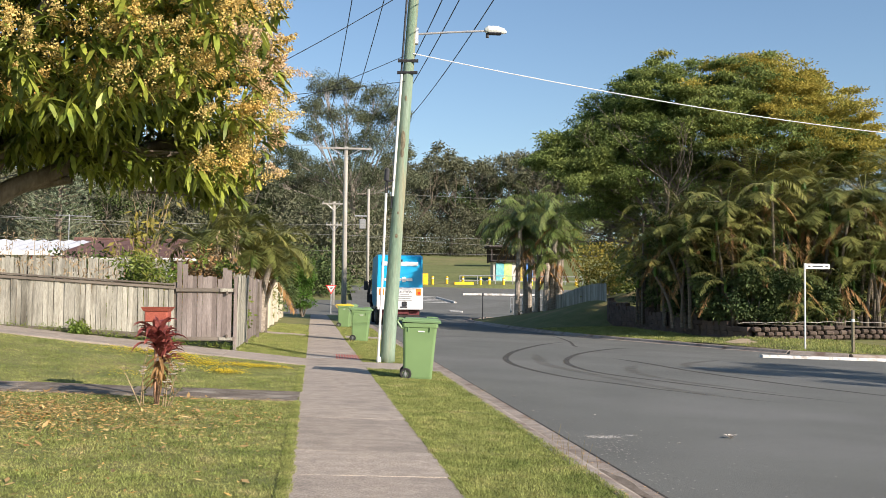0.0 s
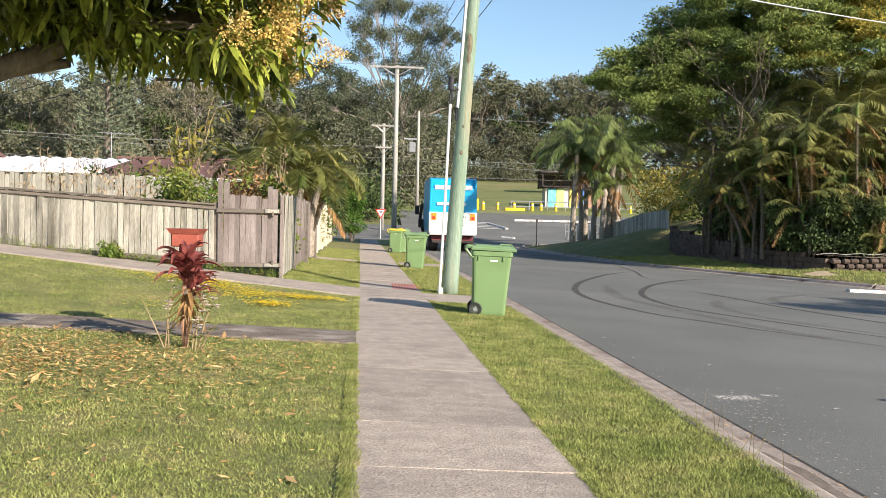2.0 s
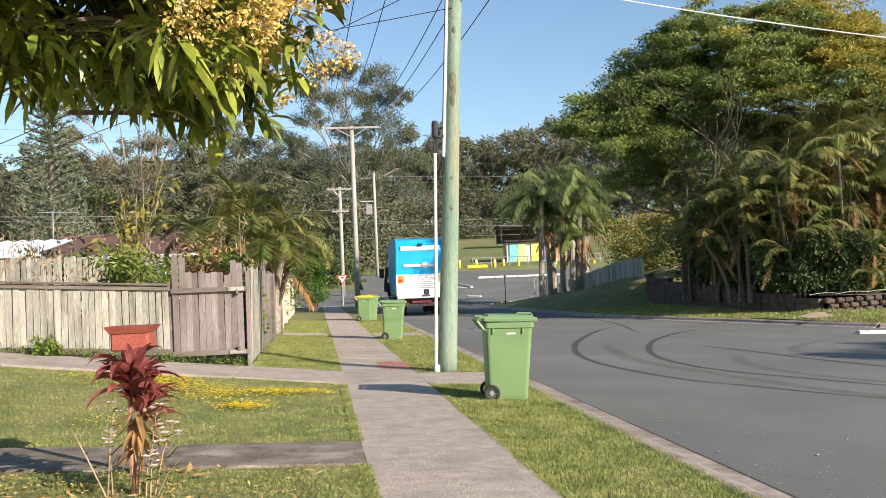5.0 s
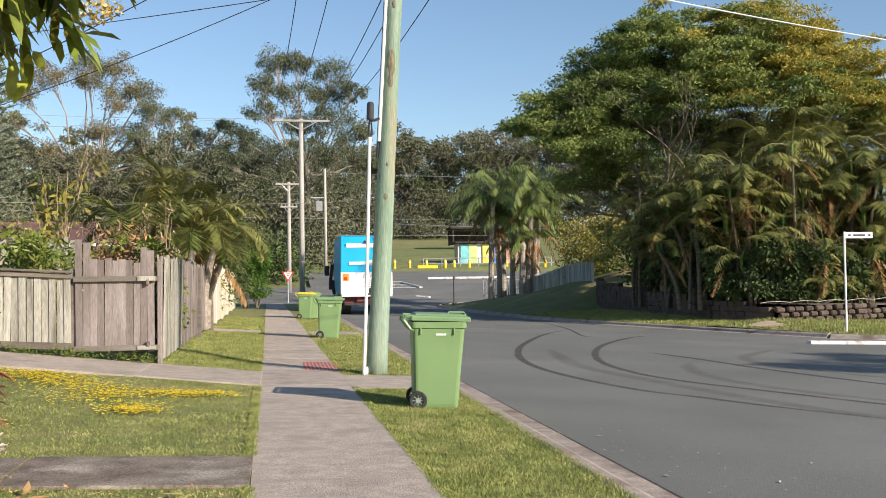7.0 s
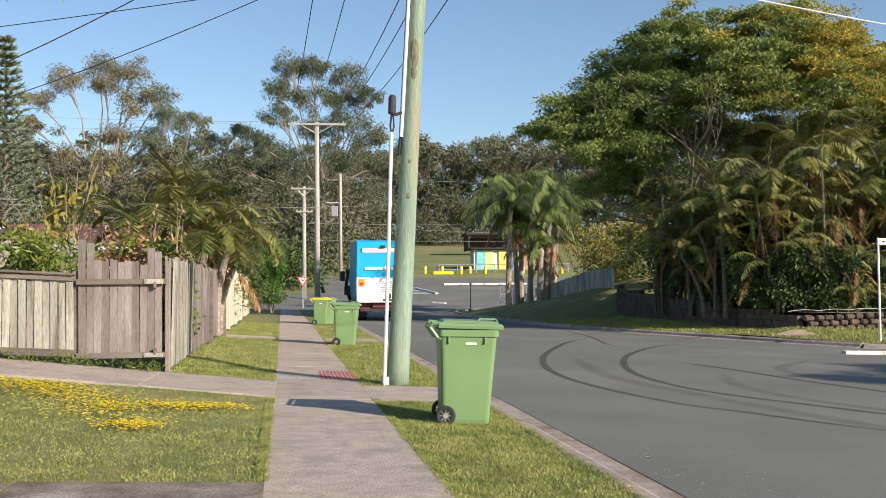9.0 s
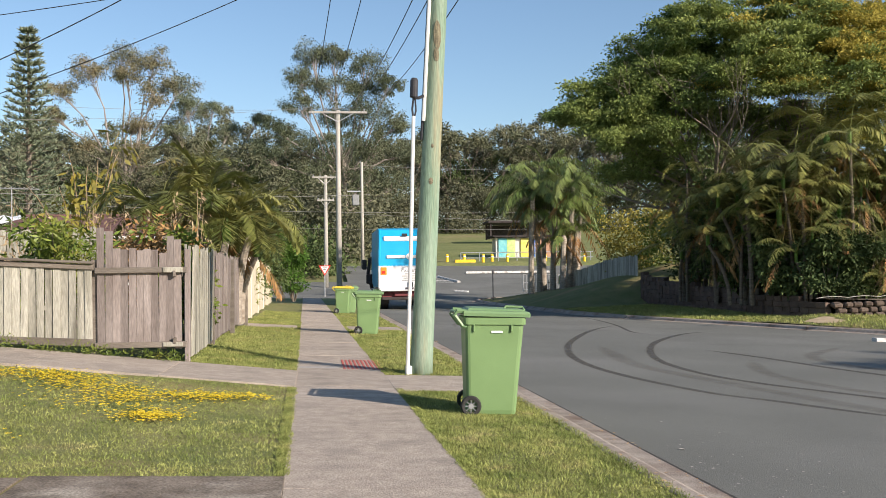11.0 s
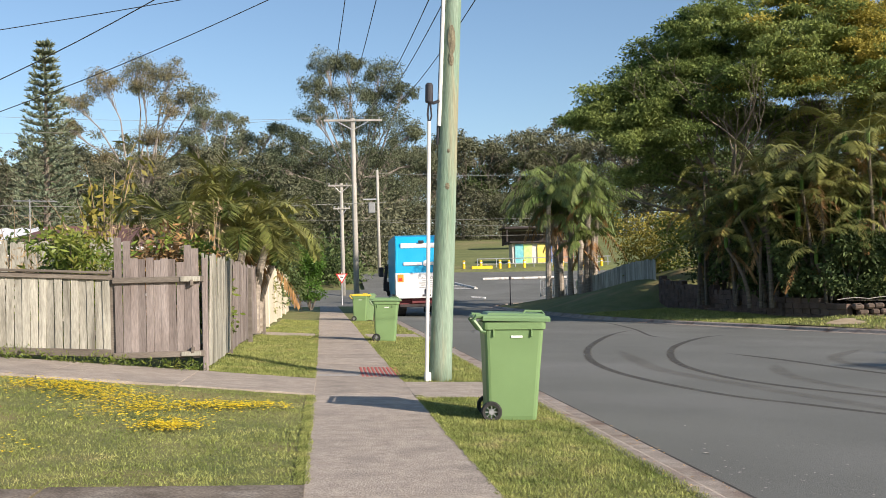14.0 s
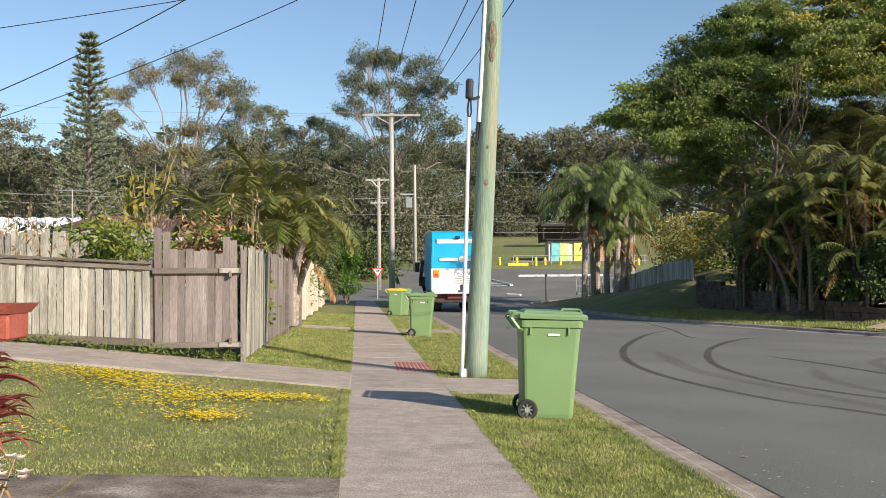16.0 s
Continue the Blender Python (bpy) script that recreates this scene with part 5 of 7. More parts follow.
part("gate_frame", fr, galv, mg)
part("meter_box", Acc().box((1.35, 0, 0.75), (0.4, 0.3, 0.6), 0.03), bin_green, mg)
tp = thing("sapling_stake", pose(11.9, 74.5, verge_z(11.9, 74.5)), "thin dark post at the verge corner", "post")
part("shaft", Acc().tube([(0, 0, 0), (0, 0, 1.9)], 0.035, 6), black_metal, tp)
part("tag", Acc().box((0, 0, 1.85), (0.14, 0.05, 0.22), 0.01), black_metal, tp)

# car park furniture
BZ = 118.0
for k, bx in enumerate((9.0, 10.8, 12.6, 14.4, 16.2, 18.2, 19.4, 21.0, 24.2, 25.4, 27.6, 29.5)):
    b = thing("bollard", pose(bx, BZ - 0.6 * (k % 3), road_z(bx, 116) + 0.15), "yellow safety bollard at the car park edge", "bollard", "yellow bollards")
    part("shaft", Acc().tube([(0, 0, 0), (0, 0, 1.0), (0, 0, 1.08)], [0.16, 0.16, 0.09], 10), yellow_paint, b)
    part("band", Acc().tube([(0, 0, 0.75), (0, 0, 0.88)], 0.165, 10, False), pale_plate, b)
yg = thing("yellow_gate", pose(11.7, 116.5, road_z(11.7, 116) + 0.1), "yellow boom gate panel", "gate")
part("panel", Acc().box((0, 0, 0.75), (0.7, 0.08, 1.3), 0.02), yellow_paint, yg)
part("post", Acc().tube([(-0.42, 0, 0), (-0.42, 0, 1.6)], 0.07, 8), yellow_paint, yg)
for xa, xb in ((15.1, 17.4),):
    single("yellow_barrier", Acc().box(((xa + xb) / 2, 117, road_z(16, 116) + 0.35), (xb - xa, 0.25, 0.5), 0.06).mesh("yellow_barrier", yellow_paint), "low yellow concrete barrier", "barrier")
fence_p = thing("park_rail", pose(22, 118.6, road_z(22, 116) + 0.1), "grey pipe rail along the park", "railing")
fr = Acc()
for z in (0.75, 1.35):
    fr.tube([(-6, 0, z), (9, 0, z)], 0.05, 6)
part("rail", fr, galv, fence_p)
for k in range(8):
    part("post", Acc().tube([(-6 + k * 2.1, 0, 0), (-6 + k * 2.1, 0, 1.35)], 0.05, 6), galv, fence_p)
tb = thing("toilet_block", pose(23.2, 123, far_rise(123) - 0.1), "small park building with painted mural panels", "park building")
part("wall", Acc().box((0.8, 1.2, 1.25), (6.6, 2.2, 2.5), 0.03), render_wall, tb)
part("roof", Acc().box((0.8, 1.0, 2.62), (7.4, 3.2, 0.2), 0.03), truck_dark, tb)
for k, m_ in enumerate((mural_a, mural_b, mural_c, mural_d)):
    part("mural_panel", Acc().box((-1.7 + k * 1.0 + (0.6 if k > 1 else 0), -0.02, 1.3), (0.98, 0.08, 2.2), 0.02), m_, tb, "bright painted mural panel")
part("side_wall", Acc().box((3.6, 0.1, 1.2), (2.2, 0.2, 2.3), 0.02), brick_m, tb)
sh = thing("park_shelter", pose(31, 165, far_rise(165)), "dark low shelter on the park hill", "shelter")
part("roof", Acc().box((0, 0, 2.6), (9, 5, 0.4), 0.1), truck_dark, sh)
for sx in (-4, 4):
    for sy in (-2, 2):
        part("post", Acc().box((sx, sy, 1.25), (0.25, 0.25, 2.5), 0.02), truck_dark, sh)
part("back_wall", Acc().box((0, 2, 1.2), (8, 0.2, 2.2), 0.02), truck_dark, sh)

# ---- palms ----


def frond(length, rise, droop, pairs, leaflet, width, hang=0.6, seed=0, curl=0.0):
    """One feather frond from the origin, arching towards +x: rachis points and leaflet arrays."""
    r = np.random.default_rng(seed)
    d = np.array([math.cos(rise), 0, math.sin(rise)])
    p, pts = np.zeros(3), [np.zeros(3)]
    n = 14
    for i in range(n):
        p = p + d * length / n
        pts.append(p)
        d = unit(d + np.array([0, curl / n, -droop * (0.4 + 1.2 * i / n) / n]))
    pts = np.array(pts)
    t = np.linspace(0.14, 1, pairs)
    idx = t * n
    i0 = np.minimum(idx.astype(int), n - 1)
    base = pts[i0] + (pts[i0 + 1] - pts[i0]) * (idx - i0)[:, None]
    tang = unit(pts[i0 + 1] - pts[i0])
    out = []
    for s in (-1, 1):
        way = tang * 0.75 + np.array([0, s, 0]) * 1.0 + np.array([0, 0, -hang]) + r.normal(size=(pairs, 3)) * 0.12
        ll = leaflet * np.sin(np.clip(t * 2.6 + 0.35, 0, math.pi)) ** 0.7 * r.uniform(0.85, 1.1, pairs) + 0.05
        out.append(leaf_arrays(base, way, ll, width, np.tile([0.2, 0, 1.0], (pairs, 1))))
    v, f = join_arrays(out)
    return pts, v, f


def spin_z(v, a):
    c, s = math.cos(a), math.sin(a)
    return v @ np.array([[c, s, 0], [-s, c, 0], [0, 0, 1]])


def palm(name, label, trunks, n_fronds, length, material, seed, leaflet=0.45, width=0.032, droop=1.9, hang=0.5, dead=2, group="garden palms", pairs=44):
    """trunks: (x, y, height, lean x, lean y, radius)."""
    r = random.Random(seed)
    top = thing(name, Matrix(), label, "palm", group)
    lv, dv = [], []
    rach = Acc()
    for x, y, h, lx, ly, rad in trunks:
        tr = Acc().tube([(x + lx * t * t, y + ly * t * t, h * t - 0.1 * (t == 0)) for t in (0, 0.25, 0.5, 0.75, 1)], [rad * 1.25, rad * 1.05, rad, rad * 0.92, rad * 0.8], 8)
        part("trunk", tr, cane_trunk if material is cane_leaf else palm_trunk, top)
        hx, hy = x + lx, y + ly
        part("crownshaft", Acc().tube([(hx, hy, h - 0.05), (hx, hy, h + 0.25), (hx, hy, h + 0.5)], [rad * 0.95, rad * 1.1, rad * 0.5], 8), bright_leaf if material is not palm_green else palm_trunk, top)
        for k in range(n_fronds):
            a = 2 * math.pi * k / n_fronds + r.uniform(-0.3, 0.3)
            ri = r.uniform(0.25, 1.35)
            pts, v, f = frond(length * r.uniform(0.8, 1.1), ri, droop * r.uniform(0.8, 1.2), pairs, leaflet, width, hang, r.randint(0, 9999), r.uniform(-0.3, 0.3))
            o = np.array([hx, hy, h + 0.3])
            lv.append((spin_z(v, a) + o, f))
            rach.tube([tuple(q) for q in (spin_z(pts, a) + o)[::3]], [0.022, 0.016, 0.012, 0.008, 0.004][:len(pts[::3])], 4, False)
        for k in range(dead):
            a = r.uniform(0, 2 * math.pi)
            pts, v, f = frond(length * 0.8, -0.6, 1.3, 24, leaflet * 0.8, width, 0.9, r.randint(0, 9999))
            dv.append((spin_z(v, a) + np.array([hx, hy, h]), f))
    part("fronds", np_mesh("fronds", *join_arrays(lv), material), material, top)
    part("rachis", rach, palm_leaf, top)
    if dv:
        part("dead_fronds", np_mesh("dead_fronds", *join_arrays(dv), palm_dead), palm_dead, top, "drooping brown dead fronds")
    return top


def cane_set(seed, n, spread, h):
    r = random.Random(seed)
    return [(r.uniform(-spread, spread), r.uniform(-spread, spread), h * r.uniform(0.3, 1.08), r.uniform(-0.9, 0.9), r.uniform(-0.5, 0.5), r.uniform(0.05, 0.075)) for _ in range(n)]


cane = "golden cane palm clump with thin pale trunks"
cane_a = palm("cane_palm", cane, cane_set(1, 8, 0.55, 4.8), 7, 2.1, cane_leaf, 1)
cane_b = palm("cane_palm", cane, cane_set(2, 8, 0.6, 5.6), 7, 2.3, cane_leaf, 2)
cane_c = palm("cane_palm", cane, cane_set(3, 6, 0.5, 3.8), 8, 1.9, cane_leaf, 3, dead=1)
bedz = 0.15
cane_a.matrix_basis = pose(18.4, 43.2, bedz, 0, 0, 20)
cane_b.matrix_basis = pose(20.6, 43.0, bedz, 0, 0, 80)
cane_c.matrix_basis = pose(16.9, 45.2, bedz, 0, 0, 10) @ Matrix.Scale(1.2, 4)
for src, x, y, a, s in ((cane_a, 22.9, 43.4, 130, 1.12), (cane_b, 25.2, 44.0, 200, 1.15), (cane_c, 19.4, 44.4, 60, 1.3), (cane_a, 17.4, 48.2, 250, 1.05), (cane_b, 23.8, 46.2, 300, 1.2),
                        (cane_c, 21.8, 44.6, 160, 1.35), (cane_a, 27.6, 44.6, 10, 1.2), (cane_c, 24.4, 42.8, 220, 0.9), (cane_b, 17.0, 51.0, 100, 0.95), (cane_c, 26.6, 43.2, 320, 1.3), (cane_b, 30.0, 46, 45, 1.2)):
    copy_thing(src, pose(x, y, bedz, 0, 0, a) @ Matrix.Scale(s, 4))
low_a = palm("cane_palm", "low young cane palm clump with arching fronds", cane_set(5, 6, 0.5, 1.3), 7, 2.0, cane_leaf, 5, dead=0)
low_a.matrix_basis = pose(20.4, 42.3, bedz, 0, 0, 0) @ Matrix.Scale(0.7, 4)
for x, y, a, s in ((22.6, 42.5, 70, 0.8), (25.8, 43, 310, 0.9), (22.8, 44.8, 95, 1.5), (25.4, 45.2, 15, 1.6)):
    copy_thing(low_a, pose(x, y, bedz, 0, 0, a) @ Matrix.Scale(s, 4))

cocos = palm("cocos_palm", "queen palm clump with drooping feathery fronds", [(0, 0, 5.2, 0.15, 0, 0.15), (1.3, 0.4, 4.6, 0.2, 0.1, 0.15), (2.0, -0.5, 5.6, 0.3, 0, 0.16), (0.7, 1.0, 4.2, -0.2, 0, 0.14), (2.7, 0.5, 4.0, 0.2, 0, 0.14)],
             16, 3.2, palm_green, 11, 0.8, 0.05, 2.7, 1.2, 3, "verge palms", 40)
cocos.matrix_basis = pose(14.3, 73.5, verge_z(14.6, 73.5), 0, 0, 0) @ Matrix.Scale(1.22, 4)
cd = palm("cocos_palm", "old queen palm with a skirt of dead brown fronds", [(0, 0, 3.0, 0.1, 0, 0.2), (0.9, 0.2, 3.6, 0.1, 0, 0.18)], 5, 2.3, palm_green, 12, 0.7, 0.06, 2.8, 1.2, 5, "verge palms")
cd.matrix_basis = pose(16.2, 72.5, verge_z(16.2, 72.5), 0, 0, 0)
tall = palm("cocos_palm", "tall queen palm behind the palm clump", [(0, 0, 7.4, 0.2, 0, 0.17)], 13, 3.2, palm_green, 13, 0.8, 0.05, 2.3, 1.0, 2, "verge palms", 40)
tall.matrix_basis = pose(15.6, 75.5, verge_z(15.6, 75.5), 0, 0, 0)

lp = palm("fan_palm_clump", "arching palm clump leaning over the side fence", [(-0.7, 0, 2.1, -0.2, -0.1, 0.1), (-0.1, 0.9, 2.6, 0.1, 0, 0.1), (0.3, 0.3, 1.9, 0.2, 0, 0.1), (0.6, 1.8, 2.1, 0.35, 0, 0.1), (-0.3, 2.2, 2.8, 0.0, 0.2, 0.1), (0.6, 2.9, 1.6, 0.4, 0.1, 0.1)],
          13, 1.75, palm_leaf, 21, 0.52, 0.046, 2.8, 0.12, 1, "garden palms", 46)
lp.matrix_basis = pose(-2.3, 30.6, land(-2.4, 30) + 0.1, 0, 0, 0)

# ---- trees ----


def branch(acc, p, d, length, r0, depth, tips, rnd, spread=0.7, up=0.15, n=5, kids=3, shrink=0.68):
    """Grows a limb and its side limbs; ends are gathered in tips."""
    pts, rad = [Vector(p)], [r0]
    d = Vector(d).normalized()
    for i in range(n):
        d = (d + Vector((rnd.gauss(0, 0.13), rnd.gauss(0, 0.13), rnd.gauss(0, 0.08) + up * 0.25))).normalized()
        pts.append(pts[-1] + d * length / n)
        rad.append(r0 * (1 - 0.45 * (i + 1) / n))
    acc.tube(pts, rad, 8 if depth > 2 else 5, False)
    if depth == 0:
        tips.append(pts[-1])
        return
    for k in range(kids):
        q = pts[-1] if k < 2 else pts[rnd.randint(2, n - 1)]
        e = (d + Vector((rnd.gauss(0, spread), rnd.gauss(0, spread), rnd.gauss(0, spread * 0.5) + up))).normalized()
        branch(acc, q, e, length * shrink * rnd.uniform(0.8, 1.15), rad[-1] * 0.8, depth - 1, tips, rnd, spread, up, max(3, n - 1), kids, shrink)


# broad shade tree on the corner
rt = random.Random(5)
BT = Vector((19.6, 51.0, 0.4))
shade = thing("shade_tree", pose(*BT), "broad spreading shade tree with layered green crown", "tree")
limbs, tips = Acc(), []
limbs.tube([(0, 0, -0.3), (0.1, 0, 1.2), (0.2, 0.1, 2.4)], [0.62, 0.46, 0.42], 12)
for k in range(9):
    a = 2 * math.pi * k / 9 + rt.uniform(-0.3, 0.3)
    branch(limbs, (0.2, 0.1, rt.uniform(1.6, 2.4)), (math.cos(a) * 1.1, math.sin(a) * 0.8, rt.uniform(0.55, 1.1)), 3.9, 0.21, 4, tips, rt, 0.5, 0.16, 5, 3, 0.68)
part("trunk", limbs, bark, shade, "", True)
# lobes of the crown: x, y, z, width, height
lobes = [(-1.5, 0, 12.0, 3.2, 1.3), (2.5, 0, 12.5, 3.3, 1.2), (5.4, 0, 11.5, 2.5, 1.3), (7.1, 0, 9.7, 1.5, 1.5), (0.5, -3, 10.3, 2.9, 0.9), (4.5, -3, 10.0, 3.0, 1.1), (6.3, -2, 8.8, 2.1, 1.2), (2.4, -2, 11.5, 3.0, 1.1),
         (-4.1, 0, 10.2, 2.1, 1.2), (-6.4, 0.5, 8.7, 1.9, 0.9), (-7.8, 0, 7.8, 1.4, 0.5), (-5.6, -2.2, 6.6, 1.9, 0.7), (-5.2, 0.5, 5.6, 1.7, 0.7), (-2.4, -1.5, 10.9, 2.6, 1.2), (-2, 4, 10.8, 3.4, 1.2), (4, 4, 11.1, 3.4, 1.3),
         (2.6, -4.0, 9.1, 2.6, 0.75), (5.6, -3.8, 8.5, 2.3, 0.9), (-0.6, -3.6, 9.5, 2.0, 0.6), (7.0, -2.8, 7.3, 1.7, 0.9), (1.4, -4.3, 8.4, 2.3, 0.6), (4.4, -4.4, 7.9, 2.3, 0.7), (-1.8, -3.6, 8.6, 1.8, 0.5), (-5.3, -0.6, 9.0, 1.6, 0.9), (-4.4, -1.8, 8.3, 2.0, 0.9), (-6.2, -1, 7.5, 1.7, 0.7), (-2.4, 3.2, 8.4, 2.6, 0.9), (2.2, 3.4, 8.0, 2.8, 0.9), (5.2, 2.6, 7.2, 2.4, 0.9), (-3.8, -1.6, 9.3, 1.7, 0.6), (5.4, 3.5, 8.0, 2.6, 1.2), (-3.6, 3.6, 7.2, 2.2, 0.9), (0.4, 5.0, 8.6, 2.8, 0.9)]
sprays = {"green": ([], []), "ochre": ([], [])}
for lx, ly, lz, lr, lh in lobes:
    for k in range(int(19 * lr)):
        d = Vector((rt.gauss(0, 1), rt.gauss(0, 1), abs(rt.gauss(0, 1)) - 0.25)).normalized()
        q = rt.uniform(0.55, 1.1)
        c = (lx + d.x * lr * q, ly + d.y * lr * q * 0.85, lz + d.z * lh * q + rt.gauss(0, 0.22))
        # old scores the painted sunlight: ochre on the top and the sunny side
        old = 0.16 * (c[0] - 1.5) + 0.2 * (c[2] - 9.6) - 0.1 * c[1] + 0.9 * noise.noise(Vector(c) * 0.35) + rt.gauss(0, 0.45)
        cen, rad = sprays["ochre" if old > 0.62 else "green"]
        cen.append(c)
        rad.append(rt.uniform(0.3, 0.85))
for tone, m_, label in (("green", big_leaf, "dense layered green leaf sprays"), ("ochre", ochre_leaf, "leaf sprays painted sunlit olive and ochre on top")):
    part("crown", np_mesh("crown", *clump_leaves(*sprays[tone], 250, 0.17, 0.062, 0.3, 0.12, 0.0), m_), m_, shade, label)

# mango tree in flower, overhanging the lawn
rm = random.Random(9)
mango = thing("mango_tree", pose(-4.6, 9.5, land(-4.6, 9.5)), "mango tree in yellow flower with glossy drooping leaves", "tree")
M0 = Vector((-4.6, 9.5, land(-4.6, 9.5)))
limbs = Acc()
limbs.tube([(0, 0, -0.2), (0.05, 0, 0.6), (0.1, 0.05, 1.15)], [0.26, 0.2, 0.18], 12)
mc, mr = Vector((-2.75, 9.6, 3.1)), Vector((2.5, 1.55, 2.3))
for q in [((0.1, 0, 1.0), (0.8, 0.15, 1.35), (1.5, 0.35, 1.75), (2.0, 0.45, 2.12), (2.45, 0.6, 2.34), (3.1, 0.6, 2.5), (3.8, 0.5, 2.7)), ((1.5, 0.35, 1.75), (1.9, 0.3, 2.3), (2.2, 0.1, 2.9), (2.9, -0.2, 3.5)),
          ((2.0, 0.45, 2.12), (2.3, 0.62, 2.2), (2.5, 0.6, 2.22)), ((0.1, 0, 1.0), (0.6, -0.4, 1.8), (1.2, -0.7, 2.8), (1.8, -0.9, 3.7)), ((0.05, 0.0, 1.0), (-0.5, 0.2, 1.9), (-1.0, 0.3, 3.0), (-1.2, 0.3, 4)),
          ((2.45, 0.6, 2.34), (2.8, 0.4, 2.8), (3.3, 0.3, 3.2)), ((1.5, 0.35, 1.75), (2.0, -0.3, 2.5), (2.4, -1.0, 3.1), (2.9, -1.7, 3.4)), ((1.9, 0.3, 2.3), (1.3, 0.2, 2.7), (0.9, 0.2, 3.3)), ((3.1, 0.6, 2.5), (3.6, 0.8, 2.42), (4.0, 0.8, 2.4))]:
    nq = len(q)
    limbs.tube([Vector(p) for p in q], [0.11 * (1 - 0.72 * i / nq) * (1.2 if q[0][2] < 1.5 else 0.62) for i in range(nq)], 8, False)
tips = []
while len(tips) < 3000:
    d = Vector((rm.gauss(0, 1), rm.gauss(0, 1), rm.gauss(0, 1))).normalized()
    k = rm.uniform(0.7, 1.02) if rm.random() < 0.85 else rm.uniform(0.35, 0.7)
    p = mc + Vector((d.x * mr.x, d.y * mr.y, d.z * mr.z)) * k * (1 + 0.14 * noise.noise(d * 2.2))
    low = 2.2 + 0.34 * min(1, max(0, (-0.7 - p.x) / 1.2)) + 0.18 * noise.noise((p.x * 1.6, p.y * 1.6, 0)) + max(0, p.y - 10.2) * 0.5
    if p.z < low:
        p.z = low + rm.uniform(0, 0.3)
    if p.y > 10.6 and p.x > -1.2 and p.z < 2.7:
        continue
    if p.x < -0.95 and p.z < 2.75 and (p.y < 9.2 or rm.random() < 0.62):
        continue
    tips.append((p, d, k))
# the bough that overhangs the lawn towards the sun
fc, fr_ = Vector((-1.85, 7.9, 3.45)), Vector((1.75, 0.95, 0.85))
for k in range(330):
    d = Vector((rm.gauss(0, 1), rm.gauss(0, 1), rm.gauss(0, 1))).normalized()
    k = rm.uniform(0.55, 1.02)
    p = fc + Vector((d.x * fr_.x, d.y * fr_.y, d.z * fr_.z)) * k * (1 + 0.16 * noise.noise(d * 2.2))
    tips.append((p, d, max(k, 0.85)))
tw = Acc()
for p, d, k in tips[:300]:
    c = p - M0
    i_ = c - Vector((d.x, d.y, d.z * 0.4 + 0.1)) * rm.uniform(0.4, 0.8)
    tw.tube([i_, (i_ + c) / 2 + Vector((0, 0, 0.04)), c], [0.016, 0.011, 0.007], 4, False)
part("trunk", limbs, bark, mango, "", True)
tagged(part("twig", tw, bark, mango), kind="stuff")
v_all, f_all = [], []
for p, d, k in tips:
    c = p - M0
    for j in range(rm.randint(9, 14)):
        a = rm.uniform(0, 2 * math.pi)
        el = rm.uniform(-1.1, 0.5)
        w = Vector((math.cos(a) * math.cos(el), math.sin(a) * math.cos(el), math.sin(el)))
        w = (w + d * 0.35).normalized()
        L, W_ = rm.uniform(0.13, 0.24), rm.uniform(0.034, 0.052)
        s = w.cross(Vector((rm.gauss(0, .3), rm.gauss(0, .3), 1))).normalized()
        nn = s.cross(w)
        b = c + Vector((rm.gauss(0, 0.03), rm.gauss(0, 0.03), rm.gauss(0, 0.04)))
        m1 = b + w * L * 0.3
        m2 = b + w * L * 0.68 + Vector((0, 0, -0.2 * L * 0.5))
        t = b + w * L * 0.92 + Vector((0, 0, -0.2 * L))
        k0 = len(v_all)
        v_all += [b, m1 + s * W_ * .45 + nn * .006, m1 - s * W_ * .45 + nn * .006, m2 + s * W_ * .42 + nn * .006, m2 - s * W_ * .42 + nn * .006, t]
        f_all += [(k0, k0 + 1, k0 + 2), (k0 + 1, k0 + 3, k0 + 4), (k0 + 1, k0 + 4, k0 + 2), (k0 + 3, k0 + 5, k0 + 4)]
part("leaves", np_mesh("leaves", [tuple(p) for p in v_all], f_all, mango_leaf), mango_leaf, mango, "glossy dark and yellow-green leaves")
pv = {0: [], 1: []}
sunv = SUN_TO.normalized()
n_pan = 0
for p, d, k in tips:
    bloom = 1.1 * d.dot(sunv) + 0.4 * d.z + 0.9 * step(-1.5, -0.5, p.x) - 1.2 * step(2.85, 2.35, p.z) * step(-0.6, -1.0, p.x) + 0.7 * noise.noise(p * 2.3) + 0.8 * (p.y < 8.8)
    if k < 0.84 or bloom < rm.uniform(-0.15, 0.65):
        continue
    n_pan += 1
    c = np.array(p - M0)
    w = unit(np.array([d.x * 0.9, d.y * 0.9, max(d.z, 0) + 0.35]) + rng.normal(size=3) * 0.25)
    n = 210
    t = rng.random(n) ** 0.8
    L = rm.uniform(0.2, 0.36)
    off = unit(rng.normal(size=(n, 3))) * (0.095 * (1 - t * 0.7))[:, None] * rng.random((n, 1)) ** 0.4
    pos = c + w * (t * L)[:, None] + off
    pv[1 if (p.x > -0.5 and rm.random() < 0.45) else 0].append(leaf_arrays(pos, rng.normal(size=(n, 3)), rng.uniform(0.014, 0.027, n), rng.uniform(0.011, 0.02, n)))
for k, m_ in ((0, mango_flower), (1, mango_pink)):
    if pv[k]:
        tagged(part("panicle", np_mesh("panicle", *join_arrays(pv[k]), m_), m_, mango, "yellow-orange flower sprays" if k == 0 else "pinkish flower sprays"), kind="stuff")

# gums


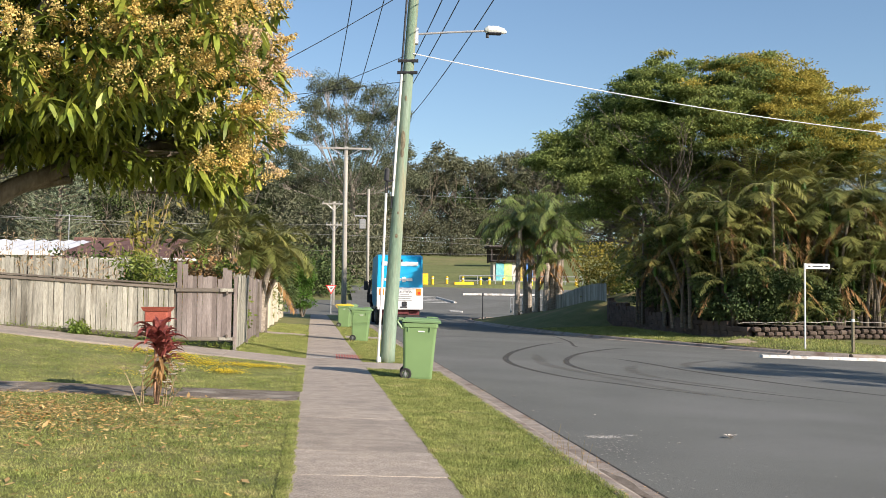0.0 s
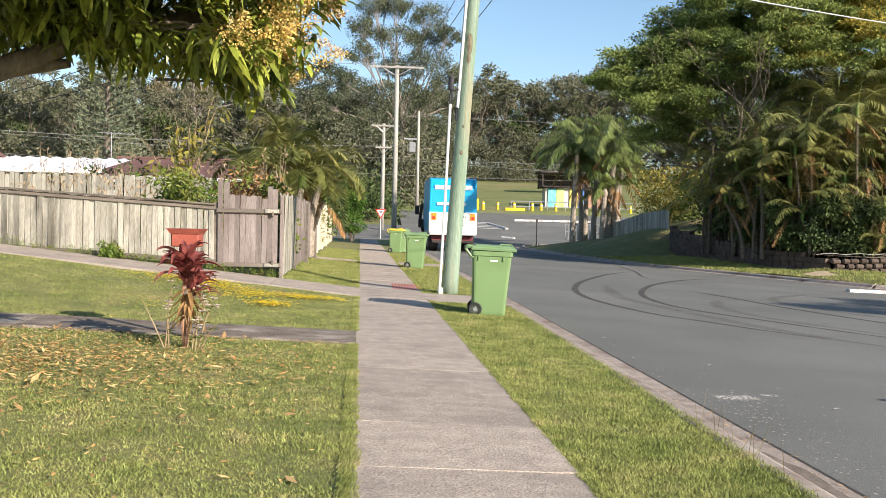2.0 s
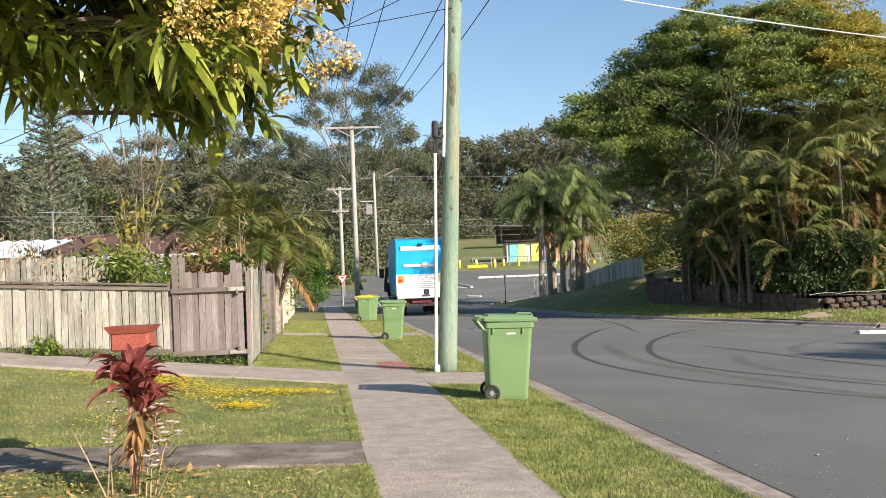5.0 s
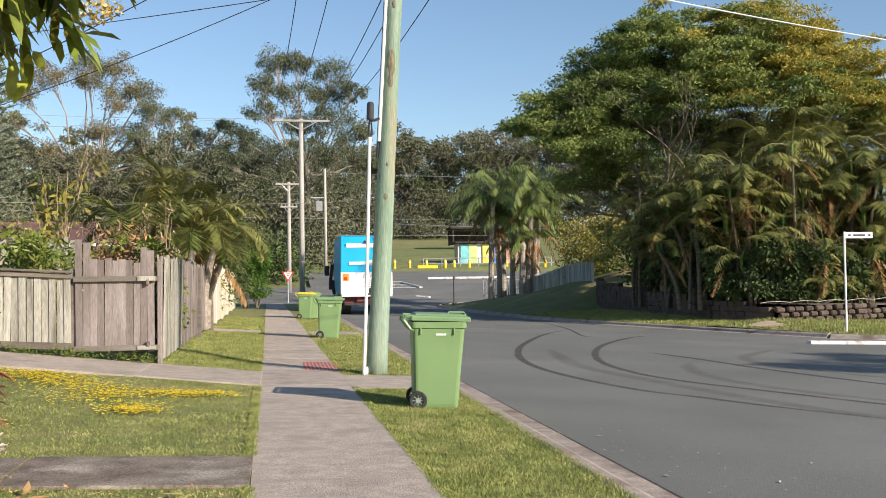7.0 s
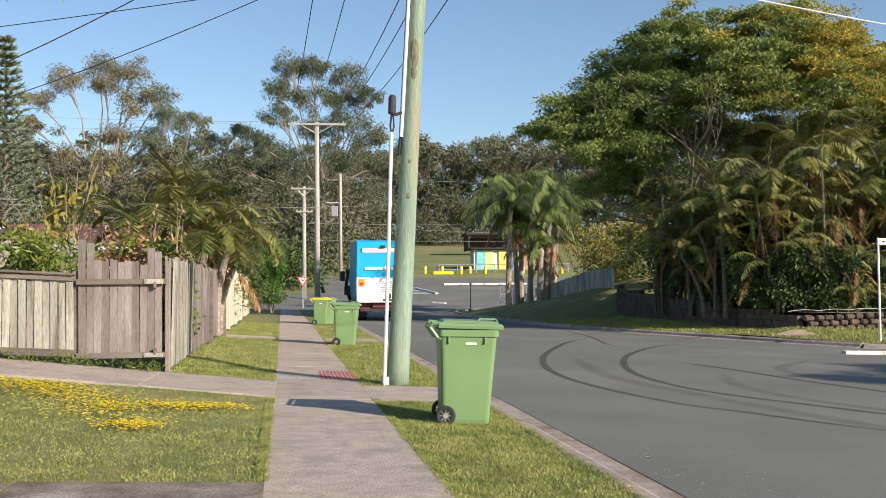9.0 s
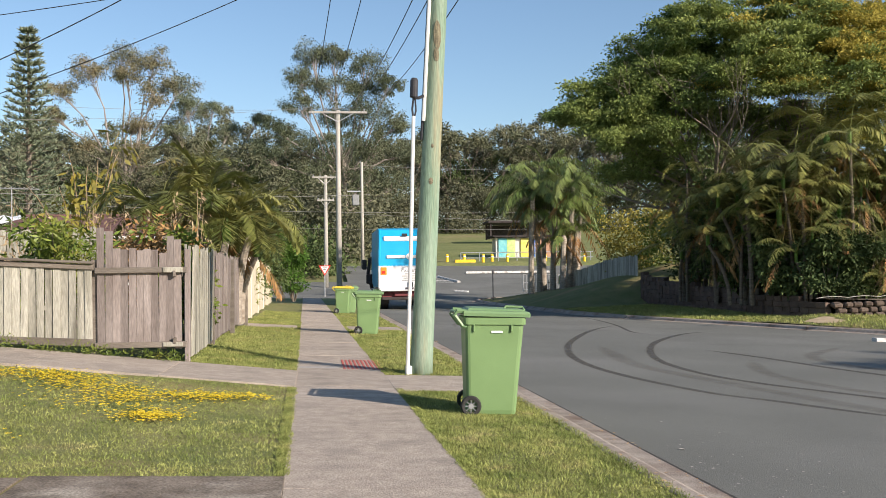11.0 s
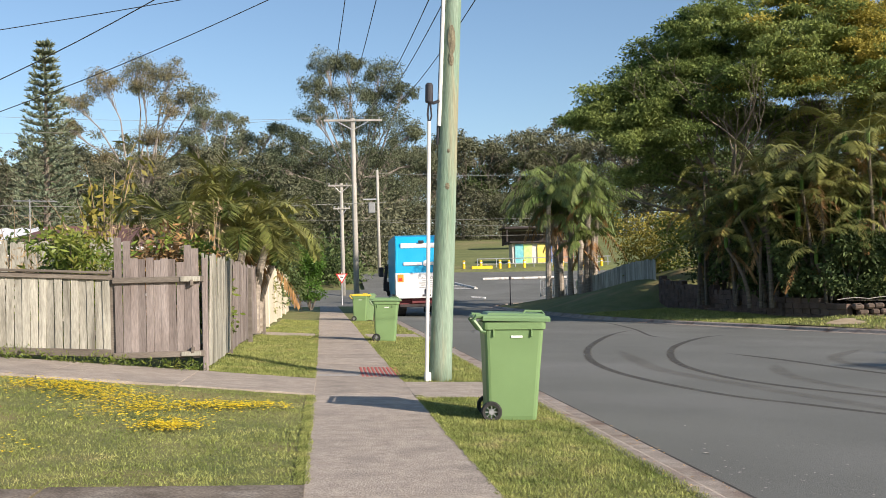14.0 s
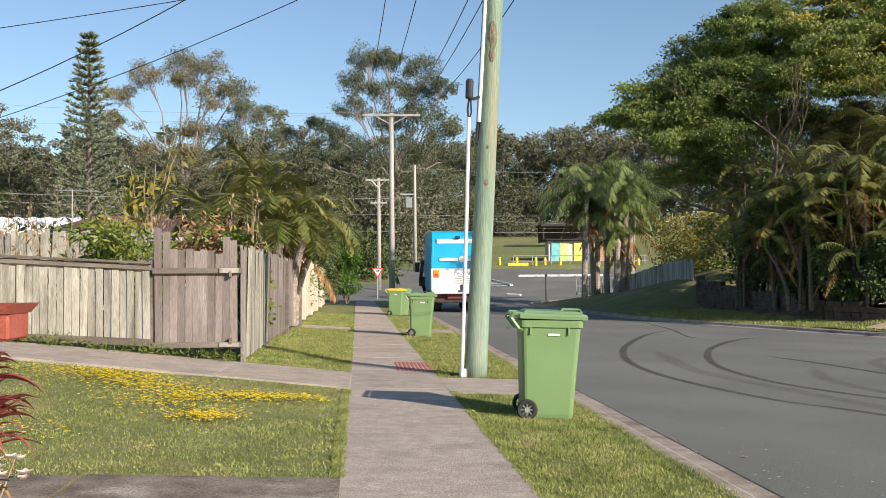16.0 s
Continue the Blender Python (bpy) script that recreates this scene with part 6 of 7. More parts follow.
def gum(name, label, h, w, seed, material=gum_leaf, n_cl=60, per=130, leaf=0.5, low=0.4, group="gum trees", tall=0.45, trunk=gum_bark):
    r = random.Random(seed)
    top = thing(name, Matrix(), label, "tree", group)
    acc, tips = Acc(), []
    acc.tube([(0, 0, -0.5), (0.1, 0, h * 0.15), (0.0, 0.1, h * low)], [0.02 * h, 0.016 * h, 0.013 * h], 8)
    for k in range(5):
        a = 2 * math.pi * k / 5 + r.uniform(-0.4, 0.4)
        branch(acc, (0, 0.1, h * low * r.uniform(0.75, 1)), (math.cos(a) * w / h * 1.3, math.sin(a) * w / h * 1.3, 1.0), h * (1 - low) * 0.55, 0.0085 * h, 2, tips, r, 0.45, 0.25, 4, 3, 0.62)
    part("trunk", acc, trunk, top)
    cen, rad = [], []
    for k in range(n_cl):
        if k < len(tips) and r.random() < 0.75:
            c = tips[k % len(tips)]
            c = (c.x + r.gauss(0, 0.06 * w), c.y + r.gauss(0, 0.06 * w), c.z + r.gauss(0, 0.03 * h))
        else:
            a, q = r.uniform(0, 6.28), r.random() ** 0.6
            z = r.random()
            c = (math.cos(a) * q * w / 2 * (0.55 + 0.45 * math.sin(z * 3)), math.sin(a) * q * w / 2, h * (low * 0.8 + (1 - low * 0.8) * z * (1 - 0.3 * q)))
        cen.append((c[0], c[1], min(c[2], h)))
        rad.append(r.uniform(0.045, 0.1) * w)
    ca = np.array(cen)
    near = (np.linalg.norm(ca[:, None] - ca[None], axis=2) < 0.17 * w).sum(1)
    cen = [c for c, q in zip(cen, near) if q >= (4 if n_cl > 150 else 2 if n_cl > 80 else 1)]
    v, f = clump_leaves(cen, rad, per, leaf, leaf * 0.4, 0.75, 0.45, 0.15)
    part("crown", np_mesh("crown", v, f, material), material, top, "grey-green hanging leaves")
    return top


def lobed_gum(label, fork, lobes, seed, material, leaf=0.3, per=120, trunk_r=0.42):
    """A gum whose foliage hangs in separate domes at the ends of bare limbs; lobes are (x, y, z, radius)."""
    r = random.Random(seed)
    top = thing("gum_tree", Matrix(), label, "tree", "gum trees")
    acc = Acc()
    acc.tube([(0, 0, -0.6), (0.15, 0, fork * 0.5), (0, 0.1, fork)], [trunk_r, trunk_r * 0.8, trunk_r * 0.65], 9)
    cen, rad = [], []
    for lx, ly, lz, lr in lobes:
        q = fork * r.uniform(0.7, 1.0) if lz > fork else lz * 0.6
        p0 = Vector((0, 0.1, q))
        p3 = Vector((lx, ly, lz - lr * 0.3))
        p1 = p0.lerp(p3, 0.35) + Vector((r.gauss(0, 0.3), r.gauss(0, 0.3), -0.06 * (p3 - p0).length))
        p2 = p0.lerp(p3, 0.7) + Vector((r.gauss(0, 0.3), r.gauss(0, 0.3), r.gauss(0, 0.2)))
        acc.tube([p0, p1, p2, p3], [trunk_r * 0.42, trunk_r * 0.32, trunk_r * 0.22, trunk_r * 0.1], 6, False)
        for k in range(int(9 + 6 * lr)):
            d = Vector((r.gauss(0, 1), r.gauss(0, 1), r.gauss(0, 0.8) + 0.25)).normalized()
            c = Vector((lx, ly, lz)) + Vector((d.x, d.y, d.z * 0.75)) * lr * r.uniform(0.45, 1.05)
            if k % 2 == 0:
                acc.tube([p2.lerp(p3, r.random()), (p3 + c) / 2 + Vector((0, 0, 0.1)), c], [trunk_r * 0.1, trunk_r * 0.07, trunk_r * 0.03], 4, False)
            cen.append(tuple(c))
            rad.append(lr * r.uniform(0.25, 0.48))
    part("trunk", acc, gum_bark, top)
    part("crown", np_mesh("crown", *clump_leaves(cen, rad, per, leaf, leaf * 0.3, 0.8, 0.8, 0.1), material), material, top, "grey-green hanging leaves in domed clumps")
    return top


g2 = lobed_gum("tall dark grey-green gum tree with domed leaf clumps", 11, [
    (-3.8, 0, 24.4, 2.3), (-1, 1, 24.3, 2.0), (3.1, 0, 23.0, 2.4), (5.4, -1, 20.8, 1.7), (-5.2, 0, 21.4, 2.1), (-1, -1, 20.2, 2.5), (2.4, 1, 20.2, 2.3), (-5.2, -1, 18, 2.1), (-1, 1, 16.7, 2.6), (3.2, -1, 16.9, 2.6),
    (6.3, 0, 16, 1.9), (-8, 0, 15.3, 2.1), (-5, 1, 13.2, 2.5), (0, -1, 13.0, 2.8), (3.9, 0, 13.2, 2.7), (-9.3, 0, 11.8, 2.3), (7.2, 0, 12.4, 2.2), (-3, 0, 9.8, 2.8), (2.5, 0, 9.5, 2.8), (-7, 0, 8.6, 2.6), (6, 0, 8.8, 2.6)], 31, gum_dark, 0.29, 150)
g2.matrix_basis = pose(3.6, 131, far_rise(131))
g1 = lobed_gum("tall gum tree with bare forked limbs and brownish crown", 12, [
    (-4.2, 0, 23.0, 2.4), (-0.6, 1, 24.8, 2.6), (3.6, 0, 24.4, 2.5), (7.0, 0, 21.4, 2.2), (-7.8, 0, 20.6, 1.9), (4.0, -1, 20.2, 2.5), (0.6, -1, 22.4, 1.9), (8.6, 1, 18.2, 2.0), (-9, 1, 17.6, 1.5), (1.5, 0, 16.4, 2.2), (5.5, 1, 15.6, 2.6), (-5, 1, 13.4, 2.4), (0.5, 0, 12.2, 3.0), (8.5, 0, 13.0, 2.8)], 34, gum_brown, 0.32, 110)
g1.matrix_basis = pose(-24, 141, far_rise(141))
g3 = lobed_gum("slender gum tree with sparse high crown", 9, [(-1.5, 0, 19.0, 1.7), (1.6, 0, 18.0, 1.8), (3.6, 0, 15.6, 1.7), (-2.8, 0, 15.4, 1.6), (0.6, 1, 14.0, 1.8), (4.4, 0, 12.2, 1.8), (-1.5, 0, 11.4, 2.0), (2, 0, 9.6, 2.2), (7.5, 0, 17.0, 1.3), (7.0, 0, 13.4, 1.7)], 35, gum_leaf, 0.3, 90, 0.3)
g3.matrix_basis = pose(-14.5, 139, far_rise(139))

# norfolk pine
np_t = thing("norfolk_pine", pose(-27.4, 110, far_rise(110)), "tall symmetrical tiered pine tree", "tree")
part("trunk", Acc().tube([(0, 0, -0.5), (0, 0, 12), (0, 0, 23.6)], [0.4, 0.25, 0.04], 8), bark, np_t)
lv = []
ry = random.Random(4)
z = 3.0
tiers = Acc()
while z < 23.4:
    reach = 4.1 * (1 - (z - 3) / 21.5) ** 0.85 + 0.2
    for k in range(7):
        a = 2 * math.pi * k / 7 + z
        pts = [(math.cos(a) * reach * t, math.sin(a) * reach * t, z + 0.25 * reach * t * t + 0.1 * t) for t in (0, 0.5, 1)]
        tiers.tube(pts, [0.05, 0.035, 0.015], 4, False)
        m_ = 60
        t = rng.uniform(0.12, 1, m_)
        base = np.stack([np.cos(a) * reach * t, np.sin(a) * reach * t, z + 0.25 * reach * t * t + 0.1 * t], 1)
        way = np.stack([np.cos(a) + rng.normal(size=m_) * 0.9, np.sin(a) + rng.normal(size=m_) * 0.9, 0.7 + rng.normal(size=m_) * 0.4], 1)
        lv.append(leaf_arrays(base, way, rng.uniform(0.35, 0.75, m_), 0.12))
    z += 0.78
tagged(part("branch", tiers, bark, np_t), kind="stuff")
part("foliage", np_mesh("foliage", *join_arrays(lv), pine_leaf), pine_leaf, np_t)

# woodland behind
w1 = gum("woodland_tree", "grey-green woodland tree in the far belt", 17, 12, 51, wood_leaf, 60, 130, 0.48, 0.2, "woodland trees", trunk=bark)
w2 = gum("woodland_tree", "grey-green woodland tree in the far belt", 20, 13, 52, wood_leaf, 62, 130, 0.48, 0.25, "woodland trees", trunk=bark)
w3 = gum("woodland_tree", "dark rounded woodland tree in the far belt", 15, 13, 53, dark_leaf, 60, 130, 0.48, 0.15, "woodland trees", trunk=bark)
rw_ = random.Random(12)
w1.matrix_basis = pose(-40, 165, far_rise(165))
w2.matrix_basis = pose(-14, 170, far_rise(170))
w3.matrix_basis = pose(33, 205, far_rise(205))
spots = []
for row, (y0, x0, x1, dx) in enumerate(((128, -75, -6, 6.5), (150, -85, 14, 7), (178, -95, 20, 7.5), (205, -60, 100, 7.5), (232, -110, 140, 8.5))):
    x = x0
    while x < x1:
        spots.append((x + rw_.uniform(-2, 2), y0 + rw_.uniform(-7, 7), row))
        x += dx * rw_.uniform(0.8, 1.2)
for x, y, row in spots:
    if 10 < x < 40 and y < 192:
        continue
    src = rw_.choice((w1, w2, w3, w1))
    s = rw_.uniform(0.75, 1.05) * (0.8 if row == 0 else 1.0 if row < 3 else 1.12) * (1.25 if x > 12 else 1)
    copy_thing(src, pose(x, y, far_rise(y) - 0.6, 0, 0, rw_.uniform(0, 360)) @ Matrix.Diagonal((s * 1.1, s * 1.1, s, 1)))
# low scrub that closes the belt
for nm, y0, x0, x1, n_, zt, m_ in (("scrub_belt", 122, -80, -2, 150, 6.5, wood_leaf), ("scrub_belt", 198, -60, 120, 380, 8, wood_leaf), ("scrub_belt", 214, -5, 60, 110, 6, dark_leaf), ("scrub_belt", 240, -120, 160, 300, 12, dark_leaf), ("scrub_belt", 100, -60, -6, 110, 3.6, wood_leaf), ("scrub_belt", 121, -10, 9, 70, 8, wood_leaf), ("scrub_belt", 104, -8, 3, 26, 3.5, dark_leaf)):
    cc = [(rw_.uniform(x0, x1), y0 + rw_.uniform(-4, 4), far_rise(y0) + rw_.uniform(0.5, zt)) for _ in range(n_)]
    single(nm, np_mesh(nm, *clump_leaves(cc, [rw_.uniform(1.5, 2.8) for _ in cc], 210, 0.46, 0.2, 0.8, 0.2, 0.2), m_), "grey-green scrub at the foot of the woodland", "shrubs", kind="stuff")

# ---- garden plants behind the fences ----


def shrub(name, label, c, n_cl, rx, rz, per, leaf, material, category="shrub", group="", stems=6, wid=0.45, flat=0.8):
    top = thing(name, pose(*c), label, category, group)
    r = random.Random(int(abs(c[0] * 31 + c[1] * 7)))
    cc = []
    for k in range(n_cl):
        a, q, z = r.uniform(0, 6.28), r.random() ** 0.6, r.random()
        cc.append((math.cos(a) * q * rx, math.sin(a) * q * rx, rz * (0.15 + 0.85 * z)))
    for k in range(stems):
        t = cc[k % len(cc)]
        part("stem", Acc().tube([(t[0] * 0.1, t[1] * 0.1, -0.05), (t[0] * 0.5, t[1] * 0.5, t[2] * 0.6), t], [0.03, 0.02, 0.008], 5, False), bark, top)
    v, f = clump_leaves(cc, [r.uniform(0.22, 0.4) * rx for _ in cc], per, leaf, leaf * wid, flat, 0.2, 0.3)
    part("leaves", np_mesh("leaves", v, f, material), material, top)
    return top


shrub("shrub", "leafy green shrub behind the paling fence", (-3.75, 23.6, 0.6), 46, 0.8, 1.5, 60, 0.16, shrub_leaf, group="garden shrubs", wid=0.26)
shrub("shrub", "yellow-green shrub over the side fence", (-2.15, 25.3, 0.3), 26, 0.55, 1.9, 60, 0.12, shrub_leaf, group="garden shrubs")
shrub("shrub", "reddish-brown shrub behind the gate panel", (-2.75, 26.2, 0.3), 30, 0.8, 2.0, 50, 0.16, palm_dead, group="garden shrubs", wid=0.3)
shrub("shrub", "green shrub behind the garden fence", (-6.4, 29.5, 0.6), 30, 0.9, 1.9, 50, 0.15, dark_leaf, group="garden shrubs")
shrub("tree", "bright green small tree beside the footpath", (-0.95, 59, 0.2), 50, 0.7, 3.3, 90, 0.16, bright_leaf, "tree", "garden trees", 10)
shrub("tree", "rounded green tree behind the palms", (-2.5, 57, 0.2), 50, 1.1, 4.6, 90, 0.2, dark_leaf, "tree", "garden trees", 10)
shrub("shrub", "olive hedge shrub behind the cream fence", (-3.6, 42, 0.2), 50, 1.8, 3.2, 90, 0.18, palm_leaf, "shrub", "garden shrubs", 8, 0.25)
shrub("shrub", "olive hedge shrub behind the cream fence", (-3.4, 49, 0.2), 50, 1.8, 3.4, 90, 0.2, dark_leaf, "shrub", "garden shrubs", 8)
shrub("shrub", "autumn-yellow bush beyond the bank fence", (19.2, 66.5, 1.0), 60, 2.2, 4.2, 90, 0.22, yellow_leaf, "shrub", "garden shrubs", 8)
shrub("shrub", "green bush beyond the bank fence", (20.5, 61.5, 0.8), 60, 2.4, 4.0, 90, 0.22, shrub_leaf, "shrub", "garden shrubs", 8)
for k, (x, y, rx, rz) in enumerate(((18.1, 45.6, 1.3, 3.6), (17.9, 48.4, 1.5, 5.0), (17.8, 51.0, 1.5, 5.4), (18.4, 53.6, 1.4, 2.8), (19.2, 47.4, 1.5, 4.6), (20.0, 46.5, 1.6, 3.2), (22.4, 47.2, 1.7, 3.0), (25.0, 47.4, 1.8, 3.0), (19.4, 50.6, 1.8, 5.0), (28.2, 47.6, 1.9, 3.2), (22.5, 50.5, 2.0, 4.0), (31.5, 48.5, 2.0, 3.4), (26, 51, 2.0, 4.0), (18.6, 46.6, 1.4, 5.2), (20.8, 48.6, 1.8, 5.8), (23.6, 48.8, 1.8, 5.2), (27.0, 49.0, 1.8, 4.6), (17.7, 44.0, 0.9, 2.2), (18.9, 42.7, 1.0, 2.5), (20.2, 42.5, 1.0, 2.1), (21.7, 42.7, 0.9, 1.7), (17.5, 46.2, 1.0, 3.2), (19.6, 43.6, 1.1, 3.6), (21.2, 44.2, 1.2, 3.4), (23.4, 43.6, 1.0, 2.2))):
    shrub("shrub", "dense dark green shrub under the palms", (x, y, 0.3), 46, rx, rz, 90, 0.2, dark_leaf, "shrub", "corner garden shrubs", 6)
sap = thing("yellowing_sapling", pose(-5.3, 33, 0.4), "tall sparse sapling with yellowing hanging leaves", "tree")
acc, tps = Acc(), []
rs = random.Random(8)
for k in range(9):
    a = 2 * math.pi * k / 9
    tx, ty, tz = math.cos(a) * rs.uniform(0.4, 1.9), math.sin(a) * 0.8, rs.uniform(2.8, 4.6)
    acc.tube([(0, 0, -0.1), (tx * 0.3, ty * 0.3, tz * 0.5), (tx * 0.8, ty, tz * 0.9), (tx, ty, tz)], [0.03, 0.022, 0.012, 0.006], 5, False)
    for q in range(5):
        t = rs.uniform(0.6, 1)
        tps.append((tx * t + rs.gauss(0, .08), ty * t, tz * t))
tagged(part("stem", acc, dry_stem, sap), kind="stuff")
part("leaves", np_mesh("leaves", *clump_leaves(tps, [0.24] * len(tps), 6, 0.3, 0.1, 0.8, 0.9, 0.2), yellow_leaf), yellow_leaf, sap, "yellow and green drooping leaves")
for k, (x0, x1, y, z0, h, n_) in enumerate(((-8.5, -4.2, 25.5, 0.5, 1.75, 46), (-4.6, -2.2, 29.0, 0.4, 2.5, 40), (-9.5, -5.5, 31.0, 0.5, 2.6, 36))):
    acc = Acc()
    hv = []
    for j in range(n_):
        x, yy, hh = rs.uniform(x0, x1), y + rs.uniform(-0.5, 0.5), h * rs.uniform(0.55, 1.1)
        dx = rs.gauss(0, 0.16)
        acc.tube([(x, yy, z0), (x + dx * 0.4, yy, z0 + hh * 0.6), (x + dx, yy, z0 + hh)], [0.012, 0.009, 0.005], 4, False)
        hv.append((x + dx, yy, z0 + hh * 0.93))
    st = thing("dry_weeds", Matrix(), "dry brown stalks of tall garden weeds behind the fence", "plants", "dry garden stalks")
    tagged(part("stalk", acc, dry_stem, st), kind="stuff")
    tagged(part("seed_head", np_mesh("seed_heads", *clump_leaves(hv, [0.1] * len(hv), 9, 0.12, 0.035, 1.3, 1.2, 0.2), dry_stem), dry_stem, st, "brown drooping seed heads"), kind="stuff")

st_tree = gum("street_tree", "leafy street tree on the near corner of the side street", 11, 6.5, 71, dark_leaf, 60, 120, 0.3, 0.45, "garden trees", trunk=bark)
st_tree.matrix_basis = pose(27.6, 8.4, -0.75)

# ---- grass, litter and flowers on the lawn ----


def in_slab(x, y):
    return (np.abs(x - (0.79 - 0.012 * y)) < 0.6) | ((x < 0) & (y > 12.7) & (y < 13.86)) | ((x < 0.05) & (y > 19.24) & (y < 21.34)) | ((x > 1.0) & (y > 18.95) & (y < 20.93)) | ((np.abs(y - 34.3) < 0.82) & (x > -1.8))


land_v = np.vectorize(lambda x, y: land(x, y) + (noise.noise((x * 0.9, y * 0.9, 0)) * 0.018 if -8 < x < 2.3 else 0) - 0.014)


def blades(n, x0, x1, y0, y1, h, w, near_bias=1.6):
    x = rng.uniform(x0, x1, n)
    y = y0 + (y1 - y0) * rng.random(n) ** near_bias
    shade_ = np.exp(-((x + 2.8) / 1.7) ** 2 - ((y - 10.6) / 1.7) ** 2)
    ok = ~in_slab(x, y) & (rng.random(n) > 0.72 * shade_)
    edge = np.abs(np.abs(x - (0.79 - 0.012 * y)) - 0.63) < 0.04
    x, y, edge = x[ok], y[ok], edge[ok]
    n = len(x)
    z = land_v(x, y)
    pos = np.stack([x, y, z], 1)
    tuft = np.array([noise.noise((a * 2.2, b * 2.2, 7)) for a, b in zip(x, y)])
    hh = h * rng.uniform(0.5, 1.2, n) * (1 + 0.6 * tuft) * np.where(edge, 1.1, 1)
    lean = rng.normal(size=(n, 3)) * 1.0
    lean[:, 2] = 1
    a = rng.uniform(0, 2 * math.pi, n)
    s = np.stack([np.cos(a), np.sin(a), np.zeros(n)], 1) * w / 2
    tip = pos + unit(lean) * hh[:, None]
    return np.stack([pos - s, pos + s, tip], 1).reshape(-1, 3), np.arange(3 * n).reshape(n, 3)


gsets = [blades(260000, -4.8, 0.2, 5.5, 13, 0.026, 0.0085, 1.3), blades(60000, -9.5, -4.7, 4, 13, 0.036, 0.01, 1), blades(36000, -4.8, 2.4, 1.5, 6.3, 0.036, 0.009, 1), blades(200000, -7.5, 0.1, 13, 21.6, 0.028, 0.009, 1.3), blades(200000, 1.1, 2.43, 6.0, 21, 0.033, 0.0085, 1.5),
         blades(70000, 0.85, 2.43, 21, 46, 0.05, 0.013, 1.4), blades(70000, -1.7, 0.03, 21.4, 46, 0.05, 0.013, 1.4)]
for xe, sgn in ((-0.585, 1), (0.585, -1)):
    n = 44000
    y = 5.5 + 32 * rng.random(n) ** 1.5
    wob = np.array([0.5 * noise.noise((b * 1.3, xe, 2)) + 0.9 * noise.noise((b * 6, xe, 4)) + 0.5 * noise.noise((b * 21, xe, 5)) for b in y])
    x = 0.79 - 0.012 * y + xe + sgn * (np.clip(0.015 + 0.03 * wob, 0.0, 0.06) * rng.random(n) - 0.09 * rng.random(n))
    keep = ~((y > 19.2) & (y < 21.3)) & ~((y > 12.7) & (y < 13.9) & (xe < 0))
    x, y = x[keep], y[keep]
    n = len(x)
    pos = np.stack([x, y, -0.035 * x - 0.004], 1)
    a = rng.uniform(0, 6.28, n)
    s = np.stack([np.cos(a), np.sin(a), np.zeros(n)], 1) * 0.004
    ln = np.stack([sgn * rng.uniform(0.1, 1.0, n), rng.normal(size=n) * 0.5, rng.uniform(0.4, 1, n)], 1)
    gsets.append((np.stack([pos - s, pos + s, pos + unit(ln) * rng.uniform(0.012, 0.03, (n, 1))], 1).reshape(-1, 3), np.arange(3 * n).reshape(n, 3)))
n = 30000
y = 5.5 + 32 * rng.random(n) ** 1.5
x = 2.42 + np.array([0.03 * noise.noise((b * 2, 9, 2)) + 0.04 * noise.noise((b * 9, 9, 4)) for b in y]) * rng.random(n) - 0.05 * rng.random(n) + 0.03
keep = ~((y > 18.9) & (y < 21.0))
x, y = x[keep], y[keep]
n = len(x)
pos = np.stack([x, y, np.array([road_z(2.9, b) for b in y]) + 0.115], 1)
a = rng.uniform(0, 6.28, n)
s = np.stack([np.cos(a), np.sin(a), np.zeros(n)], 1) * 0.004
ln = np.stack([rng.uniform(-0.2, 1.0, n), rng.normal(size=n) * 0.5, rng.uniform(0.4, 1, n)], 1)
gsets.append((np.stack([pos - s, pos + s, pos + unit(ln) * rng.uniform(0.02, 0.05, (n, 1))], 1).reshape(-1, 3), np.arange(3 * n).reshape(n, 3)))
single("lawn_grass", np_mesh("lawn_grass", *join_arrays(gsets), grass_m), "short rough green lawn with dry patches", "grass", kind="stuff")
nv = 40000
x = rng.uniform(0, 1, nv)
y = rng.uniform(35.2, 56, nv)
ex = np.array([verge_edge(b) for b in y])
x = ex + 0.1 + x * np.minimum(6, 18 - ex + 6 * (y < 41))
z = np.array([verge_z(a, b) for a, b in zip(x, y)]) - 0.02
pos = np.stack([x, y, z], 1)
a = rng.uniform(0, 6.28, nv)
s = np.stack([np.cos(a), np.sin(a), np.zeros(nv)], 1) * 0.015
keep = ((x - 17.1) / 0.75) ** 2 + ((y - 39.6) / 0.65) ** 2 > rng.uniform(0.6, 1.1, nv)
pos, s, nv = pos[keep], s[keep], int(keep.sum())
tip = pos + unit(np.concatenate([rng.normal(size=(nv, 2)) * 0.4, np.ones((nv, 1))], 1)) * rng.uniform(0.05, 0.14, (nv, 1))
single("verge_grass", np_mesh("verge_grass", np.stack([pos - s, pos + s, tip], 1).reshape(-1, 3), np.arange(3 * nv).reshape(nv, 3), grass_m), "rough grass on the far verge", "grass", kind="stuff")

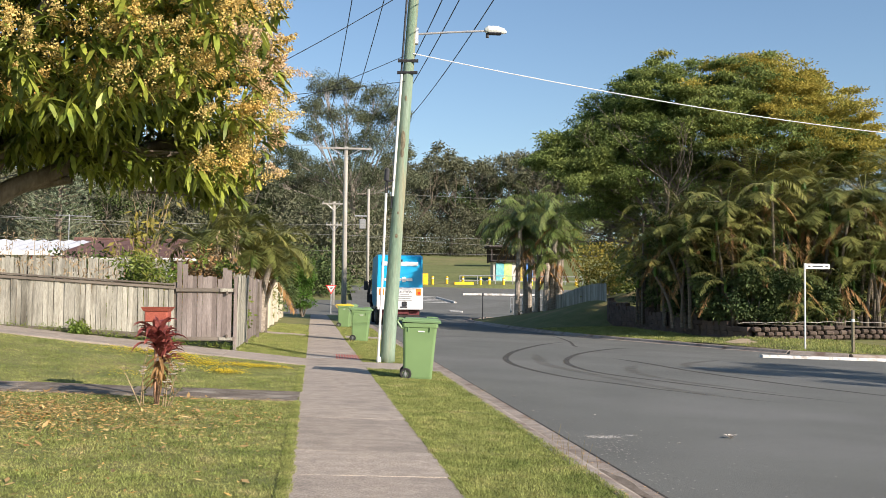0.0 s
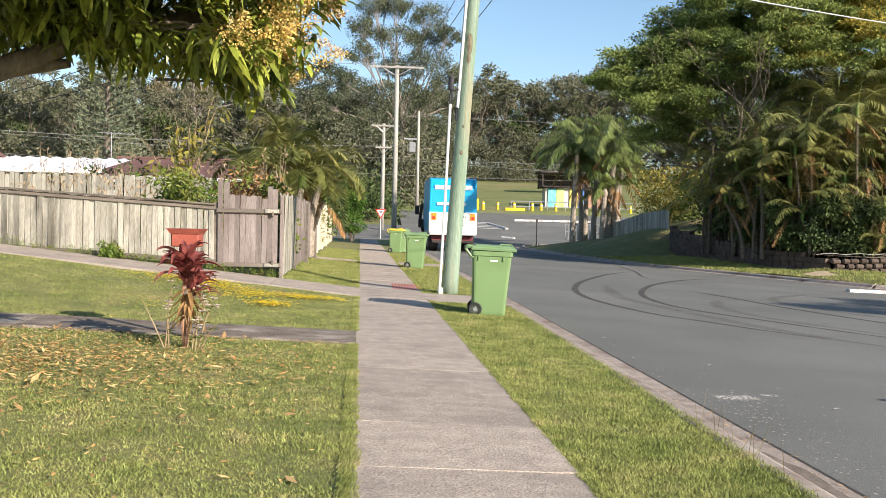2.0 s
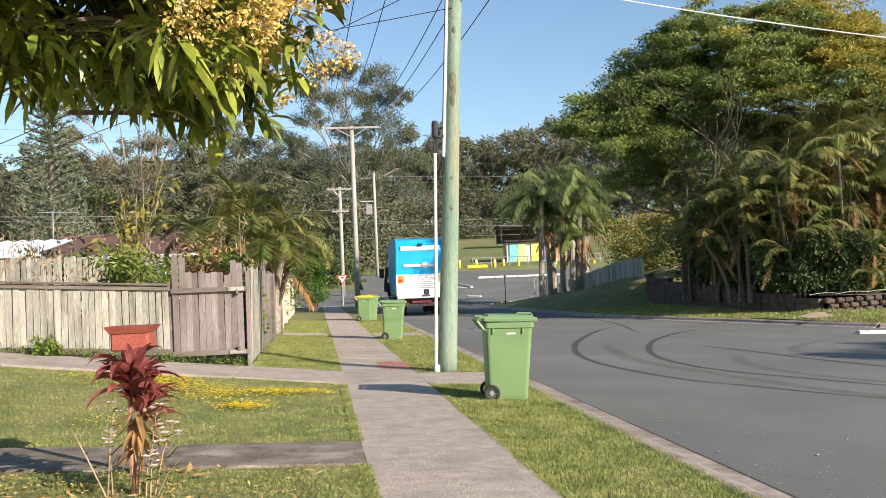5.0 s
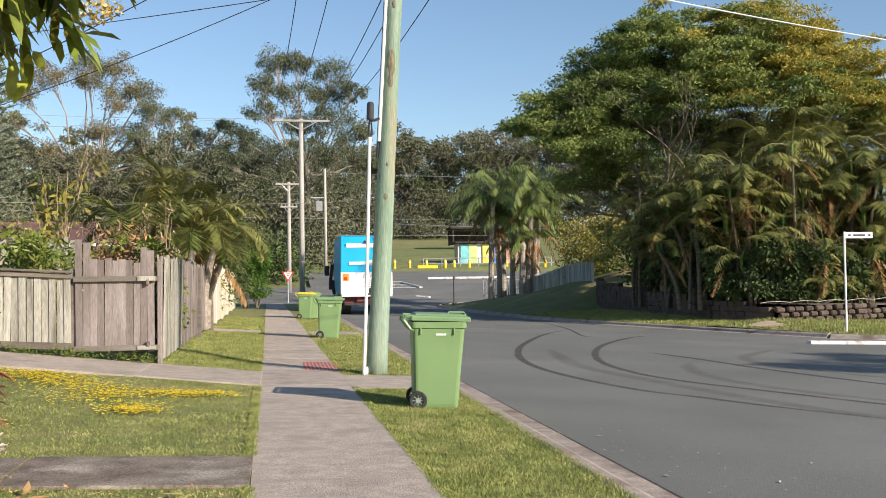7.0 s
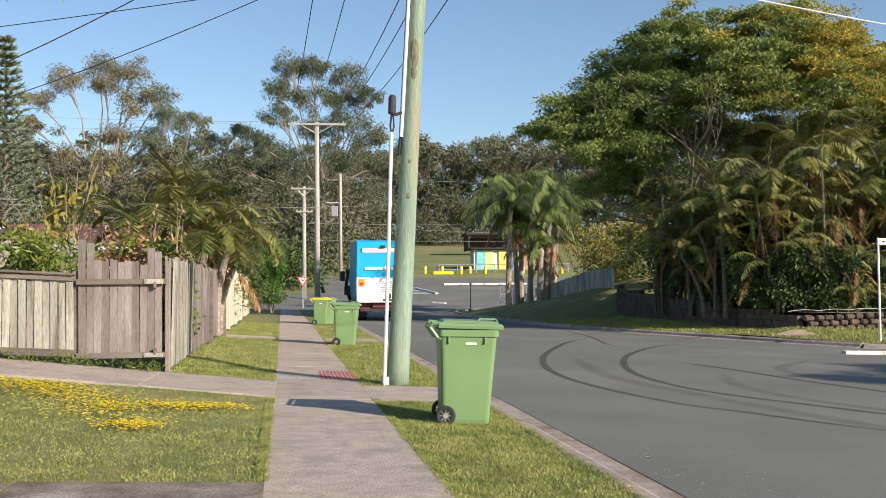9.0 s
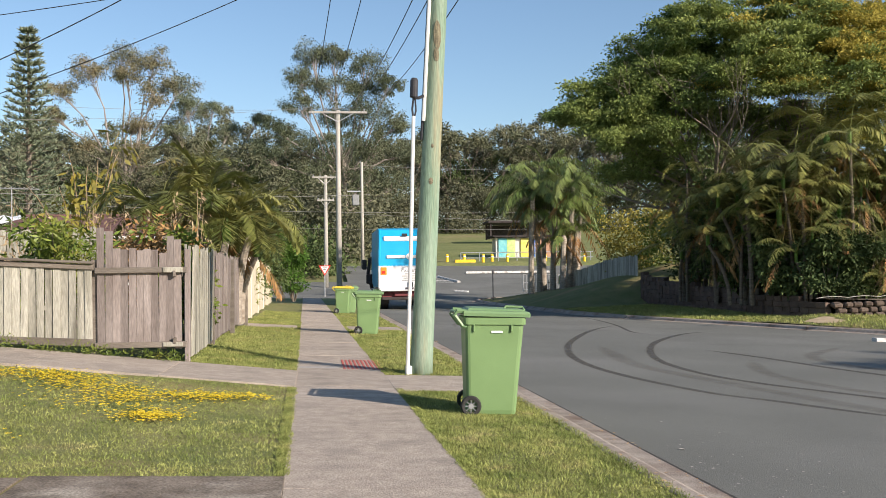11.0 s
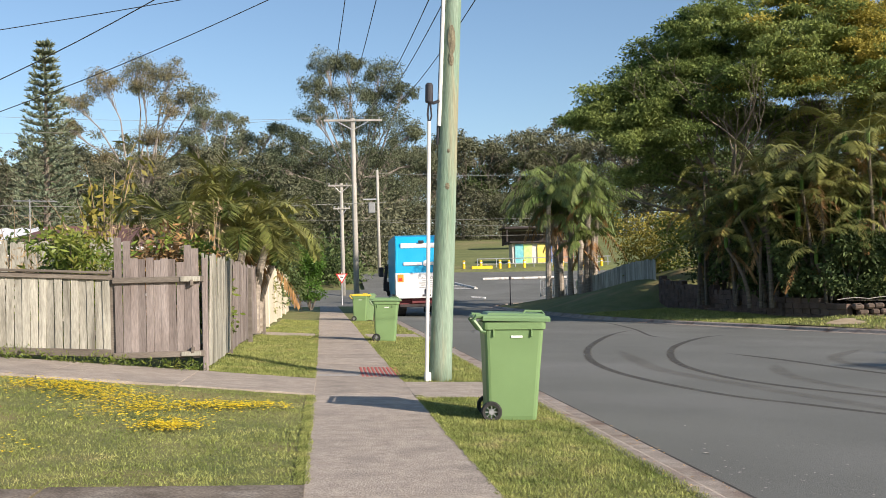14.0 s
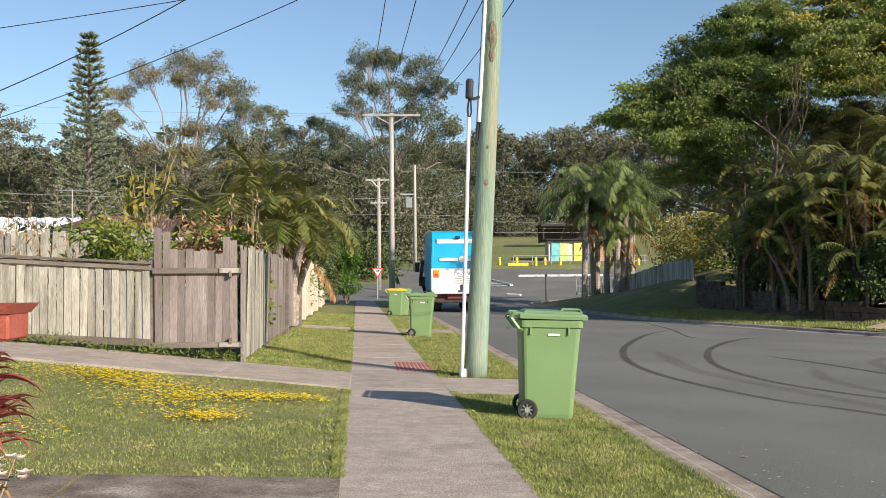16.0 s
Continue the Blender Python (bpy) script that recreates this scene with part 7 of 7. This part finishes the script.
# weeds along the fence foot and grass in the gutter
wx = rng.uniform(-9, -1.5, 240)
cc = [(a, FY - 0.1 + rng.normal() * 0.12, land(a, FY) + 0.03 + abs(rng.normal()) * 0.035) for a in wx]
single("fence_weeds", np_mesh("fence_weeds", *clump_leaves(cc, [0.08] * len(cc), 16, 0.05, 0.014, 0.9, -0.3, 0.2), shrub_leaf), "low green weeds along the fence foot", "weeds", kind="stuff")
shrub("weed_clump", "green weed clump at the fence foot", (-4.55, 21.15, land(-4.5, 21.1)), 14, 0.2, 0.24, 34, 0.08, shrub_leaf, "weed", "fence weeds", 3)
gs = Acc()
for k in range(14):
    bx, by = 2.42 + rs.gauss(0, 0.04), 8.4 + rs.gauss(0, 0.35)
    tx, ty, hh = bx + rs.gauss(0, 0.035), by + rs.gauss(0, 0.05), rs.uniform(0.1, 0.26)
    gs.tube([(bx, by, -0.1), ((bx + tx) / 2, (by + ty) / 2, hh * 0.6 - 0.1), (tx, ty, hh - 0.1)], [0.0022, 0.0016, 0.001], 3, False)
single("kerb_grass", gs.mesh("kerb_grass", straw), "dry grass stalks growing at the kerb", "grass", kind="stuff")

# bits of leaf and grit in the gutter
gn = 420
gy = 7 + 30 * rng.random(gn) ** 1.4
gx = np.where(rng.random(gn) < 0.6, rng.normal(2.87, 0.04, gn), rng.normal(2.45, 0.03, gn))
gz = np.array([road_z(2.9, b) + (0.02 if a > 2.7 else 0.142) for a, b in zip(gx, gy)])
ga = rng.uniform(0, 6.28, gn)
single("gutter_litter", np_mesh("gutter_litter", *leaf_arrays(np.stack([gx, gy, gz], 1), np.stack([np.cos(ga), np.sin(ga), rng.normal(size=gn) * 0.15], 1), rng.uniform(0.015, 0.06, gn), rng.uniform(0.008, 0.02, gn), np.tile([0, 0, 1.0], (gn, 1))), litter), "bits of dry leaf lying along the gutter", "leaf litter", kind="stuff")

# fallen mango leaves


def fallen(n_near, n_wide, lo, hi, slim, lift, material, label, y_mid=10.5, sy=1.35):
    x = np.concatenate([rng.normal(-2.7, 1.2, n_near), rng.uniform(-6, -0.05, n_wide)])
    y = np.concatenate([rng.normal(y_mid, sy, n_near), rng.uniform(5, 12.7, n_wide)])
    ok = (x < -0.1) & (y > 4) & ((y < 12.72) | (rng.random(len(x)) < 0.12)) & (y < 18)
    x, y = x[ok], y[ok]
    n = len(x)
    pos = np.stack([x, y, land_v(x, y) + lift * rng.uniform(0.7, 1.2, n)], 1)
    a = rng.uniform(0, 6.28, n)
    way = np.stack([np.cos(a), np.sin(a), rng.normal(size=n) * 0.2], 1)
    L = lo + (hi - lo) * rng.random(n) ** 1.5
    v, f = leaf_arrays(pos, way, L, L * slim * rng.uniform(0.7, 1.3, n), np.tile([0, 0, 1.0], (n, 1)) + rng.normal(size=(n, 3)) * 0.25)
    single("leaf_litter", np_mesh("leaf_litter", v, f, material), label, "fallen leaves", kind="stuff")


fallen(300, 130, 0.06, 0.16, 0.27, 0.03, litter, "scattered dry tan mango leaves on the lawn")
fallen(5600, 1300, 0.02, 0.065, 0.32, 0.03, litter_fine, "brown crumbled leaf litter under the mango tree", 10.7, 0.95)
fallen(2600, 500, 0.03, 0.09, 0.2, 0.034, straw, "dry straw-coloured leaf shreds under the mango tree", 10.5, 1.1)
# yellow flowers
pos = []
for cx, cy, sx, sy, n in ((-2.6, 18.5, 0.28, 0.22, 260), (-2.1, 18.0, 0.3, 0.25, 200), (-1.5, 17.5, 0.3, 0.25, 190), (-1.2, 16.3, 0.16, 0.14, 170), (-0.85, 17.7, 0.2, 0.16, 170), (-0.5, 17.9, 0.14, 0.12, 60), (-1.7, 17.0, 0.3, 0.25, 90), (-3.2, 18.4, 0.3, 0.3, 70), (-2.4, 15.3, 0.2, 0.2, 25)):
    pos.append(np.stack([rng.normal(cx, sx * 1.05, 2 * n), rng.normal(cy, sy, 2 * n)], 1))
pos = np.concatenate(pos)
pos = pos[(pos[:, 0] < -0.1) & (pos[:, 1] < 19.2) & (pos[:, 1] > 13.9)]
n = len(pos)
p3 = np.concatenate([pos, (land_v(pos[:, 0], pos[:, 1]) + rng.uniform(0.03, 0.06, n))[:, None]], 1)
out = []
for k in range(5):
    a = 2 * math.pi * k / 5 + rng.uniform(0, 6.28, n)
    out.append(leaf_arrays(p3, np.stack([np.cos(a), np.sin(a), np.full(n, 0.35)], 1), 0.022, 0.018, np.tile([0, 0, 1.0], (n, 1))))
single("yellow_flowers", np_mesh("yellow_flowers", *join_arrays(out), yellow_petal), "patch of small yellow flowers in the lawn", "flowers", kind="stuff")
crumple = Acc()
for k in range(5):
    strap_leaf(crumple, (4.95, 11.2, road_z(4.95, 11.2) + 0.01), (math.cos(k * 1.3), math.sin(k * 1.3), 0.7), 0.09, 0.06, 1.6, 3)
single("crumpled_wrapper", crumple.mesh("crumpled_wrapper", white_petal), "pale crumpled wrapper lying on the asphalt", "litter")
# small stones and litter on the road
for k, (x, y) in enumerate(((4.1, 10.6), (3.9, 13.2), (3.15, 13.5), (3.3, 15.6), (4.6, 14.0))):
    c = Acc()
    strap_leaf(c, (x, y, road_z(x, y) + 0.01), (math.cos(k), math.sin(k), 0.15), 0.06, 0.035, 0.8, 3)
    single("road_leaf", c.mesh("road_leaf", pale_spill), "pale curled dry leaf lying on the asphalt", "leaf", "leaves on the road")
